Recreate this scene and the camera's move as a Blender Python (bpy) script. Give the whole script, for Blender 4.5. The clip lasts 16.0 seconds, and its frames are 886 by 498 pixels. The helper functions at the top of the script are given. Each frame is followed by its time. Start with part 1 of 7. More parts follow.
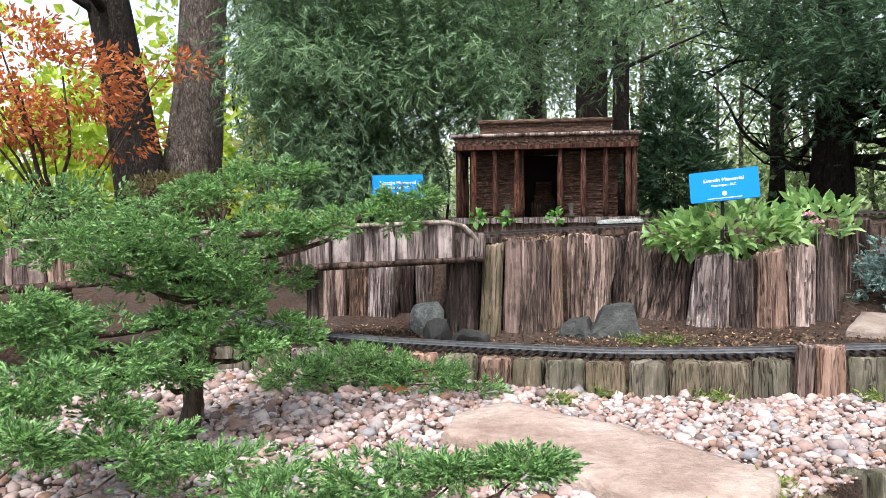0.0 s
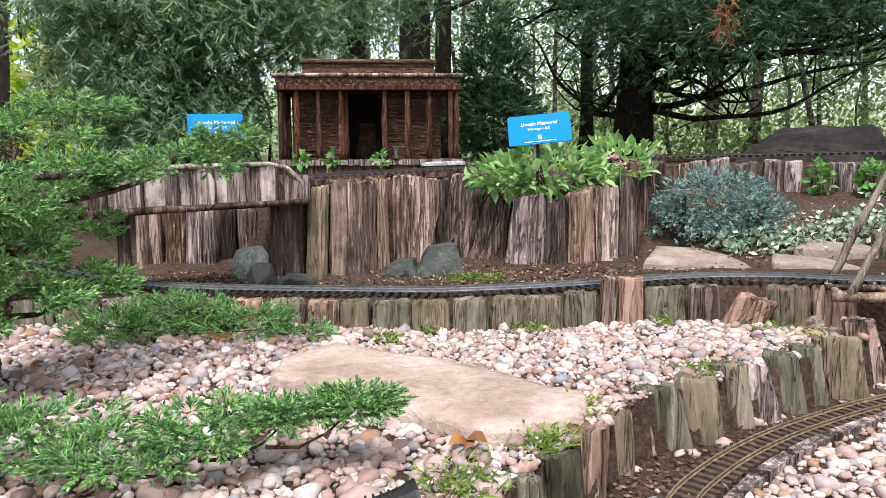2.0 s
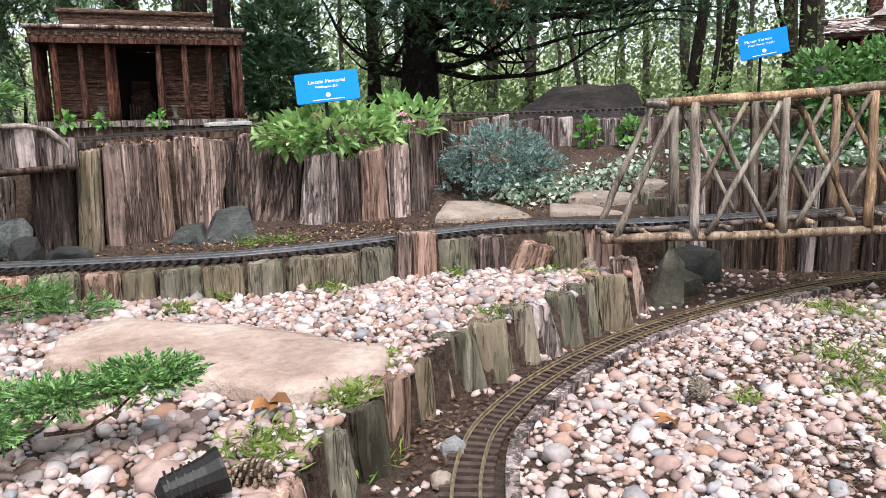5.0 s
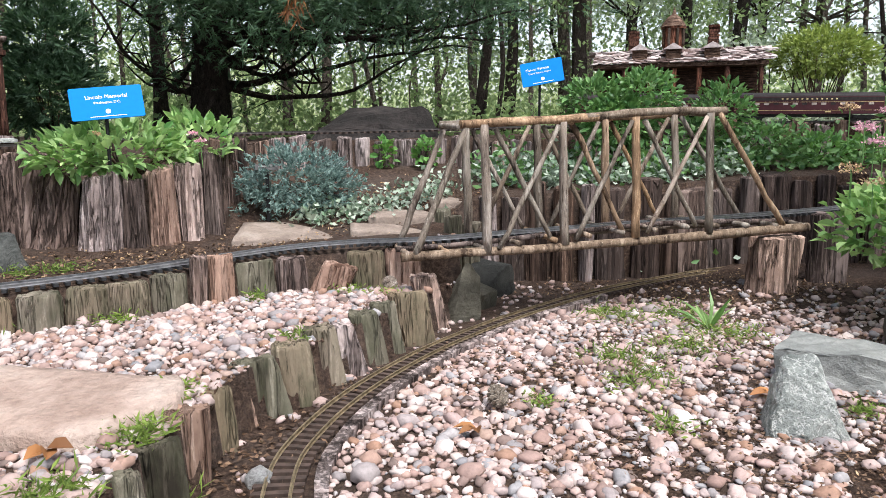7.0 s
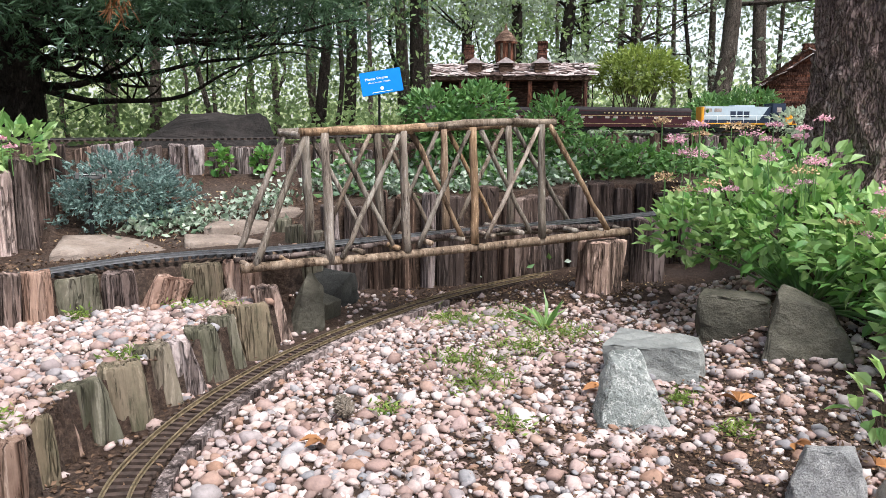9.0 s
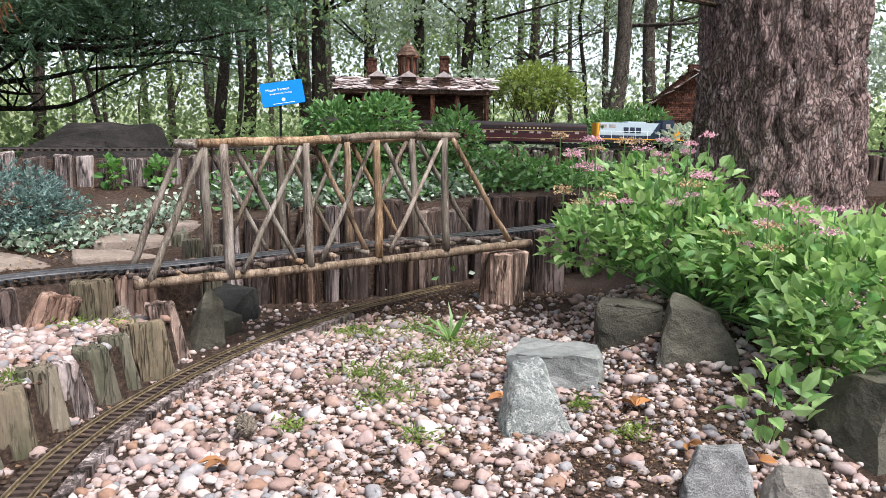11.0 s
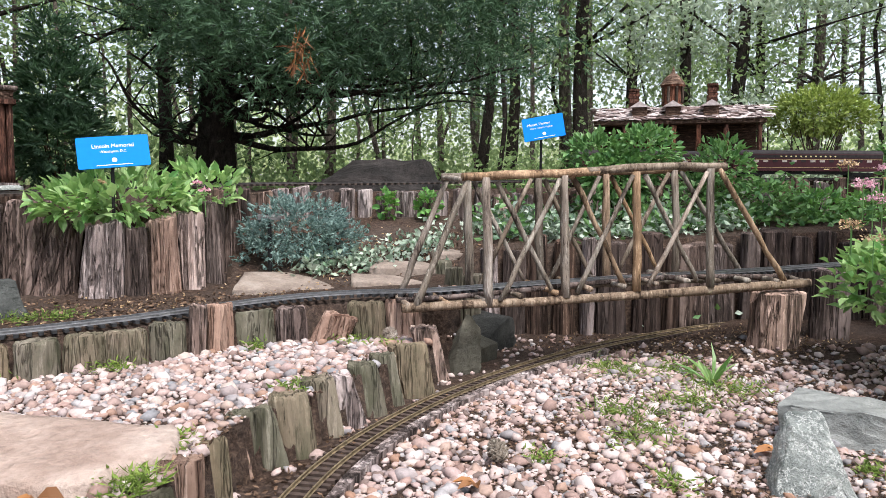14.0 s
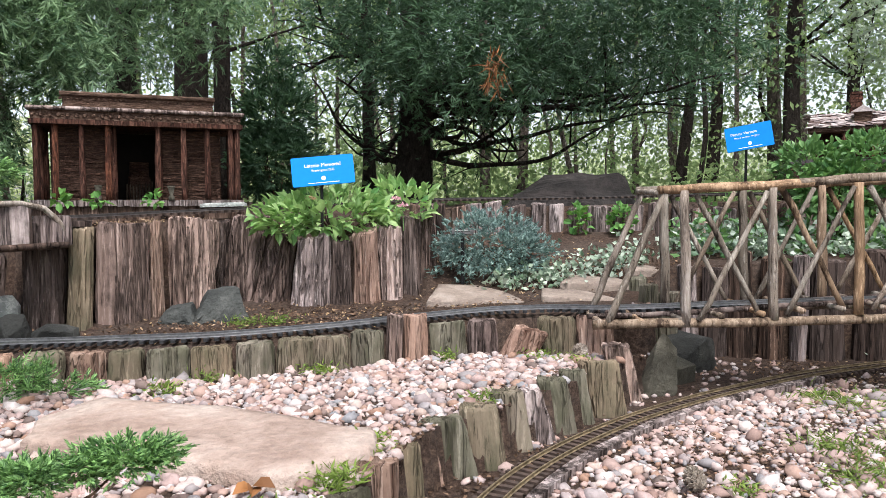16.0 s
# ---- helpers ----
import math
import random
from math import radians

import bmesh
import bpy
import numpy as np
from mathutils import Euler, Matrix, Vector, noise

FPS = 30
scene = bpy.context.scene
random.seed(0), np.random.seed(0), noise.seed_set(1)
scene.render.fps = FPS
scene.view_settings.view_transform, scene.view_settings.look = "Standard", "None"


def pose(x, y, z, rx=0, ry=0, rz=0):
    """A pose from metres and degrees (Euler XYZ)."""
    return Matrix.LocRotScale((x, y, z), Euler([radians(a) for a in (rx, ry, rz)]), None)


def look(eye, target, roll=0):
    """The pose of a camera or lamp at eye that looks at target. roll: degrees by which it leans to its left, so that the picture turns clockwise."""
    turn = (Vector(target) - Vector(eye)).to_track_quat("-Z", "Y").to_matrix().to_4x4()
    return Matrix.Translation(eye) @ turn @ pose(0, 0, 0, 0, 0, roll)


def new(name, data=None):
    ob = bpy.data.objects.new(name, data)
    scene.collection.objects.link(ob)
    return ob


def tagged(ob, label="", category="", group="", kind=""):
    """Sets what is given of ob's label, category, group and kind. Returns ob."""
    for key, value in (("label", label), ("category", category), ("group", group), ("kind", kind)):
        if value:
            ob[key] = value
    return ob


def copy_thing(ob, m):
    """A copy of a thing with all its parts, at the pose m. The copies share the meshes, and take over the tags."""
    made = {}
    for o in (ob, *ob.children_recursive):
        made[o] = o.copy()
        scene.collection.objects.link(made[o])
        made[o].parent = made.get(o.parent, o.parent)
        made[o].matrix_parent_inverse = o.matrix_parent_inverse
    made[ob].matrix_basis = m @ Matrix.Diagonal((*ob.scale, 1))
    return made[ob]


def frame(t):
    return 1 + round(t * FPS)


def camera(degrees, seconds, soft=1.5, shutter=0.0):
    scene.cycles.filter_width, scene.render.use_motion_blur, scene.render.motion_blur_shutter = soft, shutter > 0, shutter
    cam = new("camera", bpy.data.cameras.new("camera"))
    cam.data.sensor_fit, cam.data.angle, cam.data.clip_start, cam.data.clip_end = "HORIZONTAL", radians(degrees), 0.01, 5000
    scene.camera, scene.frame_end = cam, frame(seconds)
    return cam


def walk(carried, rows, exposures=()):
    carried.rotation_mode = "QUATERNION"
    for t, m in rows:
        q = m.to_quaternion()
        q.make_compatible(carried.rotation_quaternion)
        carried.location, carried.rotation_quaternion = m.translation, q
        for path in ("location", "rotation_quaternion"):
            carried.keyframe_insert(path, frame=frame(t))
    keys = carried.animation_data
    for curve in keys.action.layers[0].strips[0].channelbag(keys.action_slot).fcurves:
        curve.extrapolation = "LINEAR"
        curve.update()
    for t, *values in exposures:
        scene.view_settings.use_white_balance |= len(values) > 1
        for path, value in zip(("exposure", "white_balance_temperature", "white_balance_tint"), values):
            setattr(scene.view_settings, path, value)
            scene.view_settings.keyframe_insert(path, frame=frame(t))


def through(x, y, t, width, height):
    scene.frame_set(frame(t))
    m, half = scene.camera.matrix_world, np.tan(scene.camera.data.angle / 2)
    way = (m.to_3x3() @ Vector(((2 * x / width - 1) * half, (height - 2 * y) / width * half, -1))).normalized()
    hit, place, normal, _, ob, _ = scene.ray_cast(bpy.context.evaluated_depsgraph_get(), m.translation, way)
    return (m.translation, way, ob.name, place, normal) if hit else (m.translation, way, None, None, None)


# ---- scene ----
cam = camera(61.4, 16.0, soft=0.7)
EYE, TILT, LEAN = 0.60, -2.3, 0.7
# seconds, yaw, pitch, roll of a camera that turns on the spot
ROWS = [
    (0.00, -0.00, -0.00, -0.00),
    (0.50, -2.71, -1.06, -0.10),
    (1.00, -6.49, -2.23, -0.20),
    (1.50, -10.24, -3.40, -0.27),
    (2.00, -13.29, -4.47, -0.31),
    (2.50, -15.87, -5.56, -0.29),
    (3.00, -17.84, -6.58, -0.36),
    (3.20, -18.51, -6.90, -0.36),
    (3.62, -20.30, -7.55, -0.52),
    (4.04, -22.50, -7.90, -0.82),
    (4.46, -25.07, -8.00, -1.18),
    (4.88, -27.98, -7.92, -1.48),
    (5.30, -31.21, -7.70, -1.60),
    (5.50, -32.93, -7.60, -1.61),
    (6.00, -36.83, -7.24, -1.62),
    (6.50, -40.89, -6.85, -1.52),
    (7.00, -44.25, -6.74, -1.49),
    (7.50, -47.34, -6.77, -1.50),
    (8.00, -50.22, -6.82, -1.51),
    (8.50, -53.39, -6.82, -1.42),
    (9.00, -56.35, -6.38, -1.32),
    (9.50, -59.12, -6.05, -1.29),
    (9.70, -60.10, -5.94, -1.25),
    (10.12, -62.07, -5.76, -1.20),
    (10.54, -63.35, -5.66, -1.16),
    (10.96, -63.74, -5.57, -1.12),
    (11.38, -63.00, -5.38, -1.07),
    (11.80, -60.93, -5.02, -1.01),
    (12.00, -59.86, -4.81, -0.98),
    (12.50, -56.26, -4.22, -0.91),
    (13.00, -52.31, -3.62, -0.85),
    (13.50, -48.29, -3.16, -0.81),
    (14.00, -44.25, -2.78, -0.81),
    (14.50, -39.68, -2.43, -0.80),
    (15.00, -35.80, -2.15, -0.74),
    (15.50, -31.99, -1.82, -0.71),
    (16.00, -29.68, -1.48, -0.65),
]
FIRST = pose(0, 0, EYE, TILT, LEAN, 0)
SINK = [(0.0, 0.016), (3.2, 0.008), (5.3, 0.0), (16.0, -0.006)]  # the hand sinks a little


def sink(t):
    return float(np.interp(t, [s[0] for s in SINK], [s[1] for s in SINK]))


walk(cam, [(t, pose(0, 0, sink(t)) @ FIRST @ pose(0, 0, 0, 0, 0, yaw) @ pose(0, 0, 0, 90 + pitch - math.degrees(sink(t) / 2.6)) @ pose(0, 0, 0, 0, 0, roll)) for t, yaw, pitch, roll in ROWS],
     [(0.0, 1.42), (3.2, 1.4), (7.0, 1.3), (16.0, 1.3)])

# ---- light: bright overcast sky over a clearing ----
world = bpy.data.worlds.new("sky")
scene.world = world
world.use_nodes = True
wn, wl = world.node_tree.nodes, world.node_tree.links
sky = wn.new("ShaderNodeTexSky")
sky.sky_type, sky.sun_disc = "NISHITA", False
sky.sun_elevation, sky.sun_rotation = radians(55), radians(160)
sky.dust_density, sky.air_density = 2.0, 1.0
haze = wn.new("ShaderNodeHueSaturation")
haze.inputs["Saturation"].default_value = 0.5
wl.new(sky.outputs[0], haze.inputs["Color"])
wl.new(haze.outputs[0], wn["Background"].inputs["Color"])
wn["Background"].inputs["Strength"].default_value = 0.112
sun = new("sun", bpy.data.lights.new("sun", "SUN"))
sun.data.energy, sun.data.angle, sun.data.color = 2.25, radians(18), (1.0, 0.985, 0.97)
# the sun stands behind the camera, high
sun.matrix_world = look((-2.0, -4.0, 8.2), (0, 0, 0))

# ---- helpers of this scene ----
rng = np.random.default_rng(7)


def P(a, d, z):
    """A place by compass angle from the first view (degrees), distance on the ground and height."""
    return Vector((d * math.sin(radians(a)), d * math.cos(radians(a)), z))


def mesh_of(name, verts, faces, mat, smooth=False):
    me = bpy.data.meshes.new(name)
    me.from_pydata([tuple(v) for v in verts], [], faces)
    if mat:
        me.materials.append(mat)
    if smooth:
        me.polygons.foreach_set("use_smooth", np.ones(len(me.polygons), bool))
    me.update()
    return me


def quick_mesh(name, verts, tris, mat, smooth=False):
    """A mesh from numpy arrays of corners and of faces that all have the same number of corners."""
    verts, tris = np.asarray(verts, np.float32), np.asarray(tris, np.int32)
    n, k = tris.shape
    me = bpy.data.meshes.new(name)
    me.vertices.add(len(verts))
    me.vertices.foreach_set("co", verts.ravel())
    me.loops.add(n * k)
    me.loops.foreach_set("vertex_index", tris.ravel())
    me.polygons.add(n)
    me.polygons.foreach_set("loop_start", np.arange(0, n * k, k, dtype=np.int32))
    me.polygons.foreach_set("loop_total", np.full(n, k, np.int32))
    me.polygons.foreach_set("use_smooth", np.full(n, smooth, bool))
    me.materials.append(mat)
    me.update(calc_edges=True)
    return me


def part(name, me, parent, label="", m=None):
    ob = new(name, me)
    ob.parent = parent
    if m is not None:
        ob.matrix_basis = m
    if label:
        ob["label"] = label
    return ob


def thing(name, label, category, group="", at=None, kind="", data=None):
    ob = new(name, data)
    if at is not None:
        ob.location = at
    return tagged(ob, label, category, group, kind)


class Mesh:
    """Collects pieces of one mesh."""

    def __init__(self):
        self.v, self.f = [], []

    def add(self, verts, faces):
        o = len(self.v)
        self.v += [tuple(p) for p in verts]
        self.f += [tuple(i + o for i in f) for f in faces]
        return self

    def box(self, c, size, rz=0.0, tilt=None, bevel=0.0):
        x, y, z = (s / 2 for s in size)
        m = Matrix.Translation(c) @ Matrix.Rotation(radians(rz), 4, "Z")
        if tilt is not None:
            m = m @ tilt
        b = min(bevel, x * 0.9, y * 0.9)
        if b > 0:
            ring = [(x - b, -y), (x, -y + b), (x, y - b), (x - b, y), (-x + b, y), (-x, y - b), (-x, -y + b), (-x + b, -y)]
            vs = [m @ Vector((p, q, h)) for h in (-z, z) for p, q in ring]
            fs = [(i, (i + 1) % 8, 8 + (i + 1) % 8, 8 + i) for i in range(8)] + [tuple(range(7, -1, -1)), tuple(range(8, 16))]
            return self.add(vs, fs)
        vs = [m @ Vector((p, q, h)) for h in (-z, z) for p, q in ((-x, -y), (x, -y), (x, y), (-x, y))]
        return self.add(vs, [(3, 2, 1, 0), (4, 5, 6, 7), (0, 1, 5, 4), (1, 2, 6, 5), (2, 3, 7, 6), (3, 0, 4, 7)])

    def tube(self, pts, radii, sides=8, rough=0.0, caps=True, seed=0.0):
        pts = [Vector(p) for p in pts]
        n = len(pts)
        if not hasattr(radii, "__len__"):
            radii = [radii] * n
        rows, side = [], None
        for i, p in enumerate(pts):
            d = (pts[min(i + 1, n - 1)] - pts[max(i - 1, 0)]).normalized()
            if side is None:
                side = d.orthogonal().normalized()
            side = (side - d * side.dot(d)).normalized()
            other = d.cross(side)
            row = []
            for k in range(sides):
                a = 2 * math.pi * k / sides
                q = side * math.cos(a) + other * math.sin(a)
                r = radii[i] * (1 + (rough * noise.noise(q * 1.7 + p * 9 + Vector((seed, seed * 1.3, 0))) if rough else 0))
                row.append(p + q * r)
            rows.append(row)
        vs = [p for row in rows for p in row]
        fs = [(i * sides + k, i * sides + (k + 1) % sides, (i + 1) * sides + (k + 1) % sides, (i + 1) * sides + k) for i in range(n - 1) for k in range(sides)]
        if caps:
            fs += [tuple(range(sides - 1, -1, -1)), tuple(range((n - 1) * sides, n * sides))]
        return self.add(vs, fs)

    def make(self, name, mat, smooth=False):
        return mesh_of(name, self.v, self.f, mat, smooth)


def curve_points(ctrl, step):
    """Even points along a smooth line through the control points."""
    c = [Vector(p) for p in ctrl]
    c = [2 * c[0] - c[1]] + c + [2 * c[-1] - c[-2]]
    dense = []
    for i in range(1, len(c) - 2):
        a, b, d, e = c[i - 1], c[i], c[i + 1], c[i + 2]
        for k in range(24):
            u = k / 24
            dense.append(0.5 * (2 * b + (d - a) * u + (2 * a - 5 * b + 4 * d - e) * u * u + (3 * b - a - 3 * d + e) * u ** 3))
    dense.append(c[-2])
    out, left = [dense[0]], step
    for p, q in zip(dense, dense[1:]):
        seg = (q - p).length
        at = 0.0
        while seg - at >= left:
            at += left
            out.append(p.lerp(q, at / seg))
            left = step
        left -= seg - at
    return out


def table(rows):
    xs, ys = [r[0] for r in rows], [r[1] for r in rows]
    return lambda a: float(np.interp(a, xs, ys))


# ---- materials ----
def material(name, build):
    m = bpy.data.materials.new(name)
    m.use_nodes = True
    build(Nodes(m))
    return m


class Nodes:
    def __init__(self, m):
        self.t = m.node_tree
        self.n, self.l = m.node_tree.nodes, m.node_tree.links
        self.bsdf = self.n["Principled BSDF"]
        self.out = self.n["Material Output"]

    def node(self, kind, **inputs):
        nd = self.n.new(kind)
        for k, v in inputs.items():
            self.put(nd.inputs[k.replace("_", " ")], v)
        return nd

    def put(self, socket, v):
        if isinstance(v, bpy.types.NodeSocket):
            self.l.new(v, socket)
        else:
            socket.default_value = v

    def coords(self, scale=(1, 1, 1), world=False):
        if world:
            src = self.n.new("ShaderNodeNewGeometry").outputs["Position"]
        else:
            src = self.n.new("ShaderNodeTexCoord").outputs["Object"]
        mp = self.n.new("ShaderNodeMapping")
        self.l.new(src, mp.inputs["Vector"])
        mp.inputs["Scale"].default_value = scale
        rnd = self.n.new("ShaderNodeObjectInfo").outputs["Random"]
        mul = self.n.new("ShaderNodeMath")
        mul.operation = "MULTIPLY"
        mul.inputs[1].default_value = 0.0 if world else 57.0
        self.l.new(rnd, mul.inputs[0])
        cmb = self.n.new("ShaderNodeCombineXYZ")
        for i in range(3):
            self.l.new(mul.outputs[0], cmb.inputs[i])
        self.l.new(cmb.outputs[0], mp.inputs["Location"])
        return mp.outputs[0]

    def noise(self, vec, scale, detail=5.0, rough=0.6, out="Fac"):
        nd = self.n.new("ShaderNodeTexNoise")
        self.l.new(vec, nd.inputs["Vector"])
        nd.inputs["Scale"].default_value, nd.inputs["Detail"].default_value, nd.inputs["Roughness"].default_value = scale, detail, rough
        return nd.outputs[out]

    def ramp(self, fac, stops):
        nd = self.n.new("ShaderNodeValToRGB")
        self.l.new(fac, nd.inputs[0])
        el = nd.color_ramp.elements
        while len(el) < len(stops):
            el.new(0.5)
        for e, (p, c) in zip(el, stops):
            e.position, e.color = p, (*c, 1) if len(c) == 3 else c
        return nd.outputs[0]

    def mix(self, fac, a, b, mode="MIX"):
        nd = self.n.new("ShaderNodeMix")
        nd.data_type, nd.blend_type = "RGBA", mode
        self.put(nd.inputs["Factor"], fac)
        self.put(nd.inputs["A"], a if isinstance(a, bpy.types.NodeSocket) else (*a, 1))
        self.put(nd.inputs["B"], b if isinstance(b, bpy.types.NodeSocket) else (*b, 1))
        return nd.outputs["Result"]

    def bump(self, height, strength, dist=0.01):
        nd = self.n.new("ShaderNodeBump")
        self.l.new(height, nd.inputs["Height"])
        nd.inputs["Strength"].default_value, nd.inputs["Distance"].default_value = strength, dist
        self.l.new(nd.outputs[0], self.bsdf.inputs["Normal"])

    def rand(self, island=False):
        if island:
            return self.n.new("ShaderNodeNewGeometry").outputs["Random Per Island"]
        return self.n.new("ShaderNodeObjectInfo").outputs["Random"]

    def base(self, c, rough=0.8, spec=0.3):
        self.put(self.bsdf.inputs["Base Color"], c if isinstance(c, bpy.types.NodeSocket) else (*c, 1))
        self.put(self.bsdf.inputs["Roughness"], rough)
        self.bsdf.inputs["Specular IOR Level"].default_value = spec


def wood_mat(name, dark, mid, light, streak=(120, 120, 5), moss=0.0, bump=0.8, rough=0.85, tones=((0.45, 0.4, 0.39), (1.0, 0.97, 0.98), (1.42, 1.15, 0.96)), pale=0.5, cracks=0.65, stains=0.75):
    """Weathered wood: fine grain, broad pale streaks and dark cracks; the tone differs from piece to piece."""
    def build(k):
        n1 = k.noise(k.coords(tuple(s * 1.8 for s in streak)), 1.0, 6, 0.75)
        n2 = k.noise(k.coords(tuple(s * 0.33 for s in streak)), 1.0, 6, 0.65)
        n4 = k.noise(k.coords((14, 14, 9)), 1.0, 5, 0.7)
        n5 = k.noise(k.coords((streak[0] * 0.6, streak[1] * 0.6, streak[2] * 0.45)), 1.0, 4, 0.6)
        col = k.ramp(n1, [(0.36, dark), (0.44, mid), (0.56, mid), (0.66, light)])
        col = k.mix(k.ramp(n2, [(0.52, (0, 0, 0)), (0.6, (pale, pale, pale))]), col, light)
        col = k.mix(k.ramp(n2, [(0.36, (0.9, 0.9, 0.9)), (0.44, (0, 0, 0))]), col, dark)
        crack = k.ramp(n5, [(0.455, (0, 0, 0)), (0.485, (1, 1, 1)), (0.515, (1, 1, 1)), (0.545, (0, 0, 0))])
        col = k.mix(k.mix(1 - cracks, crack, (0, 0, 0)), col, dark)
        tone = k.ramp(k.rand(), [(0.0, tones[0]), (0.25, tones[1]), (0.55, (1.05, 1.0, 1.0)), (0.8, tones[2]), (1.0, tones[0])])
        col = k.mix(1.0, col, tone, "MULTIPLY")
        col = k.mix(k.ramp(n4, [(0.48, (0, 0, 0)), (0.66, (stains, stains, stains))]), col, k.mix(0.7, col, dark))
        if moss:
            n3 = k.noise(k.coords((14, 14, 8)), 1.0, 5, 0.7)
            col = k.mix(k.ramp(n3, [(0.5 - 0.2 * moss, (0, 0, 0)), (0.75, (moss, moss, moss))]), col, (0.085, 0.094, 0.054))
        k.base(col, rough, 0.15)
        k.bump(k.mix(0.5, k.mix(0.6, n1, n2), k.mix(1.0, (1, 1, 1), crack, "SUBTRACT")), bump, 0.03)
    return material(name, build)


WOOD_GREY = wood_mat("weathered_wood", (0.02, 0.014, 0.012), (0.285, 0.235, 0.22), (0.66, 0.58, 0.56), streak=(44, 44, 2.4), pale=0.55, stains=0.85, bump=1.0, cracks=0.5)
WOOD_MOSS = wood_mat("mossy_wood", (0.022, 0.018, 0.013), (0.17, 0.15, 0.12), (0.34, 0.31, 0.255), streak=(30, 30, 3.0), moss=0.6, pale=0.3, cracks=0.2, stains=0.6, tones=((0.6, 0.58, 0.55), (1.0, 1.0, 0.97), (1.25, 1.05, 0.9)))
WOOD_DARK = wood_mat("dark_wood", (0.014, 0.01, 0.009), (0.105, 0.08, 0.07), (0.36, 0.3, 0.275), streak=(40, 40, 2.6), pale=0.35, cracks=0.4)
BARK_STICK = wood_mat("peeled_stick", (0.045, 0.034, 0.028), (0.235, 0.2, 0.165), (0.54, 0.5, 0.45), streak=(70, 70, 9), bump=0.5, cracks=0.12, stains=0.35, tones=((0.75, 0.72, 0.7), (1.0, 0.98, 0.96), (1.25, 0.9, 0.62)))
BARK_RED = wood_mat("red_brown_bark", (0.025, 0.012, 0.009), (0.13, 0.06, 0.042), (0.32, 0.18, 0.135), streak=(90, 90, 14), bump=0.7, pale=0.25)
WOOD_TAN = wood_mat("reddish_split_wood", (0.06, 0.03, 0.02), (0.31, 0.215, 0.17), (0.56, 0.44, 0.37), streak=(36, 36, 2.6), pale=0.35, cracks=0.3, stains=0.5, tones=((0.7, 0.66, 0.64), (1.0, 0.98, 0.97), (1.15, 1.0, 0.9)))
TWIG = wood_mat("twig", (0.03, 0.022, 0.016), (0.09, 0.068, 0.052), (0.2, 0.165, 0.13), streak=(90, 90, 25), bump=0.6)


def bark_mat(name, dark, mid, light, scale):
    """Furrowed bark: long plates of uneven tone parted by dark cracks."""
    def build(k):
        v = k.coords((scale, scale, scale * 0.3), world=True)
        warp = k.noise(v, 1.3, 5, 0.65, "Color")
        v2 = k.mix(0.9, v, warp, "ADD")
        vor = k.n.new("ShaderNodeTexVoronoi")
        vor.feature = "DISTANCE_TO_EDGE"
        k.l.new(v2, vor.inputs["Vector"])
        flake = k.noise(k.coords((scale * 2.2, scale * 2.2, scale * 0.9), world=True), 1.0, 6, 0.7)
        fine = k.noise(k.coords((scale * 7, scale * 7, scale * 3), world=True), 1.0, 5, 0.7)
        plates = k.ramp(flake, [(0.35, dark), (0.45, mid), (0.56, mid), (0.66, light)])
        crack = k.ramp(vor.outputs["Distance"], [(0.0, (0.85, 0.85, 0.85)), (0.09, (0, 0, 0))])
        col = k.mix(crack, plates, dark)
        col = k.mix(0.5, col, k.ramp(fine, [(0.35, (0.6, 0.58, 0.57)), (0.65, (1.15, 1.12, 1.1))]), "MULTIPLY")
        k.base(col, 0.9, 0.12)
        h = k.mix(0.5, k.ramp(vor.outputs["Distance"], [(0.0, (0, 0, 0)), (0.2, (1, 1, 1))]), k.mix(0.4, flake, fine))
        k.bump(h, 1.0, 0.03)
    return material(name, build)


BARK_PINE = bark_mat("plated_bark", (0.07, 0.045, 0.04), (0.38, 0.275, 0.255), (0.62, 0.52, 0.49), 15)
BARK_DARK = bark_mat("dark_bark", (0.015, 0.012, 0.011), (0.045, 0.036, 0.031), (0.09, 0.075, 0.065), 14)
BARK_FAR = bark_mat("grey_brown_bark", (0.05, 0.042, 0.037), (0.17, 0.14, 0.12), (0.32, 0.275, 0.24), 12)


def soil(k):
    v = k.coords((1, 1, 1), world=True)
    big, chips = k.noise(v, 5, 4, 0.6), k.noise(v, 70, 6, 0.75)
    fine = k.noise(v, 260, 3, 0.7)
    col = k.ramp(chips, [(0.3, (0.02, 0.013, 0.01)), (0.5, (0.07, 0.045, 0.034)), (0.66, (0.15, 0.1, 0.075)), (0.8, (0.3, 0.22, 0.17))])
    col = k.mix(k.ramp(big, [(0.4, (0, 0, 0)), (0.7, (0.6, 0.6, 0.6))]), col, k.mix(0.6, col, (0.13, 0.11, 0.1)))
    k.base(col, 0.95, 0.1)
    k.bump(k.mix(0.4, chips, fine), 1.0, 0.02)


SOIL = material("mulch_soil", soil)


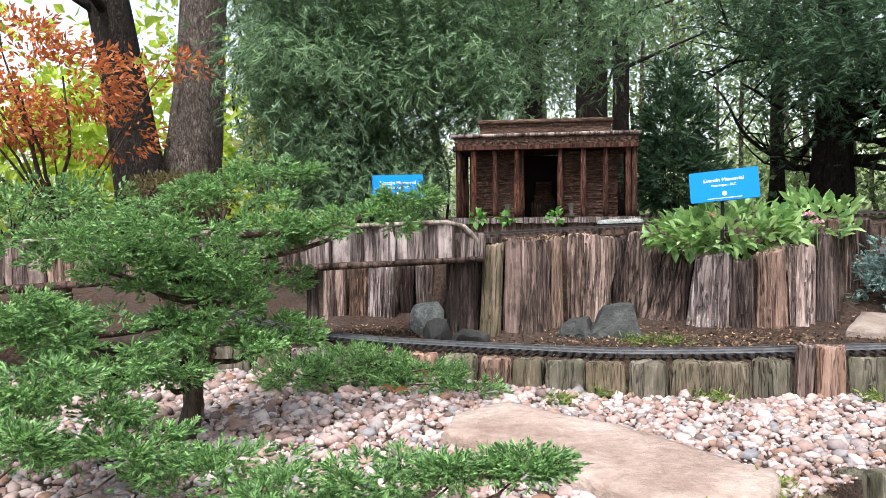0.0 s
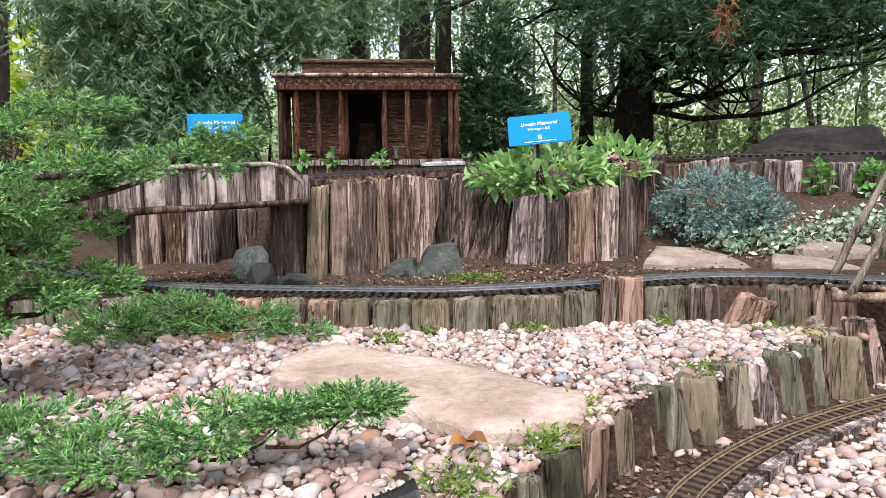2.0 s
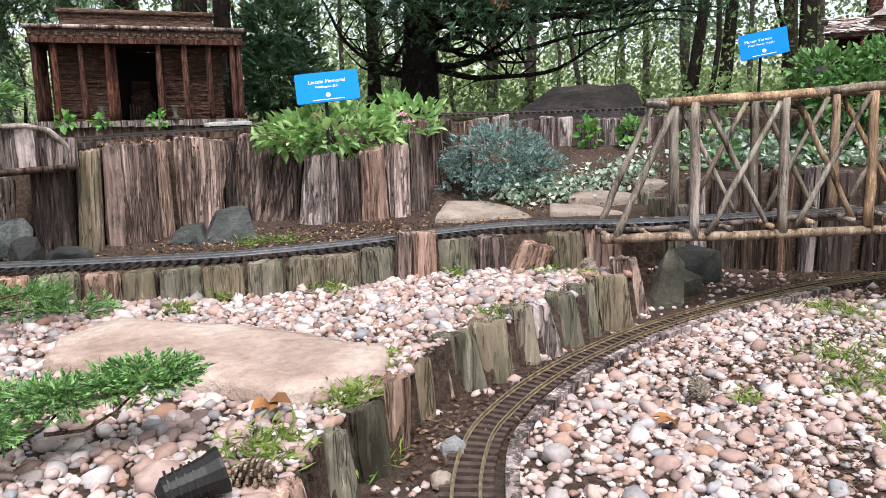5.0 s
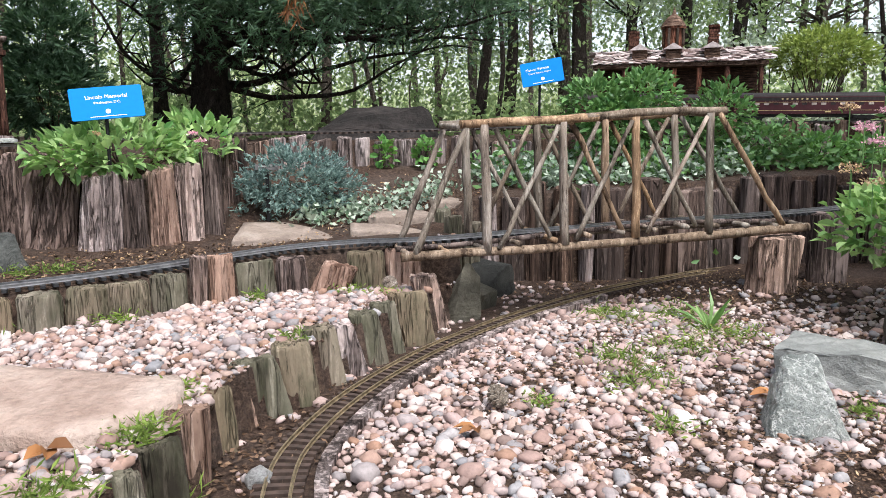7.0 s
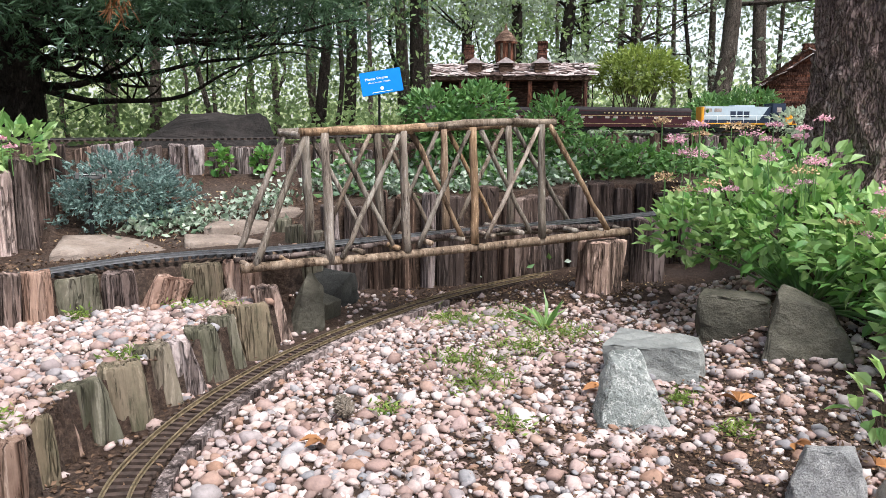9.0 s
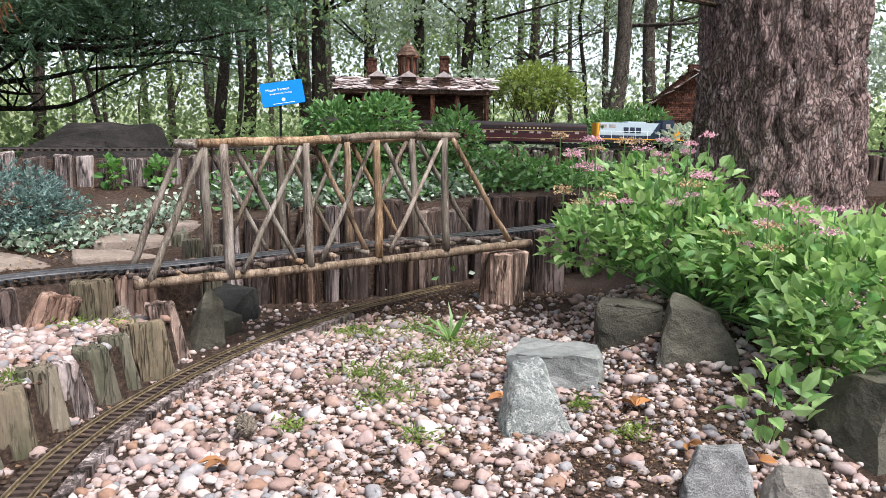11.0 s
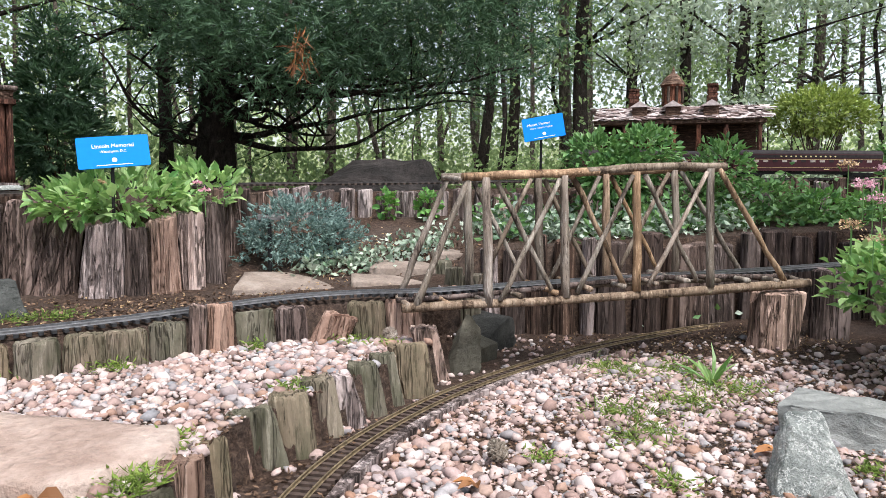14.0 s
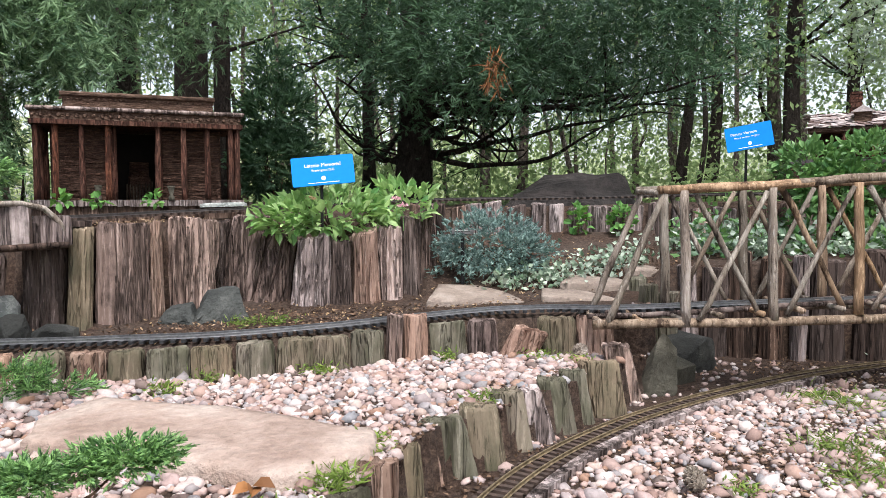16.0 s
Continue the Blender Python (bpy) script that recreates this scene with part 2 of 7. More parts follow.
def stone_mat(name, a, b, c, scale=6.0, rough=0.8, veins=0.0):
    def build(k):
        v = k.coords((1, 1, 1))
        n1, n2 = k.noise(v, scale, 6, 0.65), k.noise(v, scale * 9, 5, 0.7)
        col = k.ramp(n1, [(0.3, a), (0.5, b), (0.72, c)])
        col = k.mix(0.55, col, k.ramp(n2, [(0.3, (0.45, 0.44, 0.43)), (0.7, (1.1, 1.08, 1.06))]), "MULTIPLY")
        k.base(col, rough, 0.3)
        n3 = k.noise(v, scale * 2.4, 5, 0.7)
        vein = k.ramp(n3, [(0.47, (0, 0, 0)), (0.5, (veins, veins, veins)), (0.53, (0, 0, 0))])
        k.put(k.bsdf.inputs["Base Color"], k.mix(vein, col, (0.62, 0.62, 0.6)))
        k.bump(k.mix(0.5, n1, n2), 1.0, 0.02)
    return material(name, build)


STONE_GREY = stone_mat("grey_rock", (0.13, 0.145, 0.138), (0.3, 0.325, 0.31), (0.55, 0.56, 0.53), 12, veins=0.75)
# dark stone, darkened further to hold the shade under the bridge in its colour
STONE_DARK_SHADE = stone_mat("dark_rock", (0.012, 0.013, 0.012), (0.033, 0.034, 0.032), (0.09, 0.09, 0.082))
STONE_BROWN = stone_mat("brown_green_rock", (0.045, 0.043, 0.034), (0.095, 0.088, 0.068), (0.16, 0.148, 0.118))
STONE_BLACK = stone_mat("black_rock", (0.008, 0.007, 0.007), (0.022, 0.019, 0.018), (0.06, 0.05, 0.048), 7, 0.95)
STONE_GRANITE = stone_mat("speckled_granite", (0.2, 0.2, 0.2), (0.42, 0.42, 0.42), (0.62, 0.61, 0.6), 30)
STONE_SLATE = stone_mat("blue_grey_slate", (0.11, 0.118, 0.11), (0.21, 0.22, 0.215), (0.33, 0.34, 0.325), 4)
STONE_SLATE_DARK = stone_mat("dark_grey_slate", (0.026, 0.028, 0.027), (0.062, 0.066, 0.063), (0.125, 0.13, 0.122), 9)
STONE_TAN = stone_mat("warm_grey_rock", (0.17, 0.15, 0.135), (0.27, 0.245, 0.22), (0.38, 0.35, 0.32), 7)
FLAG = stone_mat("pinkish_flagstone", (0.27, 0.185, 0.15), (0.44, 0.335, 0.285), (0.56, 0.47, 0.42), 5)
PAVER = stone_mat("tan_paver", (0.2, 0.155, 0.13), (0.32, 0.255, 0.215), (0.45, 0.38, 0.33), 8)


def pebble(island):
    def build(k):
        r = k.rand(island)
        tone = k.ramp(r, [(0.0, (0.38, 0.285, 0.26)), (0.09, (0.27, 0.18, 0.155)), (0.18, (0.53, 0.44, 0.42)), (0.27, (0.25, 0.24, 0.25)),
                          (0.36, (0.44, 0.32, 0.3)), (0.46, (0.63, 0.57, 0.55)), (0.55, (0.3, 0.18, 0.125)), (0.64, (0.49, 0.385, 0.365)),
                          (0.72, (0.23, 0.24, 0.26)), (0.79, (0.64, 0.58, 0.57)), (0.89, (0.39, 0.27, 0.24)), (1.0, (0.14, 0.11, 0.1))])
        v = k.coords((1, 1, 1), world=True)
        n = k.noise(v, 90, 5, 0.7)
        col = k.mix(0.6, tone, k.ramp(n, [(0.3, (0.55, 0.5, 0.48)), (0.65, (1.06, 1.0, 0.97))]), "MULTIPLY")
        k.base(col, 0.7, 0.25)
        k.bump(n, 0.25, 0.004)
    return build


PEBBLE, PEBBLE_MANY = material("pebble", pebble(False)), material("pebbles", pebble(True))


def leaf_mat(name, dark, light, through, rough=0.5, thin=0.35, clump=2.5):
    """Leaves: their tone differs from leaf to leaf, and some light passes through."""
    def build(k):
        r = k.rand(True)
        col = k.ramp(r, [(0.0, dark), (1.0, light)])
        v = k.coords((1, 1, 1), world=True)
        col = k.mix(0.6, col, k.ramp(k.noise(v, clump, 3, 0.6), [(0.32, (0.4, 0.4, 0.42)), (0.68, (1.3, 1.25, 1.1))]), "MULTIPLY")
        k.base(col, rough, 0.35)
        tr = k.n.new("ShaderNodeBsdfTranslucent")
        k.l.new(k.mix(0.5, col, through), tr.inputs["Color"])
        mx = k.n.new("ShaderNodeMixShader")
        mx.inputs[0].default_value = thin
        k.l.new(k.bsdf.outputs[0], mx.inputs[1])
        k.l.new(tr.outputs[0], mx.inputs[2])
        k.l.new(mx.outputs[0], k.out.inputs["Surface"])
    return material(name, build)


def plain(name, c, rough=0.5, metal=0.0, vary=0.25, scale=60.0, spec=0.4):
    def build(k):
        n = k.noise(k.coords((1, 1, 1)), scale, 4, 0.6)
        lo = tuple(x * (1 - vary) for x in c)
        hi = tuple(min(1, x * (1 + vary)) for x in c)
        k.base(k.ramp(n, [(0.35, lo), (0.65, hi)]), rough, spec)
        k.bsdf.inputs["Metallic"].default_value = metal
        k.bump(n, 0.08, 0.002)
    return material(name, build)


RAIL_STEEL = plain("grey_rail", (0.27, 0.27, 0.28), 0.42, 0.8)
RAIL_DARK = plain("dark_rail", (0.06, 0.052, 0.05), 0.6, 0.3)
RAIL_BRASS = plain("brass_rail", (0.3, 0.235, 0.15), 0.5, 0.7, 0.4)
TIE_BLACK = plain("black_sleeper", (0.022, 0.022, 0.024), 0.6)
TIE_BROWN = plain("brown_sleeper", (0.06, 0.04, 0.032), 0.75, 0, 0.4)

# ---- plan: distances of the terraces by compass angle ----
D_LOW = table([(-60, 0.30), (-20, 0.34), (0, 0.42), (10, 0.62), (15, 0.86), (19, 1.07), (21, 1.16), (25, 1.28), (27.5, 1.45), (30.6, 1.58), (33.4, 1.65),
               (35.6, 1.76), (37.4, 1.85), (39.7, 1.93), (40.9, 2.05), (42.6, 2.15), (44.2, 2.3), (46, 2.4)])
D_MID = table([(-60, 3.3), (-30, 2.9), (-15, 2.5), (-6, 2.34), (0, 2.25), (3.6, 2.2), (12, 2.1), (21.3, 2.13), (26.5, 2.24), (30, 2.29), (32.6, 2.32), (38, 2.34), (41.2, 2.37), (46, 2.4)])
Z_MID = table([(-60, 0.185), (0, 0.185), (12, 0.2), (26, 0.215), (46, 0.235)])
D_BACK = table([(-8.6, 3.22), (-3, 3.24), (-1.2, 3.2), (0, 2.78), (1.5, 2.73), (4, 2.68), (6.5, 2.7), (9, 2.77), (11, 2.86), (15, 2.99), (20, 3.1), (27, 3.2), (29, 3.45), (37, 3.6), (45, 3.7), (53, 3.85),
                (61, 4.05), (70, 4.35), (80, 4.8), (90, 5.4), (130, 6.0)])
Z_BACK = table([(-8.6, 0.47), (0, 0.5), (8, 0.53), (27, 0.56), (45, 0.585), (70, 0.62), (130, 0.64)])
D_WALL = table([(45, 3.0), (49, 3.05), (55, 3.1), (60, 3.2), (65, 3.38), (72, 3.55), (80, 3.8), (90, 4.2), (130, 4.6)])
Z_WALL = table([(45, 0.33), (53, 0.365), (66, 0.405), (72, 0.425), (130, 0.45)])


def smooth(a, b, x):
    u = min(1.0, max(0.0, (x - a) / (b - a)))
    return u * u * (3 - 2 * u)


def ground_height(a, d):
    bump = 0.006 * noise.noise((d * math.sin(radians(a)) * 9, d * math.cos(radians(a)) * 9, 0.3))
    far = 0.05 * smooth(6, 20, d)
    if a < 45.6:
        if d < D_LOW(a):
            return bump + 0.0
        if d < D_MID(a):
            return 0.118 + bump
        if a < -8.6:
            return Z_MID(a) + bump + 0.27 * smooth(3.2, 5.5, d) + far
        if d < D_BACK(a):
            up = smooth(D_MID(a) + 0.35, D_BACK(a), d)
            return Z_MID(a) + bump + up * (0.22 if a > 28 else 0.02)
        return Z_BACK(a) + bump - 0.012 + far
    if d < D_WALL(a):
        return bump + 0.05 * smooth(60, 68, a) * smooth(2.4, 3.0, d) + 0.13 * smooth(74, 84, a) * smooth(1.5, 2.5, d)
    if d < D_BACK(a):
        return Z_WALL(a) - 0.012 + bump + 0.05 * smooth(D_WALL(a), D_BACK(a), d)
    return Z_BACK(a) + bump - 0.012 + far


def ground_at(x, y):
    return ground_height(math.degrees(math.atan2(x, y)), math.hypot(x, y))


def build_ground():
    fine = np.arange(-62, 124.01, 0.5)
    coarse = np.arange(130, 298, 8.0)
    az = np.concatenate([fine, coarse])
    ds = np.concatenate([np.concatenate([[-0.02], np.arange(0.004, 5.6, 0.022)]), np.geomspace(5.7, 600, 34)])
    verts = []
    for a in az:
        for d in ds:
            z = ground_height(a, d) if a <= 124 else 0.3 * smooth(2.5, 9, d)
            verts.append((d * math.sin(radians(a)), d * math.cos(radians(a)), z))
    n, m = len(az), len(ds)
    i, j = np.meshgrid(np.arange(n), np.arange(m - 1), indexing="ij")
    i2 = (i + 1) % n
    faces = np.stack([i * m + j, i * m + j + 1, i2 * m + j + 1, i2 * m + j], -1).reshape(-1, 4)
    me = quick_mesh("ground", verts, faces[:, ::-1], SOIL, True)
    return tagged(new("ground", me), "terraced garden bed of dark brown mulch and soil", "ground", kind="structure")


ground = build_ground()


# ---- logs of the retaining walls ----
def log_mesh(name, w, depth, h, mat, ragged=0.015, flare=0.06, lean=(0, 0), seed=0.0, rounding=2.7, sides=26, rings=8):
    """An upright split log with a rough, grooved section and a slanting, worn top; its foot is at the origin."""
    vs, fs = [], []
    slant = (ragged * 1.6 * noise.noise((seed, 3, 1)) / (w / 2), ragged * 1.6 * noise.noise((seed, 8, 1)) / (depth / 2))
    levels = [i / (rings - 2) for i in range(rings - 1)] + [1.0]
    for i, u in enumerate(levels):
        wide = (1 + flare * (1 - u) ** 2) * (0.86 if i == len(levels) - 1 else 1.0)
        for k in range(sides):
            a = 2 * math.pi * k / sides
            c, s = math.cos(a), math.sin(a)
            q = (abs(c) ** rounding + abs(s) ** rounding) ** (-1 / rounding)
            groove = abs(noise.noise((c * 7 + seed, s * 7, u * 0.9)))
            rough = 1 + 0.2 * noise.noise((c * 1.8 + seed, s * 1.8, u * 1.1 + seed)) - 0.28 * max(0.0, 0.16 - groove) / 0.16 * 0.6 + 0.09 * noise.noise((c * 13 + seed, s * 13, u * 2.4))
            x, y = c * q * w / 2 * wide * rough, s * q * depth / 2 * wide * rough
            z = u * (h - 0.006) + (0.006 if i == len(levels) - 1 else 0)
            if u > 0.99:
                z += slant[0] * x + slant[1] * y + ragged * 0.45 * noise.noise((c * 4 + seed, s * 4, 2))
            vs.append((x + lean[0] * u * h, y + lean[1] * u * h, z))
    n = len(levels)
    for i in range(n - 1):
        for k in range(sides):
            fs.append((i * sides + k, i * sides + (k + 1) % sides, (i + 1) * sides + (k + 1) % sides, (i + 1) * sides + k))
    top = (n - 1) * sides
    vs.append((lean[0] * h, lean[1] * h, h + 0.001))
    fs += [(top + k, top + (k + 1) % sides, len(vs) - 1) for k in range(sides)]
    return mesh_of(name, vs, fs, mat, False)


def log_wall(name, label, line, foot, heights, widths, mats, depth=0.055, gap=0.004, seed=1, lean=0.05, ragged=0.012, tip=0.0):
    """A row of upright logs along a line; heights, widths and mats are taken in turn."""
    r = random.Random(seed)
    root = thing(name, label, "retaining wall", kind="structure")
    pts = curve_points(line, 0.004)
    pos, k = 0.0, 0
    while True:
        w = widths[k % len(widths)] * r.uniform(0.72, 1.2)
        i = int((pos + w / 2) / 0.004)
        if i >= len(pts) - 2:
            break
        p, q = pts[i], pts[i + 1]
        turn = math.degrees(math.atan2(q.y - p.y, q.x - p.x))
        h = heights(i / len(pts)) * r.uniform(0.9, 1.08)
        me = log_mesh("log", w - 0.004, depth * r.uniform(0.85, 1.2), h + 0.04, mats[r.randrange(len(mats))], ragged, 0.05, (tip + r.uniform(-lean, lean), r.uniform(-0.03, 0.08)), r.uniform(0, 90))
        part("log", me, root, m=pose(p.x, p.y, foot(p.x, p.y) - 0.04, 0, 0, turn + r.uniform(-9, 9)))
        pos += w + gap * r.uniform(0.3, 2.0)
        k += 1
    return root


def arc(dist, a0, a1, n=14, off=0.0):
    return [P(a, dist(a) + off, 0) for a in np.linspace(a0, a1, n)]


def split_log(w0, w1, depth, h, mat, lean=(0.0, 0.0), seed=0.0, flute=0.07, top=0.008, sides=48, rings=12, square=3.0):
    """One split log: w0 wide at its foot and w1 at its top, with deep flutes along the grain and a worn, uneven top."""
    vs, n = [], rings + 2
    tilt = (noise.noise((seed, 3, 1)) * top / (w1 / 2), noise.noise((seed, 8, 1)) * top / (depth / 2))
    for i in range(n):
        u = min(1.0, i / rings)
        shrink = 0.9 if i == n - 1 else (0.985 if i == n - 2 else 1.0)
        wide = (w0 + (w1 - w0) * u ** 0.7) * (1 + 0.05 * noise.noise((seed, u * 3, 4)))
        for k in range(sides):
            a = 2 * math.pi * k / sides
            c, e = math.cos(a), math.sin(a)
            q = (abs(c) ** square + abs(e) ** square) ** (-1 / square)
            twist = 0.25 * noise.noise((seed, u * 1.5, 6))
            ridge = abs(noise.noise(((c + twist) * 4.5 + seed, e * 4.5, u * 0.7 + seed)))
            fine = abs(noise.noise((c * 14 + seed, e * 14, u * 1.6)))
            rough = 1 + 0.12 * noise.noise((c * 1.6 + seed, e * 1.6, u * 1.3)) - flute * 2.2 * max(0.0, 0.18 - ridge) / 0.18 - flute * 0.6 * max(0.0, 0.15 - fine) / 0.15
            x, y = c * q * wide / 2 * rough * shrink, e * q * depth / 2 * rough * shrink
            z = u * (h - 0.006) + (0.006 if i == n - 1 else 0.0)
            if u > 0.8:
                z += (u - 0.8) / 0.2 * (tilt[0] * x + tilt[1] * y + top * 0.9 * noise.noise((c * 3.5 + seed, e * 3.5, 2)) + top * 0.4 * noise.noise((c * 11 + seed, e * 11, 2)))
            vs.append((x + lean[0] * u * h, y + lean[1] * u * h, z))
    fs = [(i * sides + k, i * sides + (k + 1) % sides, (i + 1) * sides + (k + 1) % sides, (i + 1) * sides + k) for i in range(n - 1) for k in range(sides)]
    vs.append((lean[0] * h, lean[1] * h, h + 0.001))
    fs += [((n - 1) * sides + k, (n - 1) * sides + (k + 1) % sides, len(vs) - 1) for k in range(sides)]
    return mesh_of("log", vs, fs, mat, False)


def set_logs(root, rows, z0, sunk, depth, kind="log", turn=0.0, flute=0.07, top=0.008, square=3.0, back=0.02, line=None, wide=1.0, tip=1.0):
    """Logs of a wall, each by compass angle, distance, width at foot and top, height over z0, sideways lean and wood."""
    for i, (a, d, w0, w1, h, lean, mat) in enumerate(rows):
        w0, w1, lean = w0 * wide, w1 * wide, lean * tip
        if line is not None:
            w0, w1, d = w0 * line(a) / d, w1 * line(a) / d, line(a)
        me = split_log(w0, w1, depth * (0.9 + 0.25 * noise.noise((a, d, 1))), h + sunk, mat, (lean, 0.04), a * 1.37 + d, flute, top, square=square)
        p = P(a, d + back, z0 - sunk)
        side = Vector((math.cos(radians(a)), -math.sin(radians(a)), 0)) * (-lean * sunk)
        p = p + side
        part(kind, me, root, m=pose(p.x, p.y, p.z, 0, 0, -a + turn + 8 * noise.noise((a * 3, 2, d))))


M, W, D, T = WOOD_MOSS, WOOD_GREY, WOOD_DARK, WOOD_TAN
low_wall = thing("retaining_wall_low", "low palisade of short mossy split logs beside the gravel", "retaining wall", kind="structure")
set_logs(low_wall, [(44.0, 2.27, 0.052, 0.075, 0.165, -0.2, W), (42.5, 2.07, 0.086, 0.098, 0.154, -0.15, M), (40.4, 2.0, 0.064, 0.06, 0.142, -0.13, M), (39.1, 1.9, 0.056, 0.066, 0.142, -0.17, M),
                    (37.5, 1.824, 0.056, 0.064, 0.132, -0.23, W), (35.5, 1.753, 0.058, 0.07, 0.142, -0.14, M), (33.2, 1.64, 0.072, 0.08, 0.138, -0.11, M), (30.9, 1.579, 0.068, 0.086, 0.13, -0.2, M),
                    (28.6, 1.53, 0.05, 0.072, 0.104, -0.22, T), (27.1, 1.416, 0.046, 0.056, 0.122, -0.05, M), (24.7, 1.28, 0.046, 0.068, 0.136, -0.01, T), (22.7, 1.19, 0.06, 0.07, 0.122, -0.08, M),
                    (19.6, 1.105, 0.066, 0.075, 0.118, -0.1, M), (16.2, 0.93, 0.06, 0.07, 0.125, -0.1, T), (12.6, 0.78, 0.06, 0.066, 0.12, -0.05, M), (8.0, 0.62, 0.06, 0.066, 0.12, -0.05, M)],
         0.0, 0.04, 0.045, turn=14, square=3.4, top=0.01, flute=0.04, back=0.0, wide=1.14, tip=1.45)
mid_wall = thing("retaining_wall_mid", "palisade of short greenish split logs below the model track", "retaining wall", kind="structure")
set_logs(mid_wall, [(-21.5, 2.66, 0.12, 0.12, 0.075, 0.0, M), (-18.8, 2.57, 0.12, 0.12, 0.075, 0.02, M), (-16.0, 2.5, 0.12, 0.12, 0.078, 0.0, M), (-13.2, 2.43, 0.12, 0.12, 0.075, 0.0, M), (-10.4, 2.37, 0.115, 0.11, 0.078, 0.0, W),
                    (-7.6, 2.33, 0.115, 0.11, 0.075, 0.03, M), (-4.7, 2.28, 0.115, 0.115, 0.075, 0.0, M), (-1.8, 2.235, 0.11, 0.11, 0.077, -0.03, T), (1.1, 2.205, 0.11, 0.105, 0.078, 0.04, M),
                    (3.9, 2.187, 0.1, 0.09, 0.078, 0.04, T), (6.4, 2.171, 0.096, 0.094, 0.08, 0.03, M), (9.2, 2.158, 0.12, 0.118, 0.083, 0.03, M), (12.3, 2.15, 0.112, 0.11, 0.087, -0.05, M), (15.35, 2.149, 0.114, 0.112, 0.09, 0.01, M),
                    (18.3, 2.153, 0.105, 0.102, 0.095, 0.05, M), (21.15, 2.162, 0.112, 0.11, 0.096, -0.04, M), (23.9, 2.177, 0.098, 0.096, 0.1, -0.02, M), (25.85, 2.185, 0.05, 0.048, 0.138, 0.04, W), (27.55, 2.2, 0.078, 0.078, 0.134, -0.02, T),
                    (30.05, 2.228, 0.117, 0.112, 0.105, -0.02, M), (32.8, 2.26, 0.096, 0.092, 0.107, -0.04, W), (38.5, 2.345, 0.122, 0.12, 0.116, -0.05, M), (41.4, 2.4, 0.118, 0.116, 0.118, -0.06, T)],
         0.118, 0.05, 0.05, square=3.2, top=0.008, flute=0.05, back=-0.032, line=D_MID, wide=0.97)
tall_wall = thing("retaining_wall_tall", "tall wall of weathered grey upright logs under the model temple", "retaining wall", kind="structure")
set_logs(tall_wall, [(-8.3, 3.12, 0.1, 0.095, 0.23, 0.0, W), (-6.6, 3.1, 0.085, 0.08, 0.235, 0.03, D), (-5.3, 3.08, 0.075, 0.07, 0.225, 0.05, W), (-4.3, 3.05, 0.05, 0.045, 0.225, 0.04, W), (-2.9, 3.16, 0.08, 0.07, 0.22, 0.02, D), (-1.4, 3.1, 0.085, 0.08, 0.22, 0.0, D),
                     (1.45, 2.66, 0.125, 0.13, 0.262, 0.01, D), (3.5, 2.6, 0.078, 0.07, 0.33, 0.05, M), (6.3, 2.62, 0.168, 0.16, 0.335, 0.02, W), (8.55, 2.68, 0.056, 0.05, 0.335, 0.0, T),
                     (10.9, 2.78, 0.165, 0.175, 0.345, 0.04, W), (14.2, 2.9, 0.13, 0.15, 0.35, 0.18, W), (12.6, 2.92, 0.09, 0.09, 0.335, 0.05, D), (16.6, 3.02, 0.12, 0.12, 0.33, 0.05, D)],
         0.185, 0.05, 0.12, flute=0.085, top=0.014, square=2.6)
log_wall("retaining_wall_far", "long wall of weathered upright logs carrying the upper track", arc(D_BACK, 27.5, 100, 40, -0.03), lambda x, y: 0.36 if x < 3.4 else 0.42, lambda u: 0.215,
         [0.085, 0.1, 0.07], [WOOD_GREY, WOOD_DARK], 0.07, 0.01, seed=21, lean=0.03)
log_wall("retaining_wall_bridge", "wall of dark upright logs behind the twig bridge", arc(D_WALL, 47.5, 92, 24, -0.03), lambda x, y: 0.0, lambda u: 0.37 + 0.05 * u,
         [0.1, 0.08, 0.12], [WOOD_DARK, WOOD_DARK, WOOD_GREY], 0.085, 0.01, seed=31, lean=0.03)


# ---- model railway tracks ----
def track(name, label, ctrl, rail_mat, tie_mat, spacing, gauge=0.045, tie=(0.088, 0.013, 0.008)):
    root = thing(name, label, "model railway track", "model railway")
    pts = curve_points(ctrl, 0.02)
    for side in (-1, 1):
        vs = []
        for i, p in enumerate(pts):
            d = (pts[min(i + 1, len(pts) - 1)] - pts[max(i - 1, 0)]).normalized()
            s = Vector((d.y, -d.x, 0)).normalized()
            for o, z in ((-0.0032, 0), (0.0032, 0), (0.0032, 0.0012), (0.0008, 0.002), (0.0008, 0.006), (0.0018, 0.0065), (0.0018, 0.0085), (-0.0018, 0.0085), (-0.0018, 0.0065), (-0.0008, 0.006), (-0.0008, 0.002), (-0.0032, 0.0012)):
                vs.append(p + s * (side * gauge / 2 + o) + Vector((0, 0, z + tie[2])))
        fs = [(i * 12 + k, i * 12 + (k + 1) % 12, (i + 1) * 12 + (k + 1) % 12, (i + 1) * 12 + k) for i in range(len(pts) - 1) for k in range(12)]
        fs += [tuple(range(12)), tuple(range((len(pts) - 1) * 12, len(pts) * 12))]
        part("rail", mesh_of("rail", vs, fs, rail_mat), root)
    me = Mesh().box((0, 0, tie[2] / 2), tie, bevel=0.002).make("sleeper", tie_mat)
    ties = curve_points(ctrl, spacing)
    r = random.Random(3)
    for i, p in enumerate(ties[:-1]):
        d = ties[i + 1] - p
        part("sleeper", me, root, m=pose(p.x, p.y, p.z, 0, 0, math.degrees(math.atan2(d.y, d.x)) + 90 + r.uniform(-1, 1)))
    return root


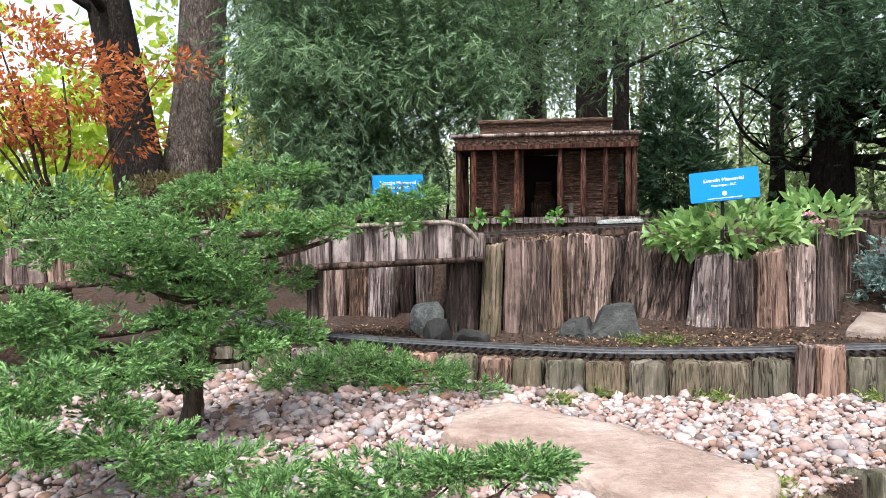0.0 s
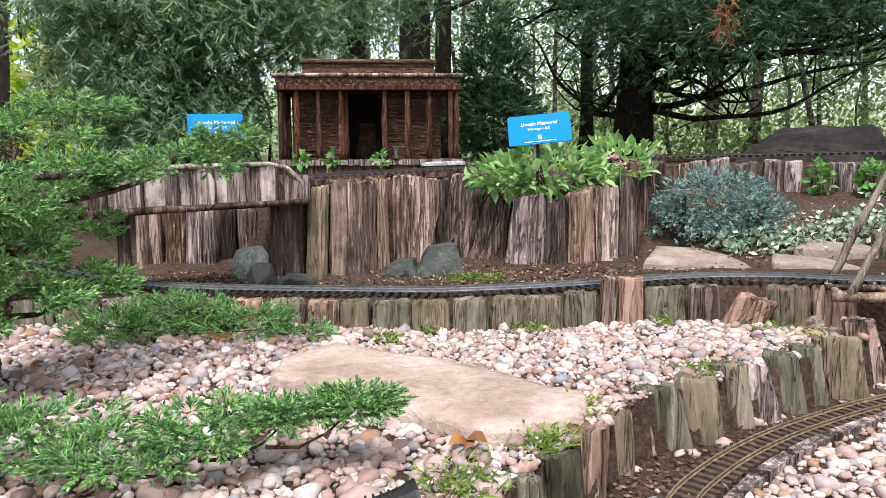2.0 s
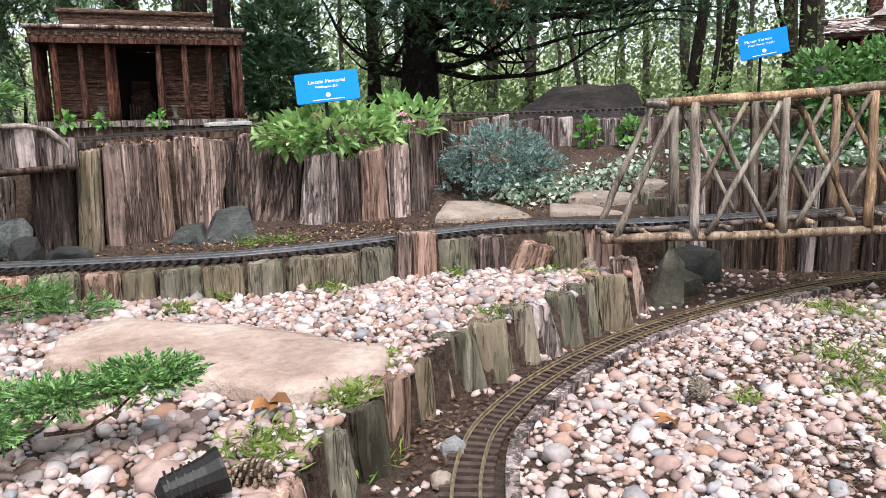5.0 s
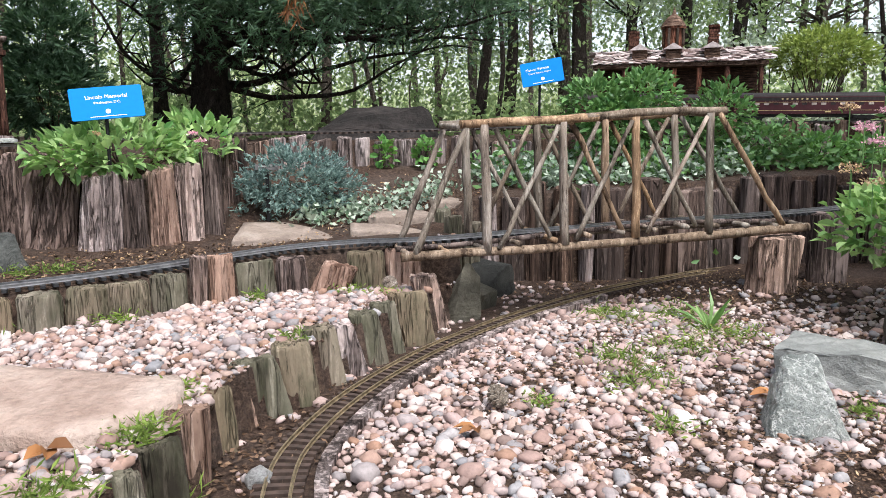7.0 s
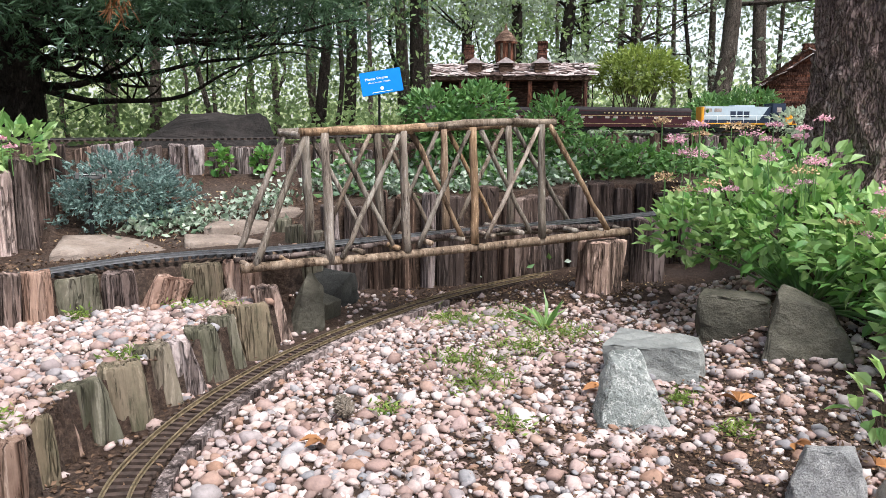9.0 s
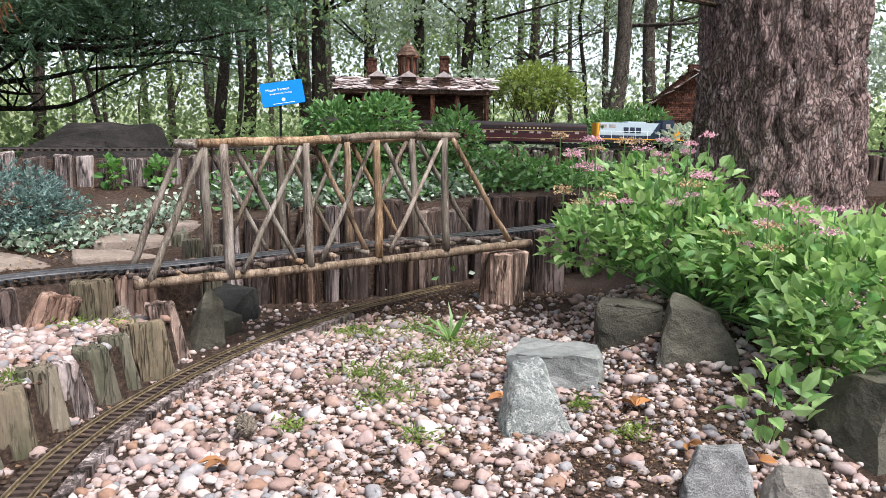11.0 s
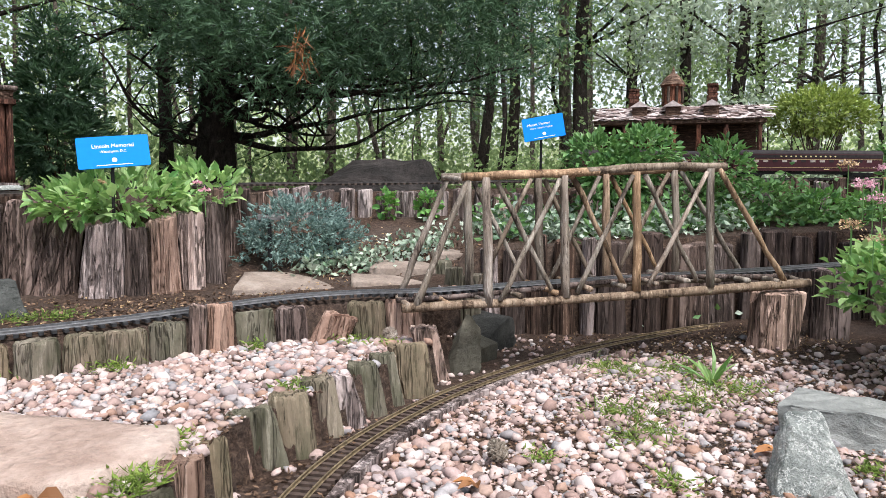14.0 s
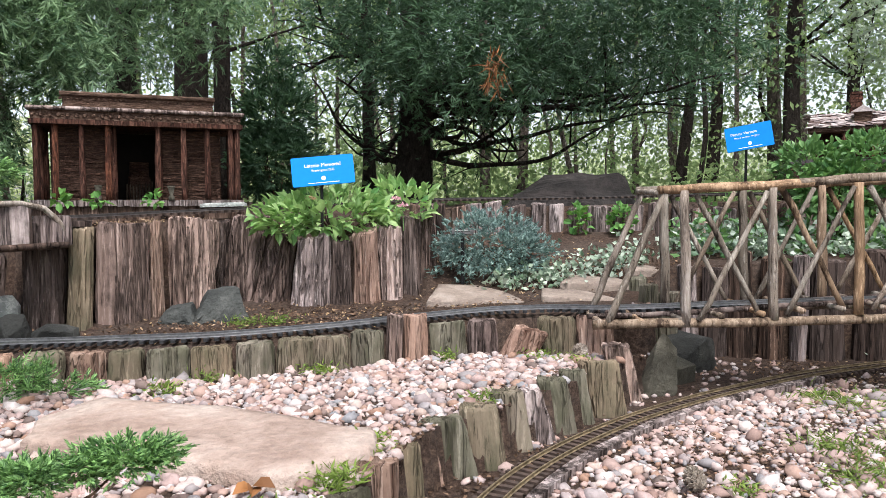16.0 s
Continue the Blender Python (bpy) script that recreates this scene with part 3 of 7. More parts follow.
BF, BU = P(28, 2.142, 0), Vector((math.cos(radians(28)), -math.sin(radians(28)), 0))  # foot and way of the bridge's near side
BN = P(28, 1, 0)  # across the bridge, away from the camera


def on_bridge(u, across=0.0, z=0.0):
    return BF + BU * u + BN * across + Vector((0, 0, z))


LOW_LINE = [(0.42, 0.62, 0.004), (0.52, 0.88, 0.004), (0.66, 1.08, 0.004), (0.80, 1.195, 0.004), (0.985, 1.30, 0.004), (1.20, 1.385, 0.004), (1.45, 1.455, 0.004), (1.80, 1.51, 0.004), (2.23, 1.53, 0.006),
            (2.60, 1.48, 0.01), (2.95, 1.37, 0.02), (3.3, 1.15, 0.03), (3.55, 0.85, 0.04)]
MID_LINE = [tuple(P(-16, 3.3, 0.205)), tuple(P(-13, 2.85, 0.2)), tuple(P(-7, 2.5, 0.2)), tuple(P(-1, 2.35, 0.2)), tuple(P(6, 2.24, 0.204)), tuple(P(13, 2.17, 0.21)), tuple(P(21.3, 2.195, 0.22)), tuple(P(27, 2.285, 0.226)),
            tuple(P(33, 2.37, 0.236)), tuple(P(38, 2.39, 0.244)), tuple(on_bridge(0.62, 0.12, 0.255)), tuple(on_bridge(1.0, 0.115, 0.268)), tuple(on_bridge(1.5, 0.115, 0.28)), tuple(on_bridge(2.0, 0.13, 0.29)),
            tuple(on_bridge(2.4, 0.2, 0.295)), tuple(on_bridge(2.9, 0.3, 0.3))]
UP_DIST = table([(-40, 2.8), (-30, 2.62), (-20, 2.52), (-5, 2.56), (3, 2.66), (9, 2.85), (15, 3.02), (22, 3.3), (29, 3.53), (37, 3.68), (45, 3.79), (53, 3.94), (61, 4.14), (70, 4.45), (80, 4.9), (95, 5.8)])
UP_Z = table([(-40, 0.525), (-5, 0.53), (4, 0.535), (15, 0.555), (29, 0.59), (37, 0.598), (60, 0.625), (95, 0.65)])
UP_ANGLES = [-40, -30, -20, -12, -5, 0, 4, 9, 15, 22, 29, 37, 45, 53, 61, 70, 80, 88, 95]
UP_LINE = [tuple(P(a, UP_DIST(a), UP_Z(a))) for a in UP_ANGLES]
track("brass_track", "low model railway track with brass rails and brown sleepers", LOW_LINE, RAIL_BRASS, TIE_BROWN, 0.0265)
track("grey_track", "model railway track with grey rails and black sleepers", MID_LINE, RAIL_STEEL, TIE_BLACK, 0.028)
track("upper_track", "upper model railway track on the log wall", UP_LINE, RAIL_DARK, TIE_BROWN, 0.031)


# ---- twig truss bridge ----
def stick(p, q, r0, r1, seed, bend=0.012, mat=BARK_STICK, name="stick", sides=8):
    p, q = Vector(p), Vector(q)
    n = 7
    side = (q - p).normalized().orthogonal()
    pts = [p.lerp(q, i / n) + side * bend * math.sin(math.pi * i / n) * noise.noise((seed, 1, 2)) * 1.6 + Vector((noise.noise((seed, i * 0.7, 1)), noise.noise((seed, i * 0.7, 9)), noise.noise((seed, i * 0.7, 5)))) * bend * 0.35 for i in range(n + 1)]
    rad = [(r0 + (r1 - r0) * i / n) * (1 + 0.12 * noise.noise((seed * 2, i * 1.3, 0))) for i in range(n + 1)]
    return Mesh().tube(pts, rad, sides, 0.25, seed=seed).make(name, mat, True)


def build_bridge():
    root = thing("twig_bridge", "rustic truss bridge of peeled tan sticks carrying the grey track", "model bridge")
    low = table([(0.5, 0.232), (0.75, 0.238), (1.1, 0.262), (1.5, 0.278), (1.96, 0.262)])
    hi = table([(0.5, 0.607), (0.69, 0.618), (1.0, 0.63), (1.5, 0.657), (1.62, 0.66)])
    posts = [0.772, 1.03, 1.285, 1.56]
    s = 1.0
    for across, tag in ((0.0, 1), (0.225, 2)):
        lift = 0.0 if tag == 1 else 0.012
        part("bottom_chord", stick(on_bridge(0.5, across, low(0.5)), on_bridge(1.97, across, low(1.96)), 0.0135, 0.016, 3.1 * tag), root)
        for a, b in ((0.685, 1.14), (1.1, 1.61)):
            part("top_chord", stick(on_bridge(a, across, hi(a) + 0.006), on_bridge(b, across, hi(b) + 0.006), 0.0125, 0.013, 5.3 * tag + a), root)
        for i, u in enumerate(posts):
            sh = 0.012 if tag == 2 else 0.0
            part("post", stick(on_bridge(u + sh, across - 0.006, low(u) - 0.012), on_bridge(u - 0.012 + sh, across - 0.004, hi(u)), 0.0145, 0.013, 7.7 * tag + i), root)
        # end braces: a pair at each end, and crossed diagonals between the posts
        ends = [(0.54, low(0.53), 0.705, hi(0.7)), (1.87, low(1.9), 1.585, hi(1.6))]
        for u0, z0, u1, z1 in ends:
            part("end_brace", stick(on_bridge(u0, across, z0), on_bridge(u1, across, z1), 0.0105, 0.009, u0 * 31 + tag), root)
        for a, b in zip(posts, posts[1:]):
            part("diagonal", stick(on_bridge(a + 0.03, across + 0.016, hi(a) - 0.01), on_bridge(b - 0.035, across + 0.016, low(b) + 0.005), 0.009, 0.0075, a * 17 + tag), root)
            part("diagonal", stick(on_bridge(a + 0.035, across - 0.014, low(a) + 0.005), on_bridge(b - 0.03, across - 0.014, hi(b) - 0.012), 0.0082, 0.007, a * 23 + tag), root)
    for i, u in enumerate(np.linspace(0.52, 1.95, 13)):
        part("cross_stick", stick(on_bridge(u, -0.01, low(u) + 0.008), on_bridge(u, 0.235, low(u) + 0.012), 0.009, 0.009, 40 + i), root)
    for u in (0.69, 1.05, 1.6):
        part("top_tie", stick(on_bridge(u, 0, hi(u) - 0.004), on_bridge(u, 0.225, hi(u) + 0.004), 0.009, 0.008, 60 + u), root)
    for c in (0.07, 0.155):
        part("stringer", Mesh().tube([on_bridge(u, c, low(u) + 0.014) for u in np.linspace(0.5, 1.96, 9)], 0.009, 6, 0.2).make("stringer", WOOD_DARK, True), root)


build_bridge()
pier = thing("log_pier", "thick reddish log pier under the end of the twig bridge", "post", at=tuple(on_bridge(1.86, 0.03, 0.0)))
part("log", log_mesh("log", 0.19, 0.16, 0.235, WOOD_GREY, 0.01, 0.12, seed=5.0, rounding=2.2, sides=20), pier, m=pose(0, 0, 0.0, 0, 0, -30))
pier2 = thing("log_pier", "short log pier beside the end of the twig bridge", "post", at=tuple(on_bridge(2.12, 0.06, 0.0)))
part("log", log_mesh("log", 0.14, 0.12, 0.3, WOOD_GREY, 0.02, 0.1, seed=8.0, rounding=2.2, sides=18), pier2, m=pose(0, 0, 0.0, 0, 0, -30))

# a log that tips over against the palisade
tipped = thing("palisade_log", "tan split log tipped over against the palisade", "log")
part("log", split_log(0.1, 0.105, 0.06, 0.105, WOOD_TAN, (0.25, 0.0), 61.0, 0.05, 0.008, square=4.5), tipped, m=pose(*P(35.2, 2.275, 0.108), 0, 14, -35 - 8))


# ---- blue name signs ----
SIGN_BLUE = plain("blue_sign_face", (0.0, 0.19, 0.62), 0.55, 0, 0.03, spec=0.12)
SIGN_EDGE = plain("sign_edge", (0.0, 0.1, 0.35), 0.4)
SIGN_POST = plain("black_metal", (0.015, 0.015, 0.016), 0.5, 0.5)
WHITE_INK = plain("white_ink", (0.85, 0.87, 0.9), 0.5, 0, 0.02)


def text_mesh(body, size, mat, name="lettering"):
    cu = bpy.data.curves.new("t", "FONT")
    cu.body, cu.size, cu.align_x, cu.align_y = body, size, "CENTER", "CENTER"
    cu.extrude, cu.resolution_u = 0.0003, 3
    ob = bpy.data.objects.new("t", cu)
    scene.collection.objects.link(ob)
    me = bpy.data.meshes.new_from_object(ob.evaluated_get(bpy.context.evaluated_depsgraph_get()))
    bpy.data.objects.remove(ob)
    me.name = name
    me.materials.clear()
    me.materials.append(mat)
    return me


def sign(label, at, w, h, yaw, lean_back, roll, lines, foot):
    root = thing("name_sign", label, "sign", "name signs", at=at)
    m = pose(0, 0, 0, 90 - lean_back, 0, yaw) @ pose(0, 0, 0, 0, 0, roll)
    part("panel", Mesh().box((0, 0, -0.003), (w, h, 0.006), bevel=0.004).make("panel", SIGN_BLUE), root, m=m)
    for body, size, y, x in lines:
        part("lettering", text_mesh(body, size, WHITE_INK), root, m=m @ pose(x, y, 0.0006))
    bar = Mesh()
    n = 10
    bar.add([(0.075 * h * math.cos(2 * math.pi * i / n), 0.075 * h * math.sin(2 * math.pi * i / n), 0) for i in range(n)], [tuple(range(n))])
    part("emblem", bar.make("emblem", WHITE_INK), root, m=m @ pose(0, -0.27 * h, 0.001))
    part("small_print", Mesh().box((0, 0, 0), (w * 0.5, h * 0.02, 0.0006)).make("small_print", WHITE_INK), root, m=m @ pose(0, -0.42 * h, 0.001))
    part("stake", Mesh().tube([(0, 0.012, -0.0), (0, 0.014, foot - at[2])], 0.006, 8).make("stake", SIGN_POST), root)
    return root


def facing(a):
    """The turn that makes a sign at angle a face the camera."""
    return -a


sign("bright blue name sign on a stake among spirea leaves", tuple(P(20.6, 2.72, 0.704)), 0.222, 0.108, facing(20.6) - 3, 16, 5.5,
     [("Lincoln Memorial", 0.0185, 0.02, 0), ("Washington, D.C.", 0.0115, 0.001, 0)], 0.5)
sign("blue name sign on a black stake before the model mansion", tuple(P(51.85, 3.62, 0.877)), 0.196, 0.115, facing(51.85) - 4, 16, 10.0,
     [("Mount Vernon", 0.0185, 0.02, -0.02), ("Mount Vernon, Virginia", 0.0112, 0.001, -0.01)], 0.4)
sign("blue name sign seen low behind the trestle and pine", tuple(P(-3.4, 3.3, 0.74)), 0.225, 0.11, facing(-3.4) + 4, 16, 1.0,
     [("Lincoln Memorial", 0.0225, 0.018, 0), ("Washington, D.C.", 0.0135, -0.004, 0)], 0.45)


def plant_label(at, yaw, foot, h=0.1):
    root = thing("plant_label", "small black plant label on a stake", "plant label", "plant labels", at=at)
    part("plate", Mesh().box((0, 0, 0), (0.085, 0.003, 0.026), tilt=pose(0, 0, 0, -35)).make("plate", SIGN_POST), root, m=pose(0, 0, 0, 0, 0, yaw))
    for z in (0.004, -0.004):
        part("print", Mesh().box((0, -0.0024, z), (0.06, 0.001, 0.003), tilt=pose(0, 0, 0, -35)).make("print", STONE_GREY), root, m=pose(0, 0, 0, 0, 0, yaw))
    part("stake", Mesh().box((0, 0.004, (foot - at[2]) / 2), (0.014, 0.004, at[2] - foot)).make("stake", SIGN_POST), root, m=pose(0, 0, 0, 0, 0, yaw))


plant_label(tuple(P(31.2, 2.9, 0.475)), -31, 0.2)
plant_label(tuple(P(-34.2, 3.6, 0.93)), 34, 0.45)


# ---- rocks and flat stones ----
def rock(name, label, at, size, mat, seed, turn=0.0, category="rock", points=22, bevel=0.012, group=""):
    r = random.Random(seed)
    bm = bmesh.new()
    for _ in range(points):
        v = Vector((r.gauss(0, 1), r.gauss(0, 1), r.gauss(0, 1))).normalized()
        bm.verts.new((v.x * size[0] / 2, v.y * size[1] / 2, v.z * size[2] * 0.62))
    res = bmesh.ops.convex_hull(bm, input=bm.verts)
    bmesh.ops.delete(bm, geom=[g for g in res["geom_interior"] + res["geom_unused"] if isinstance(g, bmesh.types.BMVert)], context="VERTS")
    bmesh.ops.bevel(bm, geom=list(bm.edges), offset=bevel, segments=2, profile=0.6, affect="EDGES", clamp_overlap=True)
    bmesh.ops.triangulate(bm, faces=bm.faces)
    bmesh.ops.subdivide_edges(bm, edges=bm.edges, cuts=2, use_grid_fill=True)
    k = max(size) / 0.2
    for v in bm.verts:
        n = noise.noise_vector(v.co * 14 / k + Vector((seed, 0, 0))) * 0.007 + noise.noise_vector(v.co * 45 / k + Vector((0, seed, 0))) * 0.0035
        v.co += n * k
    me = bpy.data.meshes.new(name)
    bm.to_mesh(me)
    bm.free()
    me.materials.append(mat)
    for p in me.polygons:
        p.use_smooth = True
    ob = new(name, me)
    ob.matrix_basis = pose(at[0], at[1], at[2] + size[2] * 0.24, 0, 0, turn)
    return tagged(ob, label, category, group)


def slab(name, label, outline, z, thick, mat, seed=1, category="flagstone", group="flat stones", tip=0.0):
    """A flat broken stone with an uneven rim."""
    ring = []
    n = len(outline)
    for i in range(n):
        a, b = Vector((*outline[i], 0)), Vector((*outline[(i + 1) % n], 0))
        for k in range(6):
            p = a.lerp(b, k / 6)
            j = noise.noise_vector((p.x * 11 + seed, p.y * 11, seed)) * 0.012
            ring.append(Vector((p.x + j.x, p.y + j.y, 0)))
    c = sum(ring, Vector()) / len(ring)
    vs, fs, m = [], [], len(ring)
    for s, dz in ((1.0, -thick), (1.0, -0.008), (0.975, 0.0), (0.8, 0.003), (0.5, 0.004), (0.2, 0.002)):
        for p in ring:
            q = c + (p - c) * s
            vs.append((q.x, q.y, z + dz + 0.005 * noise.noise((q.x * 8, q.y * 8, seed)) + tip * (q.y - c.y)))
    for i in range(5):
        fs += [(i * m + k, i * m + (k + 1) % m, (i + 1) * m + (k + 1) % m, (i + 1) * m + k) for k in range(m)]
    vs.append((c.x, c.y, z))
    fs += [(5 * m + k, 5 * m + (k + 1) % m, len(vs) - 1) for k in range(m)]
    bm = bmesh.new()
    me = mesh_of(name, vs, fs, mat, True)
    bm.from_mesh(me)
    bmesh.ops.recalc_face_normals(bm, faces=bm.faces)
    bm.to_mesh(me)
    bm.free()
    return tagged(new(name, me), label, category, group)


slab("flagstone", "large pinkish tan flagstone lying in white pebbles", [(-0.005, 1.6), (0.03, 1.74), (0.15, 1.85), (0.27, 1.72), (0.39, 1.62), (0.5, 1.44), (0.6, 1.31), (0.535, 1.21), (0.365, 1.165), (0.26, 1.27), (0.18, 1.365)], 0.15, 0.04, FLAG, 2)
slab("flagstone", "flat tan paving stone beside the grey track", [(1.26, 2.32), (1.4, 2.5), (1.6, 2.46), (1.62, 2.17)], 0.25, 0.06, PAVER, 3, tip=0.17)
slab("flagstone", "small flat tan paving stone beside the grey track", [(1.64, 2.15), (1.73, 2.27), (1.88, 2.16), (1.9, 2.02)], 0.248, 0.05, PAVER, 5, tip=0.12)
slab("flagstone", "thick pinkish stone slab at the edge of the mulch", [(1.78, 2.23), (1.9, 2.33), (2.08, 2.24), (2.06, 2.08)], 0.285, 0.07, PAVER, 7, tip=0.1)
slab("flagstone", "tan stone slab under the variegated leaves", [(2.1, 2.2), (2.18, 2.33), (2.42, 2.2), (2.4, 2.05)], 0.32, 0.09, PAVER, 8, tip=0.1)
G = "garden rocks"


def block_rock(name, label, at, size, mat, seed, turn=0.0, top=(0.7, 0.7), shift=(0.0, 0.0), slope=0.0, bevel=0.014, drop=0.22):
    """An angular broken rock: a rough block that narrows to its top, with chipped corners and a slanting top."""
    r = random.Random(seed)
    bm = bmesh.new()
    for lv in (0.0, 0.45, 1.0):
        kx, ky = 1 + (top[0] - 1) * lv, 1 + (top[1] - 1) * lv
        for sx, sy in ((-1, -1), (1, -1), (1, 1), (-1, 1)):
            for _ in range(2):
                x = sx * size[0] / 2 * kx * r.uniform(0.72, 1.04) + shift[0] * size[0] * lv
                y = sy * size[1] / 2 * ky * r.uniform(0.72, 1.04) + shift[1] * size[1] * lv
                bm.verts.new((x, y, size[2] * (lv + (slope * x / size[0] - r.uniform(0, drop) if lv == 1.0 else r.uniform(-0.06, 0.06)))))
    res = bmesh.ops.convex_hull(bm, input=bm.verts)
    bmesh.ops.delete(bm, geom=list({g for g in res["geom_interior"] + res["geom_unused"] if isinstance(g, bmesh.types.BMVert)}), context="VERTS")
    bmesh.ops.bevel(bm, geom=list(bm.edges), offset=bevel, segments=2, profile=0.6, affect="EDGES", clamp_overlap=True)
    bmesh.ops.triangulate(bm, faces=bm.faces)
    bmesh.ops.subdivide_edges(bm, edges=bm.edges, cuts=3, use_grid_fill=True)
    for v in bm.verts:
        k = max(size) / 0.2
        v.co += (noise.noise_vector(v.co * 20 / k + Vector((seed, 0, 0))) * 0.009 + noise.noise_vector(v.co * 60 / k + Vector((0, seed, 0))) * 0.0035) * k
    me = bpy.data.meshes.new(name)
    bm.to_mesh(me)
    bm.free()
    me.materials.append(mat)
    ob = new(name, me)
    ob.matrix_basis = pose(at[0], at[1], at[2], 0, 0, turn)
    return tagged(ob, label, "rock", G)


block_rock("stone_slab", "flat blue-grey slab lying on pebbles behind a rock", P(72.8, 2.0, -0.01), (0.26, 0.25, 0.095), STONE_SLATE, 11, -73, (0.9, 0.8), bevel=0.008, drop=0.12)
block_rock("grey_rock", "pale blue-grey angular rock standing on pebbles", P(71.2, 1.6, -0.03), (0.17, 0.15, 0.195), STONE_GREY, 8, -60, (0.38, 0.3), (-0.04, 0.12), 0.0, 0.016, 0.4)
block_rock("grey_rock", "squat grey-green block of rock beside the mulch", P(78.2, 2.32, 0.0), (0.22, 0.17, 0.165), STONE_BROWN, 12, -72, (0.9, 0.75), bevel=0.012, drop=0.15)
block_rock("brown_boulder", "large smooth brown-green boulder under the spirea", P(83.8, 2.1, -0.03), (0.27, 0.26, 0.25), STONE_BROWN, 6, -84, (0.5, 0.6), (-0.14, 0.05), -0.25, 0.03)
block_rock("granite_rock", "speckled pale granite rock on the gravel", P(85.2, 1.36, -0.02), (0.13, 0.13, 0.125), STONE_GRANITE, 15, -85, (0.6, 0.55), (-0.03, 0.05), 0.1, 0.022, 0.4)
block_rock("brown_rock", "smooth brown rock at the foot of the mulch bank", P(90.3, 1.36, -0.03), (0.14, 0.14, 0.1), STONE_TAN, 16, -80, (0.55, 0.55), (0.1, 0.0), 0.1, 0.024, 0.35)
block_rock("brown_boulder", "mossy brown boulder in the mulch bank", P(95.5, 1.75, -0.03), (0.24, 0.26, 0.2), STONE_BROWN, 19, 40, (0.6, 0.6), bevel=0.02)
rock("slate_rock", "upright greenish slate leaning at the end of the palisade", (1.70, 1.64, -0.01), (0.14, 0.08, 0.24), STONE_BROWN, 22, -20, group=G, points=14)
rock("dark_rock", "dark rock in the shade under the bridge", (1.86, 1.74, -0.01), (0.2, 0.16, 0.13), STONE_BROWN, 25, 10, group=G)
# near-black banks: the bridge's shade is painted into their stone
rock("dark_rock", "dark sloping rock under the bridge with the shade in its colour", (2.02, 1.86, -0.02), (0.34, 0.26, 0.2), STONE_DARK_SHADE, 27, -35, group=G)
rock("dark_rock", "dark rock bank under the bridge end with shade in its colour", (1.74, 1.95, -0.02), (0.36, 0.3, 0.22), STONE_DARK_SHADE, 29, 20, group=G)
rock("dark_rock", "dark rock bank behind the bridge end with shade in its colour", (1.98, 2.04, -0.02), (0.36, 0.3, 0.22), STONE_DARK_SHADE, 30, 80, group=G)
block_rock("dark_grey_rock", "dark grey angular rock at the foot of the log wall", P(12.9, 2.56, 0.16), (0.2, 0.15, 0.15), STONE_SLATE_DARK, 33, -5, (0.55, 0.6), (0.05, 0.1), 0.25)
block_rock("dark_grey_rock", "flat dark rock at the foot of the log wall", P(9.9, 2.57, 0.16), (0.16, 0.12, 0.1), STONE_SLATE_DARK, 35, -25, (0.5, 0.6), (0.1, 0.0), 0.3)
rock("grey_rock", "grey rock propped against the stump", (-0.02, 2.52, 0.185), (0.13, 0.11, 0.1), STONE_DARK_SHADE, 37, 30, group=G)
rock("grey_rock", "pale grey pointed rock beside the trestle opening", (-0.06, 2.66, 0.2), (0.13, 0.09, 0.15), STONE_GREY, 39, 0, group=G)
rock("grey_rock", "low dark grey rock beside the grey track", (0.09, 2.44, 0.185), (0.14, 0.1, 0.07), STONE_DARK_SHADE, 41, 0, group=G)
block_rock("black_rock", "long low black rock behind the upper track", P(39.2, 4.25, 0.52), (0.84, 0.4, 0.245), STONE_BLACK, 47, -39, (0.5, 0.3), (0.08, 0.1), 0.0, 0.04, 0.4)
rock("grey_rock", "flat pale rock lying beside the lower track", (0.62, 1.09, 0.0), (0.055, 0.05, 0.04), STONE_GRANITE, 44, 0, group=G)
rock("grey_rock", "small round rock beside the lower track", (0.545, 1.0, 0.0), (0.05, 0.045, 0.035), PAVER, 46, 0, group=G)

# ---- tall stump used as a planter ----
def build_stump():
    root = thing("stump_planter", "broad weathered stump of split grey wood planted with spirea", "tree stump")
    set_logs(root, [(16.5, 2.84, 0.15, 0.1, 0.29, 0.2, W), (19.5, 2.74, 0.15, 0.125, 0.275, 0.07, W), (22.0, 2.74, 0.075, 0.07, 0.26, -0.02, D), (23.9, 2.77, 0.112, 0.088, 0.295, -0.04, T), (25.7, 2.82, 0.09, 0.1, 0.31, -0.03, W),
                    (27.3, 2.95, 0.085, 0.08, 0.345, -0.02, D), (28.6, 3.04, 0.085, 0.07, 0.355, -0.02, W), (21.0, 2.79, 0.08, 0.075, 0.265, 0.02, D)], 0.185, 0.04, 0.12, "split_log", flute=0.1, top=0.016, square=2.4)
    set_logs(root, [(17.2, 3.12, 0.14, 0.12, 0.3, 0.0, D), (20.5, 3.24, 0.15, 0.13, 0.3, 0.0, W), (24.0, 3.24, 0.15, 0.13, 0.3, 0.0, D)], 0.185, 0.04, 0.1, "split_log")
    c = P(22, 2.99, 0)
    part("soil", Mesh().tube([(c.x, c.y, 0.2), (c.x, c.y, 0.43)], [0.2, 0.2], 18).make("soil", SOIL), root)


build_stump()

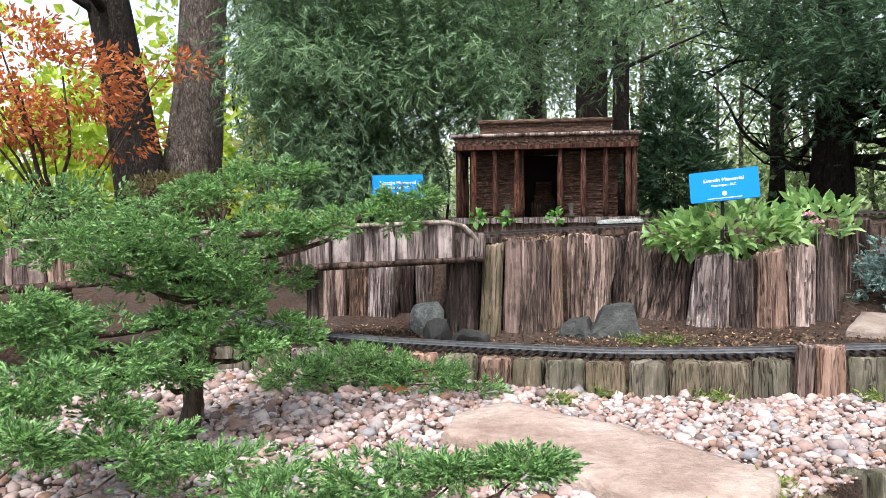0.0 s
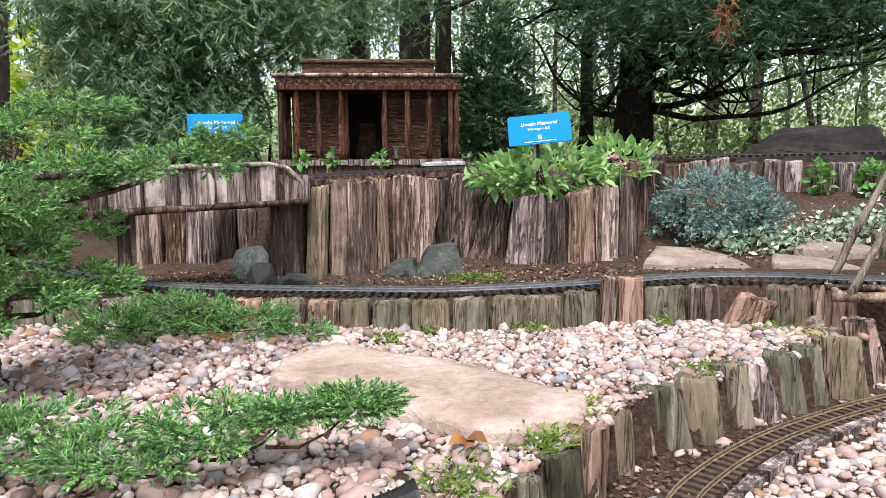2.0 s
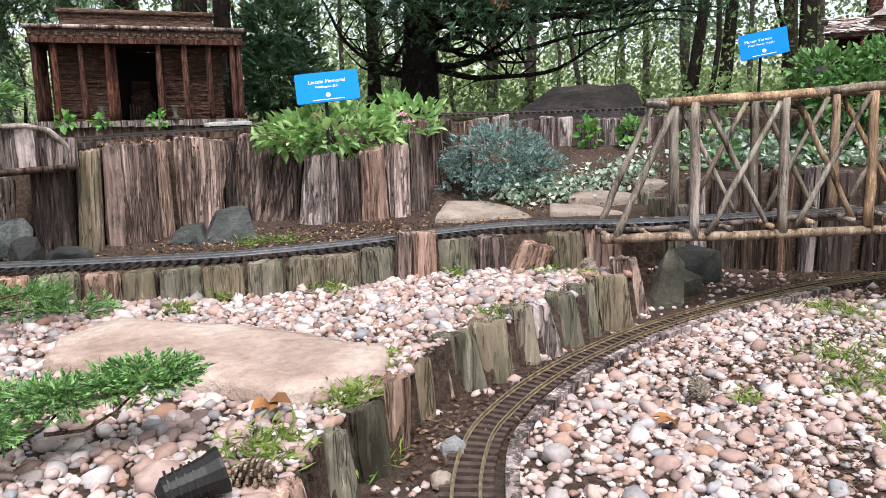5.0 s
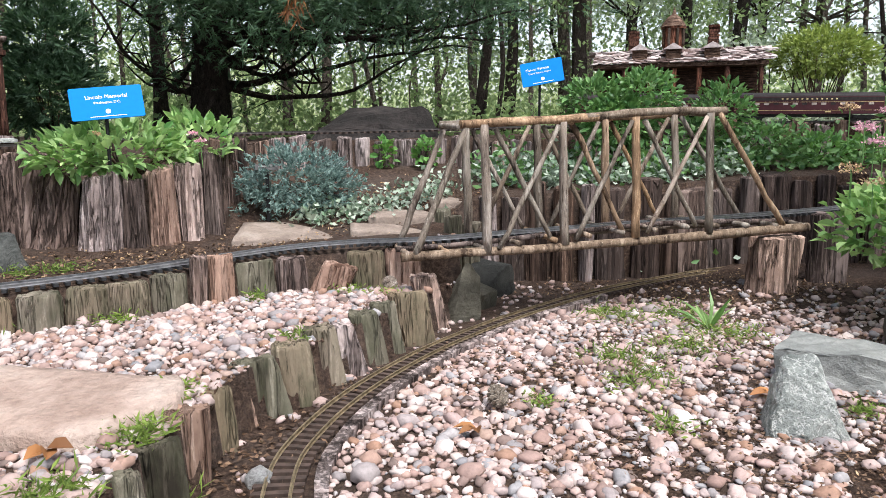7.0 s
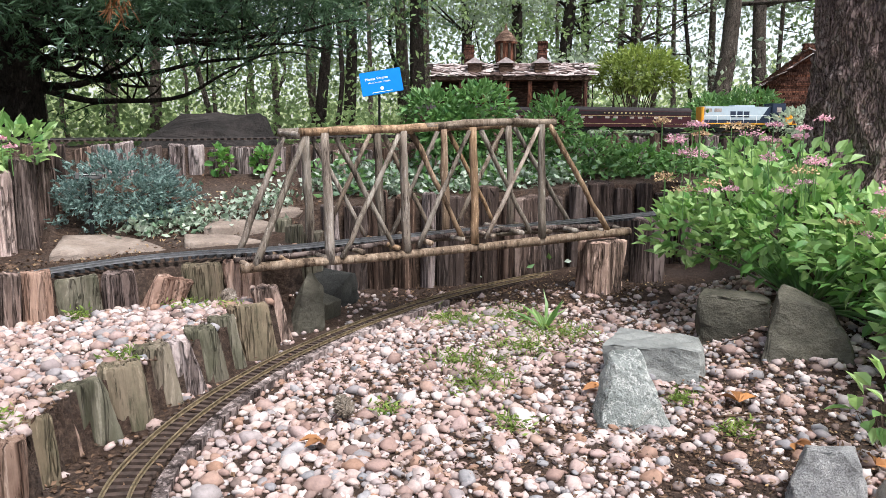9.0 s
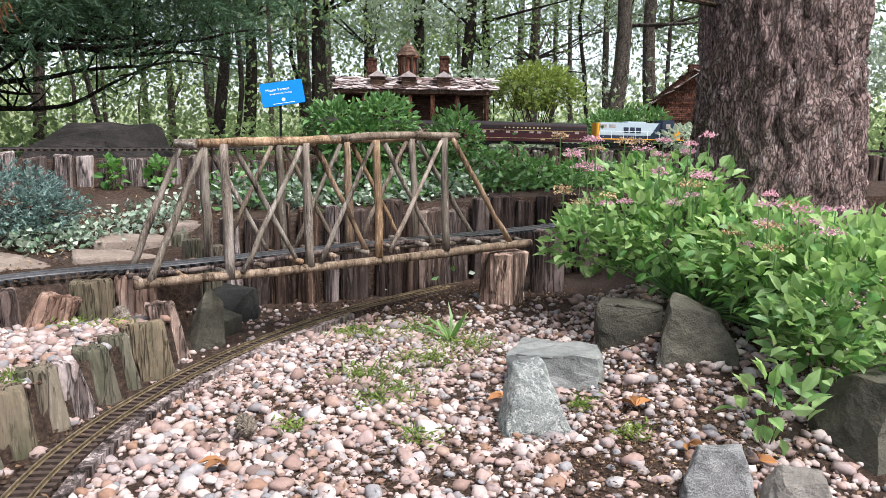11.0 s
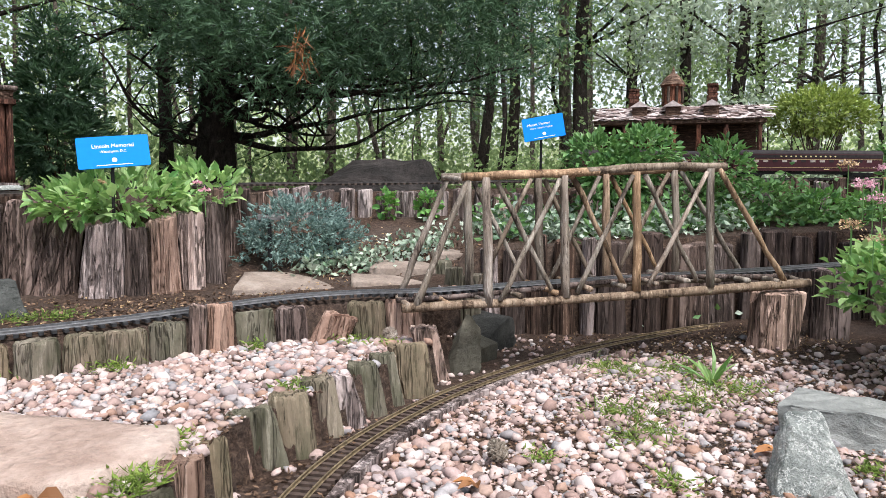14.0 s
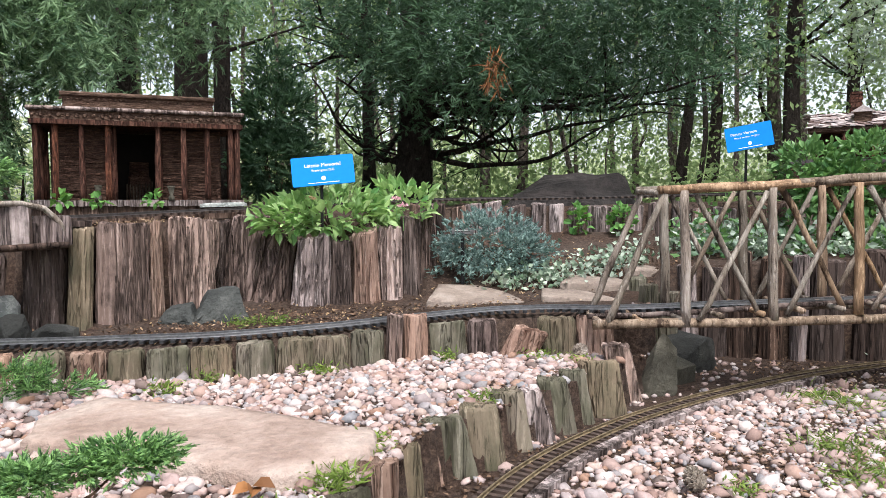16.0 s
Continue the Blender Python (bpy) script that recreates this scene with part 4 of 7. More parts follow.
# ---- board-sided trestle of the upper track ----
def build_trestle():
    root = thing("trestle", "board-sided wooden trestle carrying the upper track", "trestle")
    low = table([(-40, 0.4), (-31, 0.412), (-10, 0.45), (3, 0.463)])
    top = table([(-40, 0.53), (-10, 0.575), (0.2, 0.585), (1.6, 0.57), (2.6, 0.525), (2.9, 0.49)])
    r = random.Random(2)
    a = -38.0
    dist = lambda q: UP_DIST(q) - 0.1
    while a < 2.6:
        w = r.uniform(2.0, 2.6)
        mid = a + w / 2
        p = P(mid, dist(mid), 0)
        h = top(mid) - low(mid)
        board = log_mesh("board", w * 2.5 * math.pi / 180 * 1.0, 0.014, h, WOOD_GREY, 0.002, 0.0, (0, 0), r.uniform(0, 80), 6.0, 12, 5)
        part("board", board, root, m=pose(p.x, p.y, low(mid), 0, 0, -mid))
        edge = P(a + w, dist(a + w) - 0.006, 0)
        part("batten", stick((edge.x, edge.y, low(a + w)), (edge.x, edge.y, top(min(2.4, a + w)) - 0.004), 0.006, 0.006, a, 0.003, WOOD_DARK), root)
        a += w + 0.12
    line = [P(q, dist(q) - 0.014, low(q)) for q in np.linspace(-38, 3.0, 26)]
    part("lower_rail", Mesh().tube(line, 0.0115, 8, 0.3).make("lower_rail", WOOD_DARK, True), root)
    line = [P(q, dist(q) - 0.008, top(q) + 0.004) for q in list(np.linspace(-38, 0.2, 22)) + [1.0, 1.6, 2.1, 2.6, 2.9]]
    part("cap_rail", Mesh().tube(line, 0.0085, 8, 0.3).make("cap_rail", BARK_STICK, True), root)
    deck = [P(q, UP_DIST(q), UP_Z(q) - 0.02) for q in np.linspace(-40, 4.5, 26)]
    m = Mesh()
    vs = []
    for i, p in enumerate(deck):
        n = P(math.degrees(math.atan2(p.x, p.y)), 1, 0)
        for o, z in ((-0.085, 0), (0.085, 0), (0.085, 0.018), (-0.085, 0.018)):
            vs.append(p + n * o + Vector((0, 0, z)))
    m.add(vs, [(i * 4 + k, i * 4 + (k + 1) % 4, i * 4 + 4 + (k + 1) % 4, i * 4 + 4 + k) for i in range(len(deck) - 1) for k in range(4)])
    part("deck", m.make("deck", WOOD_DARK), root)
    for q in (-36, -27, -18, -10):
        for o in (-0.05, 0.09):
            p = P(q, UP_DIST(q) + o, 0)
            part("support_post", stick((p.x, p.y, 0.16), (p.x, p.y, UP_Z(q) - 0.02), 0.022, 0.018, q + o, 0.01, WOOD_DARK), root)


build_trestle()


# ---- the model temple ----
def strips_mat(name, dark, mid, light):
    """Glued bark strips: short horizontal flakes."""
    def build(k):
        v = k.coords((30, 30, 120))
        n = k.noise(v, 1.0, 5, 0.7)
        v2 = k.coords((70, 70, 70))
        col = k.ramp(n, [(0.3, dark), (0.52, mid), (0.72, light)])
        col = k.mix(0.5, col, k.ramp(k.noise(v2, 1.0, 3, 0.6), [(0.3, (0.5, 0.45, 0.42)), (0.7, (1.2, 1.1, 1.05))]), "MULTIPLY")
        k.base(col, 0.85, 0.2)
        k.bump(n, 1.0, 0.015)
    return material(name, build)


STRIPS = strips_mat("bark_strips", (0.016, 0.009, 0.007), (0.075, 0.042, 0.03), (0.2, 0.12, 0.088))
STRIPS_LIGHT = strips_mat("pale_bark_strips", (0.03, 0.017, 0.013), (0.13, 0.082, 0.06), (0.31, 0.22, 0.17))
# near-black that puts the shade inside the models into the colour
SHADE_IN = plain("interior_shade", (0.012, 0.009, 0.008), 0.9)


def build_temple():
    root = thing("model_temple", "model temple of dark red-brown bark with columns and a carved cornice", "model building", "model buildings", at=tuple(P(7.8, 3.12, 0.6)))
    root.rotation_euler = (0, 0, radians(-7.8))
    root.scale = (0.95, 0.95, 0.96)
    r = random.Random(5)
    base = Mesh()
    for i in range(34):
        x = -0.4 + 0.8 * (i + 0.5) / 34
        base.box((x, -0.03, -0.013), (0.0215, 0.03 + r.uniform(-0.004, 0.006), 0.024 + r.uniform(-0.004, 0.004)), bevel=0.004)
    part("plinth_edge", base.make("plinth_edge", WOOD_GREY), root, "grey bark pieces edging the plinth")
    part("plinth", Mesh().box((0, 0.17, -0.045), (0.8, 0.4, 0.09), bevel=0.008).make("plinth", WOOD_DARK), root)
    for i, x in enumerate((-0.378, -0.312, -0.216, -0.122, -0.105, 0.063, 0.164, 0.258, 0.352, 0.378)):
        inner = i in (4,)
        y = 0.05 if inner else 0.0
        part("column", stick((x, y, -0.002), (x + r.uniform(-0.002, 0.002), y, 0.292), 0.0125, 0.011, 3 + i, 0.003, BARK_RED, "column", 10), root)
    for y in (0.1, 0.2, 0.3):
        for x in (-0.375, 0.375):
            part("column", stick((x, y, -0.002), (x, y, 0.292), 0.0115, 0.011, 30 + y + x, 0.003, BARK_RED, "column", 8), root)
    # walls of stacked bark strips, with the dark opening between
    for x0, x1 in ((-0.33, -0.1), (0.075, 0.31)):
        wall = part("wall", Mesh().box(((x0 + x1) / 2, 0.08, 0.143), (x1 - x0 - 0.004, 0.02, 0.28)).make("wall", SHADE_IN), root)
        z = 0.0
        while z < 0.285:
            h = r.uniform(0.007, 0.013)
            x = x0
            while x < x1 - 0.005:
                w = min(r.uniform(0.03, 0.09), x1 - x)
                part("bark_strip", Mesh().box((x + w / 2, 0.073 + r.uniform(-0.004, 0.004), z + h / 2), (w, 0.03, h - 0.0012)).make("bark_strip", STRIPS), wall)
                x += w
            z += h
    for x in (-0.33, 0.31):
        part("side_wall", Mesh().box((x, 0.22, 0.145), (0.014, 0.28, 0.29)).make("side_wall", STRIPS), root)
    # back wall painted near-black for the shade in the opening
    part("back_wall", Mesh().box((-0.01, 0.355, 0.145), (0.65, 0.014, 0.29)).make("back_wall", SHADE_IN), root)
    for x in (-0.1, 0.075):
        part("door_post", stick((x, 0.055, 0), (x, 0.055, 0.29), 0.008, 0.008, x * 50, 0.002, BARK_RED), root)
    rail = Mesh()
    for i in range(9):
        x = -0.06 + 0.1 * i / 8
        rail.tube([(x, 0.2, 0), (x, 0.2, 0.06 + r.uniform(0, 0.02))], 0.0035, 6)
    part("railing", rail.make("railing", TWIG), root)
    seat = Mesh().box((-0.01, 0.27, 0.05), (0.09, 0.07, 0.1), bevel=0.008).box((-0.01, 0.3, 0.12), (0.08, 0.02, 0.09), bevel=0.006)
    part("pedestal", seat.make("pedestal", STRIPS), root)
    # entablature: strips with rows of round seed cups, and the set-back attic
    part("architrave", Mesh().box((0, 0.17, 0.301), (0.8, 0.4, 0.018), bevel=0.006).make("architrave", BARK_RED), root)
    part("frieze", Mesh().box((0, 0.17, 0.327), (0.785, 0.385, 0.036), bevel=0.006).make("frieze", STRIPS_LIGHT), root)
    cup = Mesh().tube([(0, 0, 0), (0, -0.009, 0)], [0.0085, 0.0055], 9, 0.3).make("seed_cup", STRIPS_LIGHT)
    small = Mesh().tube([(0, 0, 0), (0, -0.009, 0)], [0.006, 0.004], 8, 0.3).make("seed_cup", STRIPS_LIGHT)
    for i in range(26):
        part("seed_cup", cup, root, "round brown seed cup", pose(-0.385 + 0.77 * i / 25, -0.022, 0.326))
    for i in range(30):
        part("seed_cup", small, root, "round brown seed cup", pose(-0.29 + 0.575 * i / 29, 0.028, 0.397))
    part("cornice", Mesh().tube([(-0.405, -0.03, 0.352), (0.405, -0.03, 0.352)], 0.009, 8, 0.4).tube([(0.4, -0.03, 0.352), (0.4, 0.37, 0.352)], 0.009, 8, 0.4).tube([(-0.4, -0.03, 0.352), (-0.4, 0.37, 0.352)], 0.009, 8, 0.4).make("cornice", WOOD_GREY, True), root)
    part("roof", Mesh().box((0, 0.17, 0.352), (0.79, 0.39, 0.012)).make("roof", STRIPS), root)
    attic = part("attic", Mesh().box((0, 0.17, 0.383), (0.56, 0.28, 0.05)).make("attic", SHADE_IN), root)
    z = 0.356
    while z < 0.41:
        h = r.uniform(0.006, 0.01)
        part("bark_strip", Mesh().box((r.uniform(-0.003, 0.003), 0.17, z + h / 2), (0.57, 0.29, h - 0.0008), bevel=0.005).make("bark_strip", STRIPS_LIGHT), attic)
        z += h
    part("attic_cap", Mesh().tube([(-0.292, 0.02, 0.414), (0.292, 0.02, 0.414)], 0.009, 8, 0.4).tube([(0.286, 0.02, 0.414), (0.286, 0.32, 0.414)], 0.008, 8, 0.4).make("attic_cap", STRIPS_LIGHT, True), root)
    for x in (-0.16, 0.11):
        m = Mesh().tube([(x, -0.05, -0.004), (x, -0.05, 0.012), (x, -0.05, 0.02), (x, -0.05, 0.05), (x, -0.05, 0.056)], [0.012, 0.012, 0.006, 0.014, 0.016], 10, 0.2)
        part("urn", m.make("urn", STONE_BROWN, True), root, "small brown acorn urn")


build_temple()


# ---- the model mansion ----
def flaked(k):
    """Pale curled bark flakes among dark ones."""
    n = k.noise(k.coords((1, 1, 1)), 60, 4, 0.65)
    col = k.ramp(k.rand(True), [(0.0, (0.05, 0.032, 0.027)), (0.3, (0.15, 0.1, 0.09)), (0.45, (0.5, 0.42, 0.41)), (0.8, (0.72, 0.65, 0.64)), (1.0, (0.3, 0.22, 0.21))])
    k.base(k.mix(0.6, col, k.ramp(n, [(0.35, (0.5, 0.47, 0.46)), (0.65, (1.1, 1.08, 1.07))]), "MULTIPLY"), 0.7, 0.25)
    k.bump(n, 0.5, 0.01)


SHINGLE = material("pale_bark_shingle", flaked)


def shingle_roof(w, run, rise, seed, rows=9):
    """One slope of flaked bark shingles: eave along x at the origin, rising to +y."""
    r = random.Random(seed)
    m = Mesh()
    slope = math.atan2(rise, run)
    length = math.hypot(run, rise)
    for i in range(rows):
        s = length * i / rows
        x = -w / 2
        while x < w / 2:
            k = r.uniform(0.025, 0.07)
            t = pose(0, 0, 0, math.degrees(slope) - r.uniform(0, 16), r.uniform(-9, 9), r.uniform(-22, 22))
            m.box((x + k / 2, s * math.cos(slope) + 0.014, s * math.sin(slope) + 0.006), (k, length / rows * 1.5, 0.0035), tilt=t)
            x += k * r.uniform(0.85, 1.1)
    return m.make("shingles", SHINGLE)


def courses(name, root, w, d, h, seed, mat, y0=0.0, m=None):
    """A block of stacked bark courses round a dark core."""
    r = random.Random(seed)
    core = part(name, Mesh().box((0, y0 + d / 2, h / 2), (w - 0.008, d - 0.008, h - 0.004)).make(name, SHADE_IN), root, m=m)
    z = 0.0
    while z < h:
        k = r.uniform(0.011, 0.018)
        part("course", Mesh().box((r.uniform(-0.003, 0.003), y0 + d / 2, z + k / 2), (w + r.uniform(-0.004, 0.004), d + r.uniform(-0.004, 0.004), k - 0.002), bevel=0.004).make("course", mat), core)
        z += k
    return core


def build_mansion():
    root = thing("model_mansion", "model mansion of dark bark with a pale shingled roof and cupola", "model building", "model buildings", at=tuple(P(61.55, 4.75, 0.64)))
    root.rotation_euler = (0, 0, radians(-61.55))
    courses("wall_block", root, 0.9, 0.34, 0.34, 3, STRIPS, 0.1)
    part("porch_floor", Mesh().box((0, 0.06, 0.01), (0.94, 0.16, 0.02), bevel=0.005).make("porch_floor", WOOD_DARK), root)
    for i, x in enumerate((-0.46, -0.31, -0.16, -0.02, 0.12, 0.275, 0.46)):
        part("column", stick((x, 0.0, 0), (x, 0.0, 0.33), 0.0155, 0.0145, i + 70, 0.003, BARK_RED, "column", 9), root)
    part("eave", Mesh().box((0, 0.21, 0.348), (0.99, 0.47, 0.022), bevel=0.005).make("eave", STRIPS_LIGHT), root)
    cup = Mesh().tube([(0, 0, 0), (0, -0.008, 0)], [0.007, 0.004], 7, 0.3).make("seed_cup", STRIPS)
    for i in range(34):
        part("seed_cup", cup, root, m=pose(-0.48 + 0.96 * i / 33, -0.022, 0.347))
    part("roof_slope", shingle_roof(1.0, 0.24, 0.095, 4), root, m=pose(0, -0.03, 0.362))
    part("roof_slope", shingle_roof(1.0, 0.24, 0.095, 5), root, m=pose(0, 0.45, 0.362, 0, 0, 180))
    gab = Mesh()
    for x in (-0.47, 0.47):
        gab.add([(x, -0.01, 0.36), (x, 0.43, 0.36), (x, 0.21, 0.45), (x + 0.01, -0.01, 0.36), (x + 0.01, 0.43, 0.36), (x + 0.01, 0.21, 0.45)], [(0, 1, 2), (5, 4, 3), (0, 3, 4, 1), (1, 4, 5, 2), (2, 5, 3, 0)])
    part("gable", gab.make("gable", STRIPS), root)
    for x in (-0.225, -0.03, 0.19):
        dm = courses("dormer", root, 0.085, 0.1, 0.07, int(x * 100) + 40, STRIPS_LIGHT, -0.005, pose(x, 0.03, 0.375))
        gable = Mesh().add([(-0.06, -0.02, 0.068), (0.06, -0.02, 0.068), (0, -0.02, 0.104), (-0.06, 0.12, 0.068), (0.06, 0.12, 0.068), (0, 0.12, 0.104)], [(0, 1, 2), (5, 4, 3), (0, 2, 5, 3), (1, 4, 5, 2), (0, 3, 4, 1)])
        part("dormer_roof", gable.make("dormer_roof", SHINGLE), dm)
    CUP = 1.35
    cup = part("cupola", Mesh().tube([(0, 0, -0.05), (0, 0, 0.075)], 0.045, 8, 0.1).tube([(0, 0, 0.075), (0, 0, 0.085)], 0.055, 8).make("cupola", BARK_RED), root, m=pose(-0.035, 0.22, 0.48) @ Matrix.Scale(CUP, 4))
    for i in range(8):
        a = math.pi / 4 * i + 0.39
        part("post", stick((0.047 * math.cos(a), 0.047 * math.sin(a), 0), (0.047 * math.cos(a), 0.047 * math.sin(a), 0.075), 0.006, 0.006, i + 90, 0.001, TWIG), cup)
    part("dome", Mesh().tube([(0, 0, 0.084), (0, 0, 0.1), (0, 0, 0.125), (0, 0, 0.14), (0, 0, 0.147), (0, 0, 0.172)], [0.058, 0.05, 0.032, 0.011, 0.008, 0.002], 10, 0.15).make("dome", STRIPS_LIGHT), cup)
    for x, h in ((-0.27, 0.13), (0.2, 0.15)):
        ch = courses("chimney", root, 0.062, 0.06, h, int(x * 50) + 80, BARK_RED, -0.025, pose(x, 0.21, 0.43))
        part("cap", Mesh().box((0, 0, h + 0.008), (0.064, 0.064, 0.012), bevel=0.004).make("cap", BARK_RED), ch)


build_mansion()


def build_cabin():
    root = thing("model_cabin", "model cabin of reddish stacked bark with a pale gable roof", "model building", "model buildings", at=tuple(P(82.4, 5.9, 0.66)))
    root.rotation_euler = (0, 0, radians(-82.4 + 12))
    courses("wall_block", root, 0.62, 0.5, 0.36, 9, BARK_RED)
    for i in range(13):
        z = 0.36 + i * 0.0175
        w = 0.6 * (1 - i / 13.5)
        part("gable_course", Mesh().box((0, 0.25, z + 0.008), (w, 0.49, 0.016), bevel=0.004).make("gable_course", BARK_RED), root)
    for s in (-1, 1):
        part("roof_slope", shingle_roof(0.56, 0.4, 0.27, 20 + s, 10), root, m=pose(s * 0.36, 0.25, 0.325, 0, 0, 90 * s))
    courses("chimney", root, 0.1, 0.08, 0.1, 71, BARK_RED, 0.0, pose(0.02, 0.22, 0.54))


build_cabin()
for i, a in enumerate((68.9, 71.8, 72.6, 73.2)):
    ob = thing("model_bench", "tiny dark wooden garden bench under the little tree", "model bench", "model benches", at=tuple(P(a, 5.2 + 0.2 * (i % 2), 0.62)))
    part("seat", Mesh().box((0, 0, 0.1), (0.12, 0.05, 0.008)).make("seat", WOOD_DARK), ob)
    part("back", Mesh().box((0, 0.025, 0.14), (0.12, 0.006, 0.05)).make("back", WOOD_DARK), ob)
    for x in (-0.05, 0.05):
        part("leg", Mesh().box((x, 0, 0.048), (0.01, 0.05, 0.1)).make("leg", WOOD_DARK), ob)
    if i > 0:
        break


# ---- the train on the upper track ----
CAR_RED = plain("maroon_paint", (0.05, 0.016, 0.02), 0.4, 0, 0.15, spec=0.15)
ROOF_GREY = plain("dark_roof", (0.025, 0.02, 0.021), 0.55, spec=0.15)
PALE_PAINT = plain("pale_grey_blue_paint", (0.42, 0.5, 0.56), 0.35, 0, 0.06)
NAVY_PAINT = plain("navy_paint", (0.012, 0.022, 0.05), 0.35, 0, 0.1)
YELLOW_PAINT = plain("yellow_paint", (0.78, 0.36, 0.03), 0.35, 0, 0.08)
GOLD_INK = plain("gold_ink", (0.55, 0.42, 0.2), 0.4)
WINDOW_LIT = plain("frosted_window", (0.33, 0.28, 0.26), 0.2)
BLACK_METAL = plain("black_running_gear", (0.014, 0.013, 0.013), 0.55, 0.3)

rail_path = curve_points(UP_LINE, 0.01)


def rail_pose(angle, offset):
    """Pose on the upper track: offset metres further along the line than the given angle."""
    i0 = min(range(len(rail_path)), key=lambda i: abs(math.degrees(math.atan2(rail_path[i].x, rail_path[i].y)) - angle))
    i = max(1, min(len(rail_path) - 2, i0 + round(offset / 0.01)))
    p, q = rail_path[i - 1], rail_path[i + 1]
    return pose(rail_path[i].x, rail_path[i].y, rail_path[i].z + 0.0165, 0, 0, math.degrees(math.atan2(q.y - p.y, q.x - p.x)))


def bogie(root, x, wheels=2):
    b = part("bogie", Mesh().box((0, 0, 0.022), (0.03 + 0.036 * wheels, 0.07, 0.012), bevel=0.003).make("bogie", BLACK_METAL), root, m=pose(x, 0, 0))
    for i in range(wheels):
        for s in (-1, 1):
            w = Mesh().tube([(0, 0, 0), (0, 0.008 * s, 0)], 0.016, 14).make("wheel", BLACK_METAL)
            part("wheel", w, b, m=pose((i - (wheels - 1) / 2) * 0.042, 0.024 * s, 0.016))
    for s in (-1, 1):
        part("side_frame", Mesh().box((0, 0.036 * s, 0.02), (0.1, 0.006, 0.012), bevel=0.002).make("side_frame", BLACK_METAL), b)


def coach(m):
    root = thing("model_coach", "maroon model passenger coach with a row of small windows", "model train", "model train")
    root.matrix_basis = m
    L, W, z0, z1 = 0.8, 0.104, 0.036, 0.125
    part("body", Mesh().box((0, 0, (z0 + z1) / 2), (L, W, z1 - z0), bevel=0.006).make("body", CAR_RED), root)
    prof = [(-W / 2, 0), (-W / 2 + 0.003, 0.008), (-W / 2 + 0.016, 0.017), (-0.02, 0.022), (0.02, 0.022), (W / 2 - 0.016, 0.017), (W / 2 - 0.003, 0.008), (W / 2, 0)]
    vs = [(x, y, z1 + z) for x in (-L / 2, L / 2) for y, z in prof]
    part("roof", Mesh().add(vs, [(i, i + 1, 9 + i, 8 + i) for i in range(7)] + [tuple(range(7, -1, -1)), tuple(range(8, 16))]).make("roof", ROOF_GREY, False), root)
    for s in (-1, 1):
        part("letter_band", Mesh().box((0, s * (W / 2 + 0.0006), z1 - 0.012), (L * 0.99, 0.001, 0.016)).make("letter_band", ROOF_GREY), root)
        for i in range(12):
            x = (i - 5.5) * 0.026
            part("letter_bar", Mesh().box((x, s * (W / 2 + 0.0014), z1 - 0.012), (0.009, 0.0008, 0.007)).make("letter_bar", GOLD_INK), root)
        for z in (z0 + 0.018, z1 - 0.028):
            part("stripe", Mesh().box((0, s * (W / 2 + 0.001), z), (L * 0.98, 0.001, 0.0015)).make("stripe", GOLD_INK), root)
        for i in range(14):
            x = (i - 6.5) * 0.05
            part("window", Mesh().box((x, s * (W / 2 + 0.0008), 0.088), (0.026, 0.0014, 0.011), bevel=0.0).make("window", WINDOW_LIT if i % 3 else ROOF_GREY), root)
        part("number_bar", Mesh().box((0.1, s * (W / 2 + 0.001), z0 + 0.01), (0.028, 0.001, 0.005)).make("number_bar", GOLD_INK), root)
    part("underframe", Mesh().box((0, 0, 0.03), (L * 0.6, W * 0.6, 0.02)).make("underframe", BLACK_METAL), root)
    bogie(root, -0.29, 3)
    bogie(root, 0.29, 3)
    for s in (-1, 1):
        part("coupler", Mesh().box((s * (L / 2 + 0.012), 0, 0.03), (0.03, 0.012, 0.01)).make("coupler", BLACK_METAL), root)


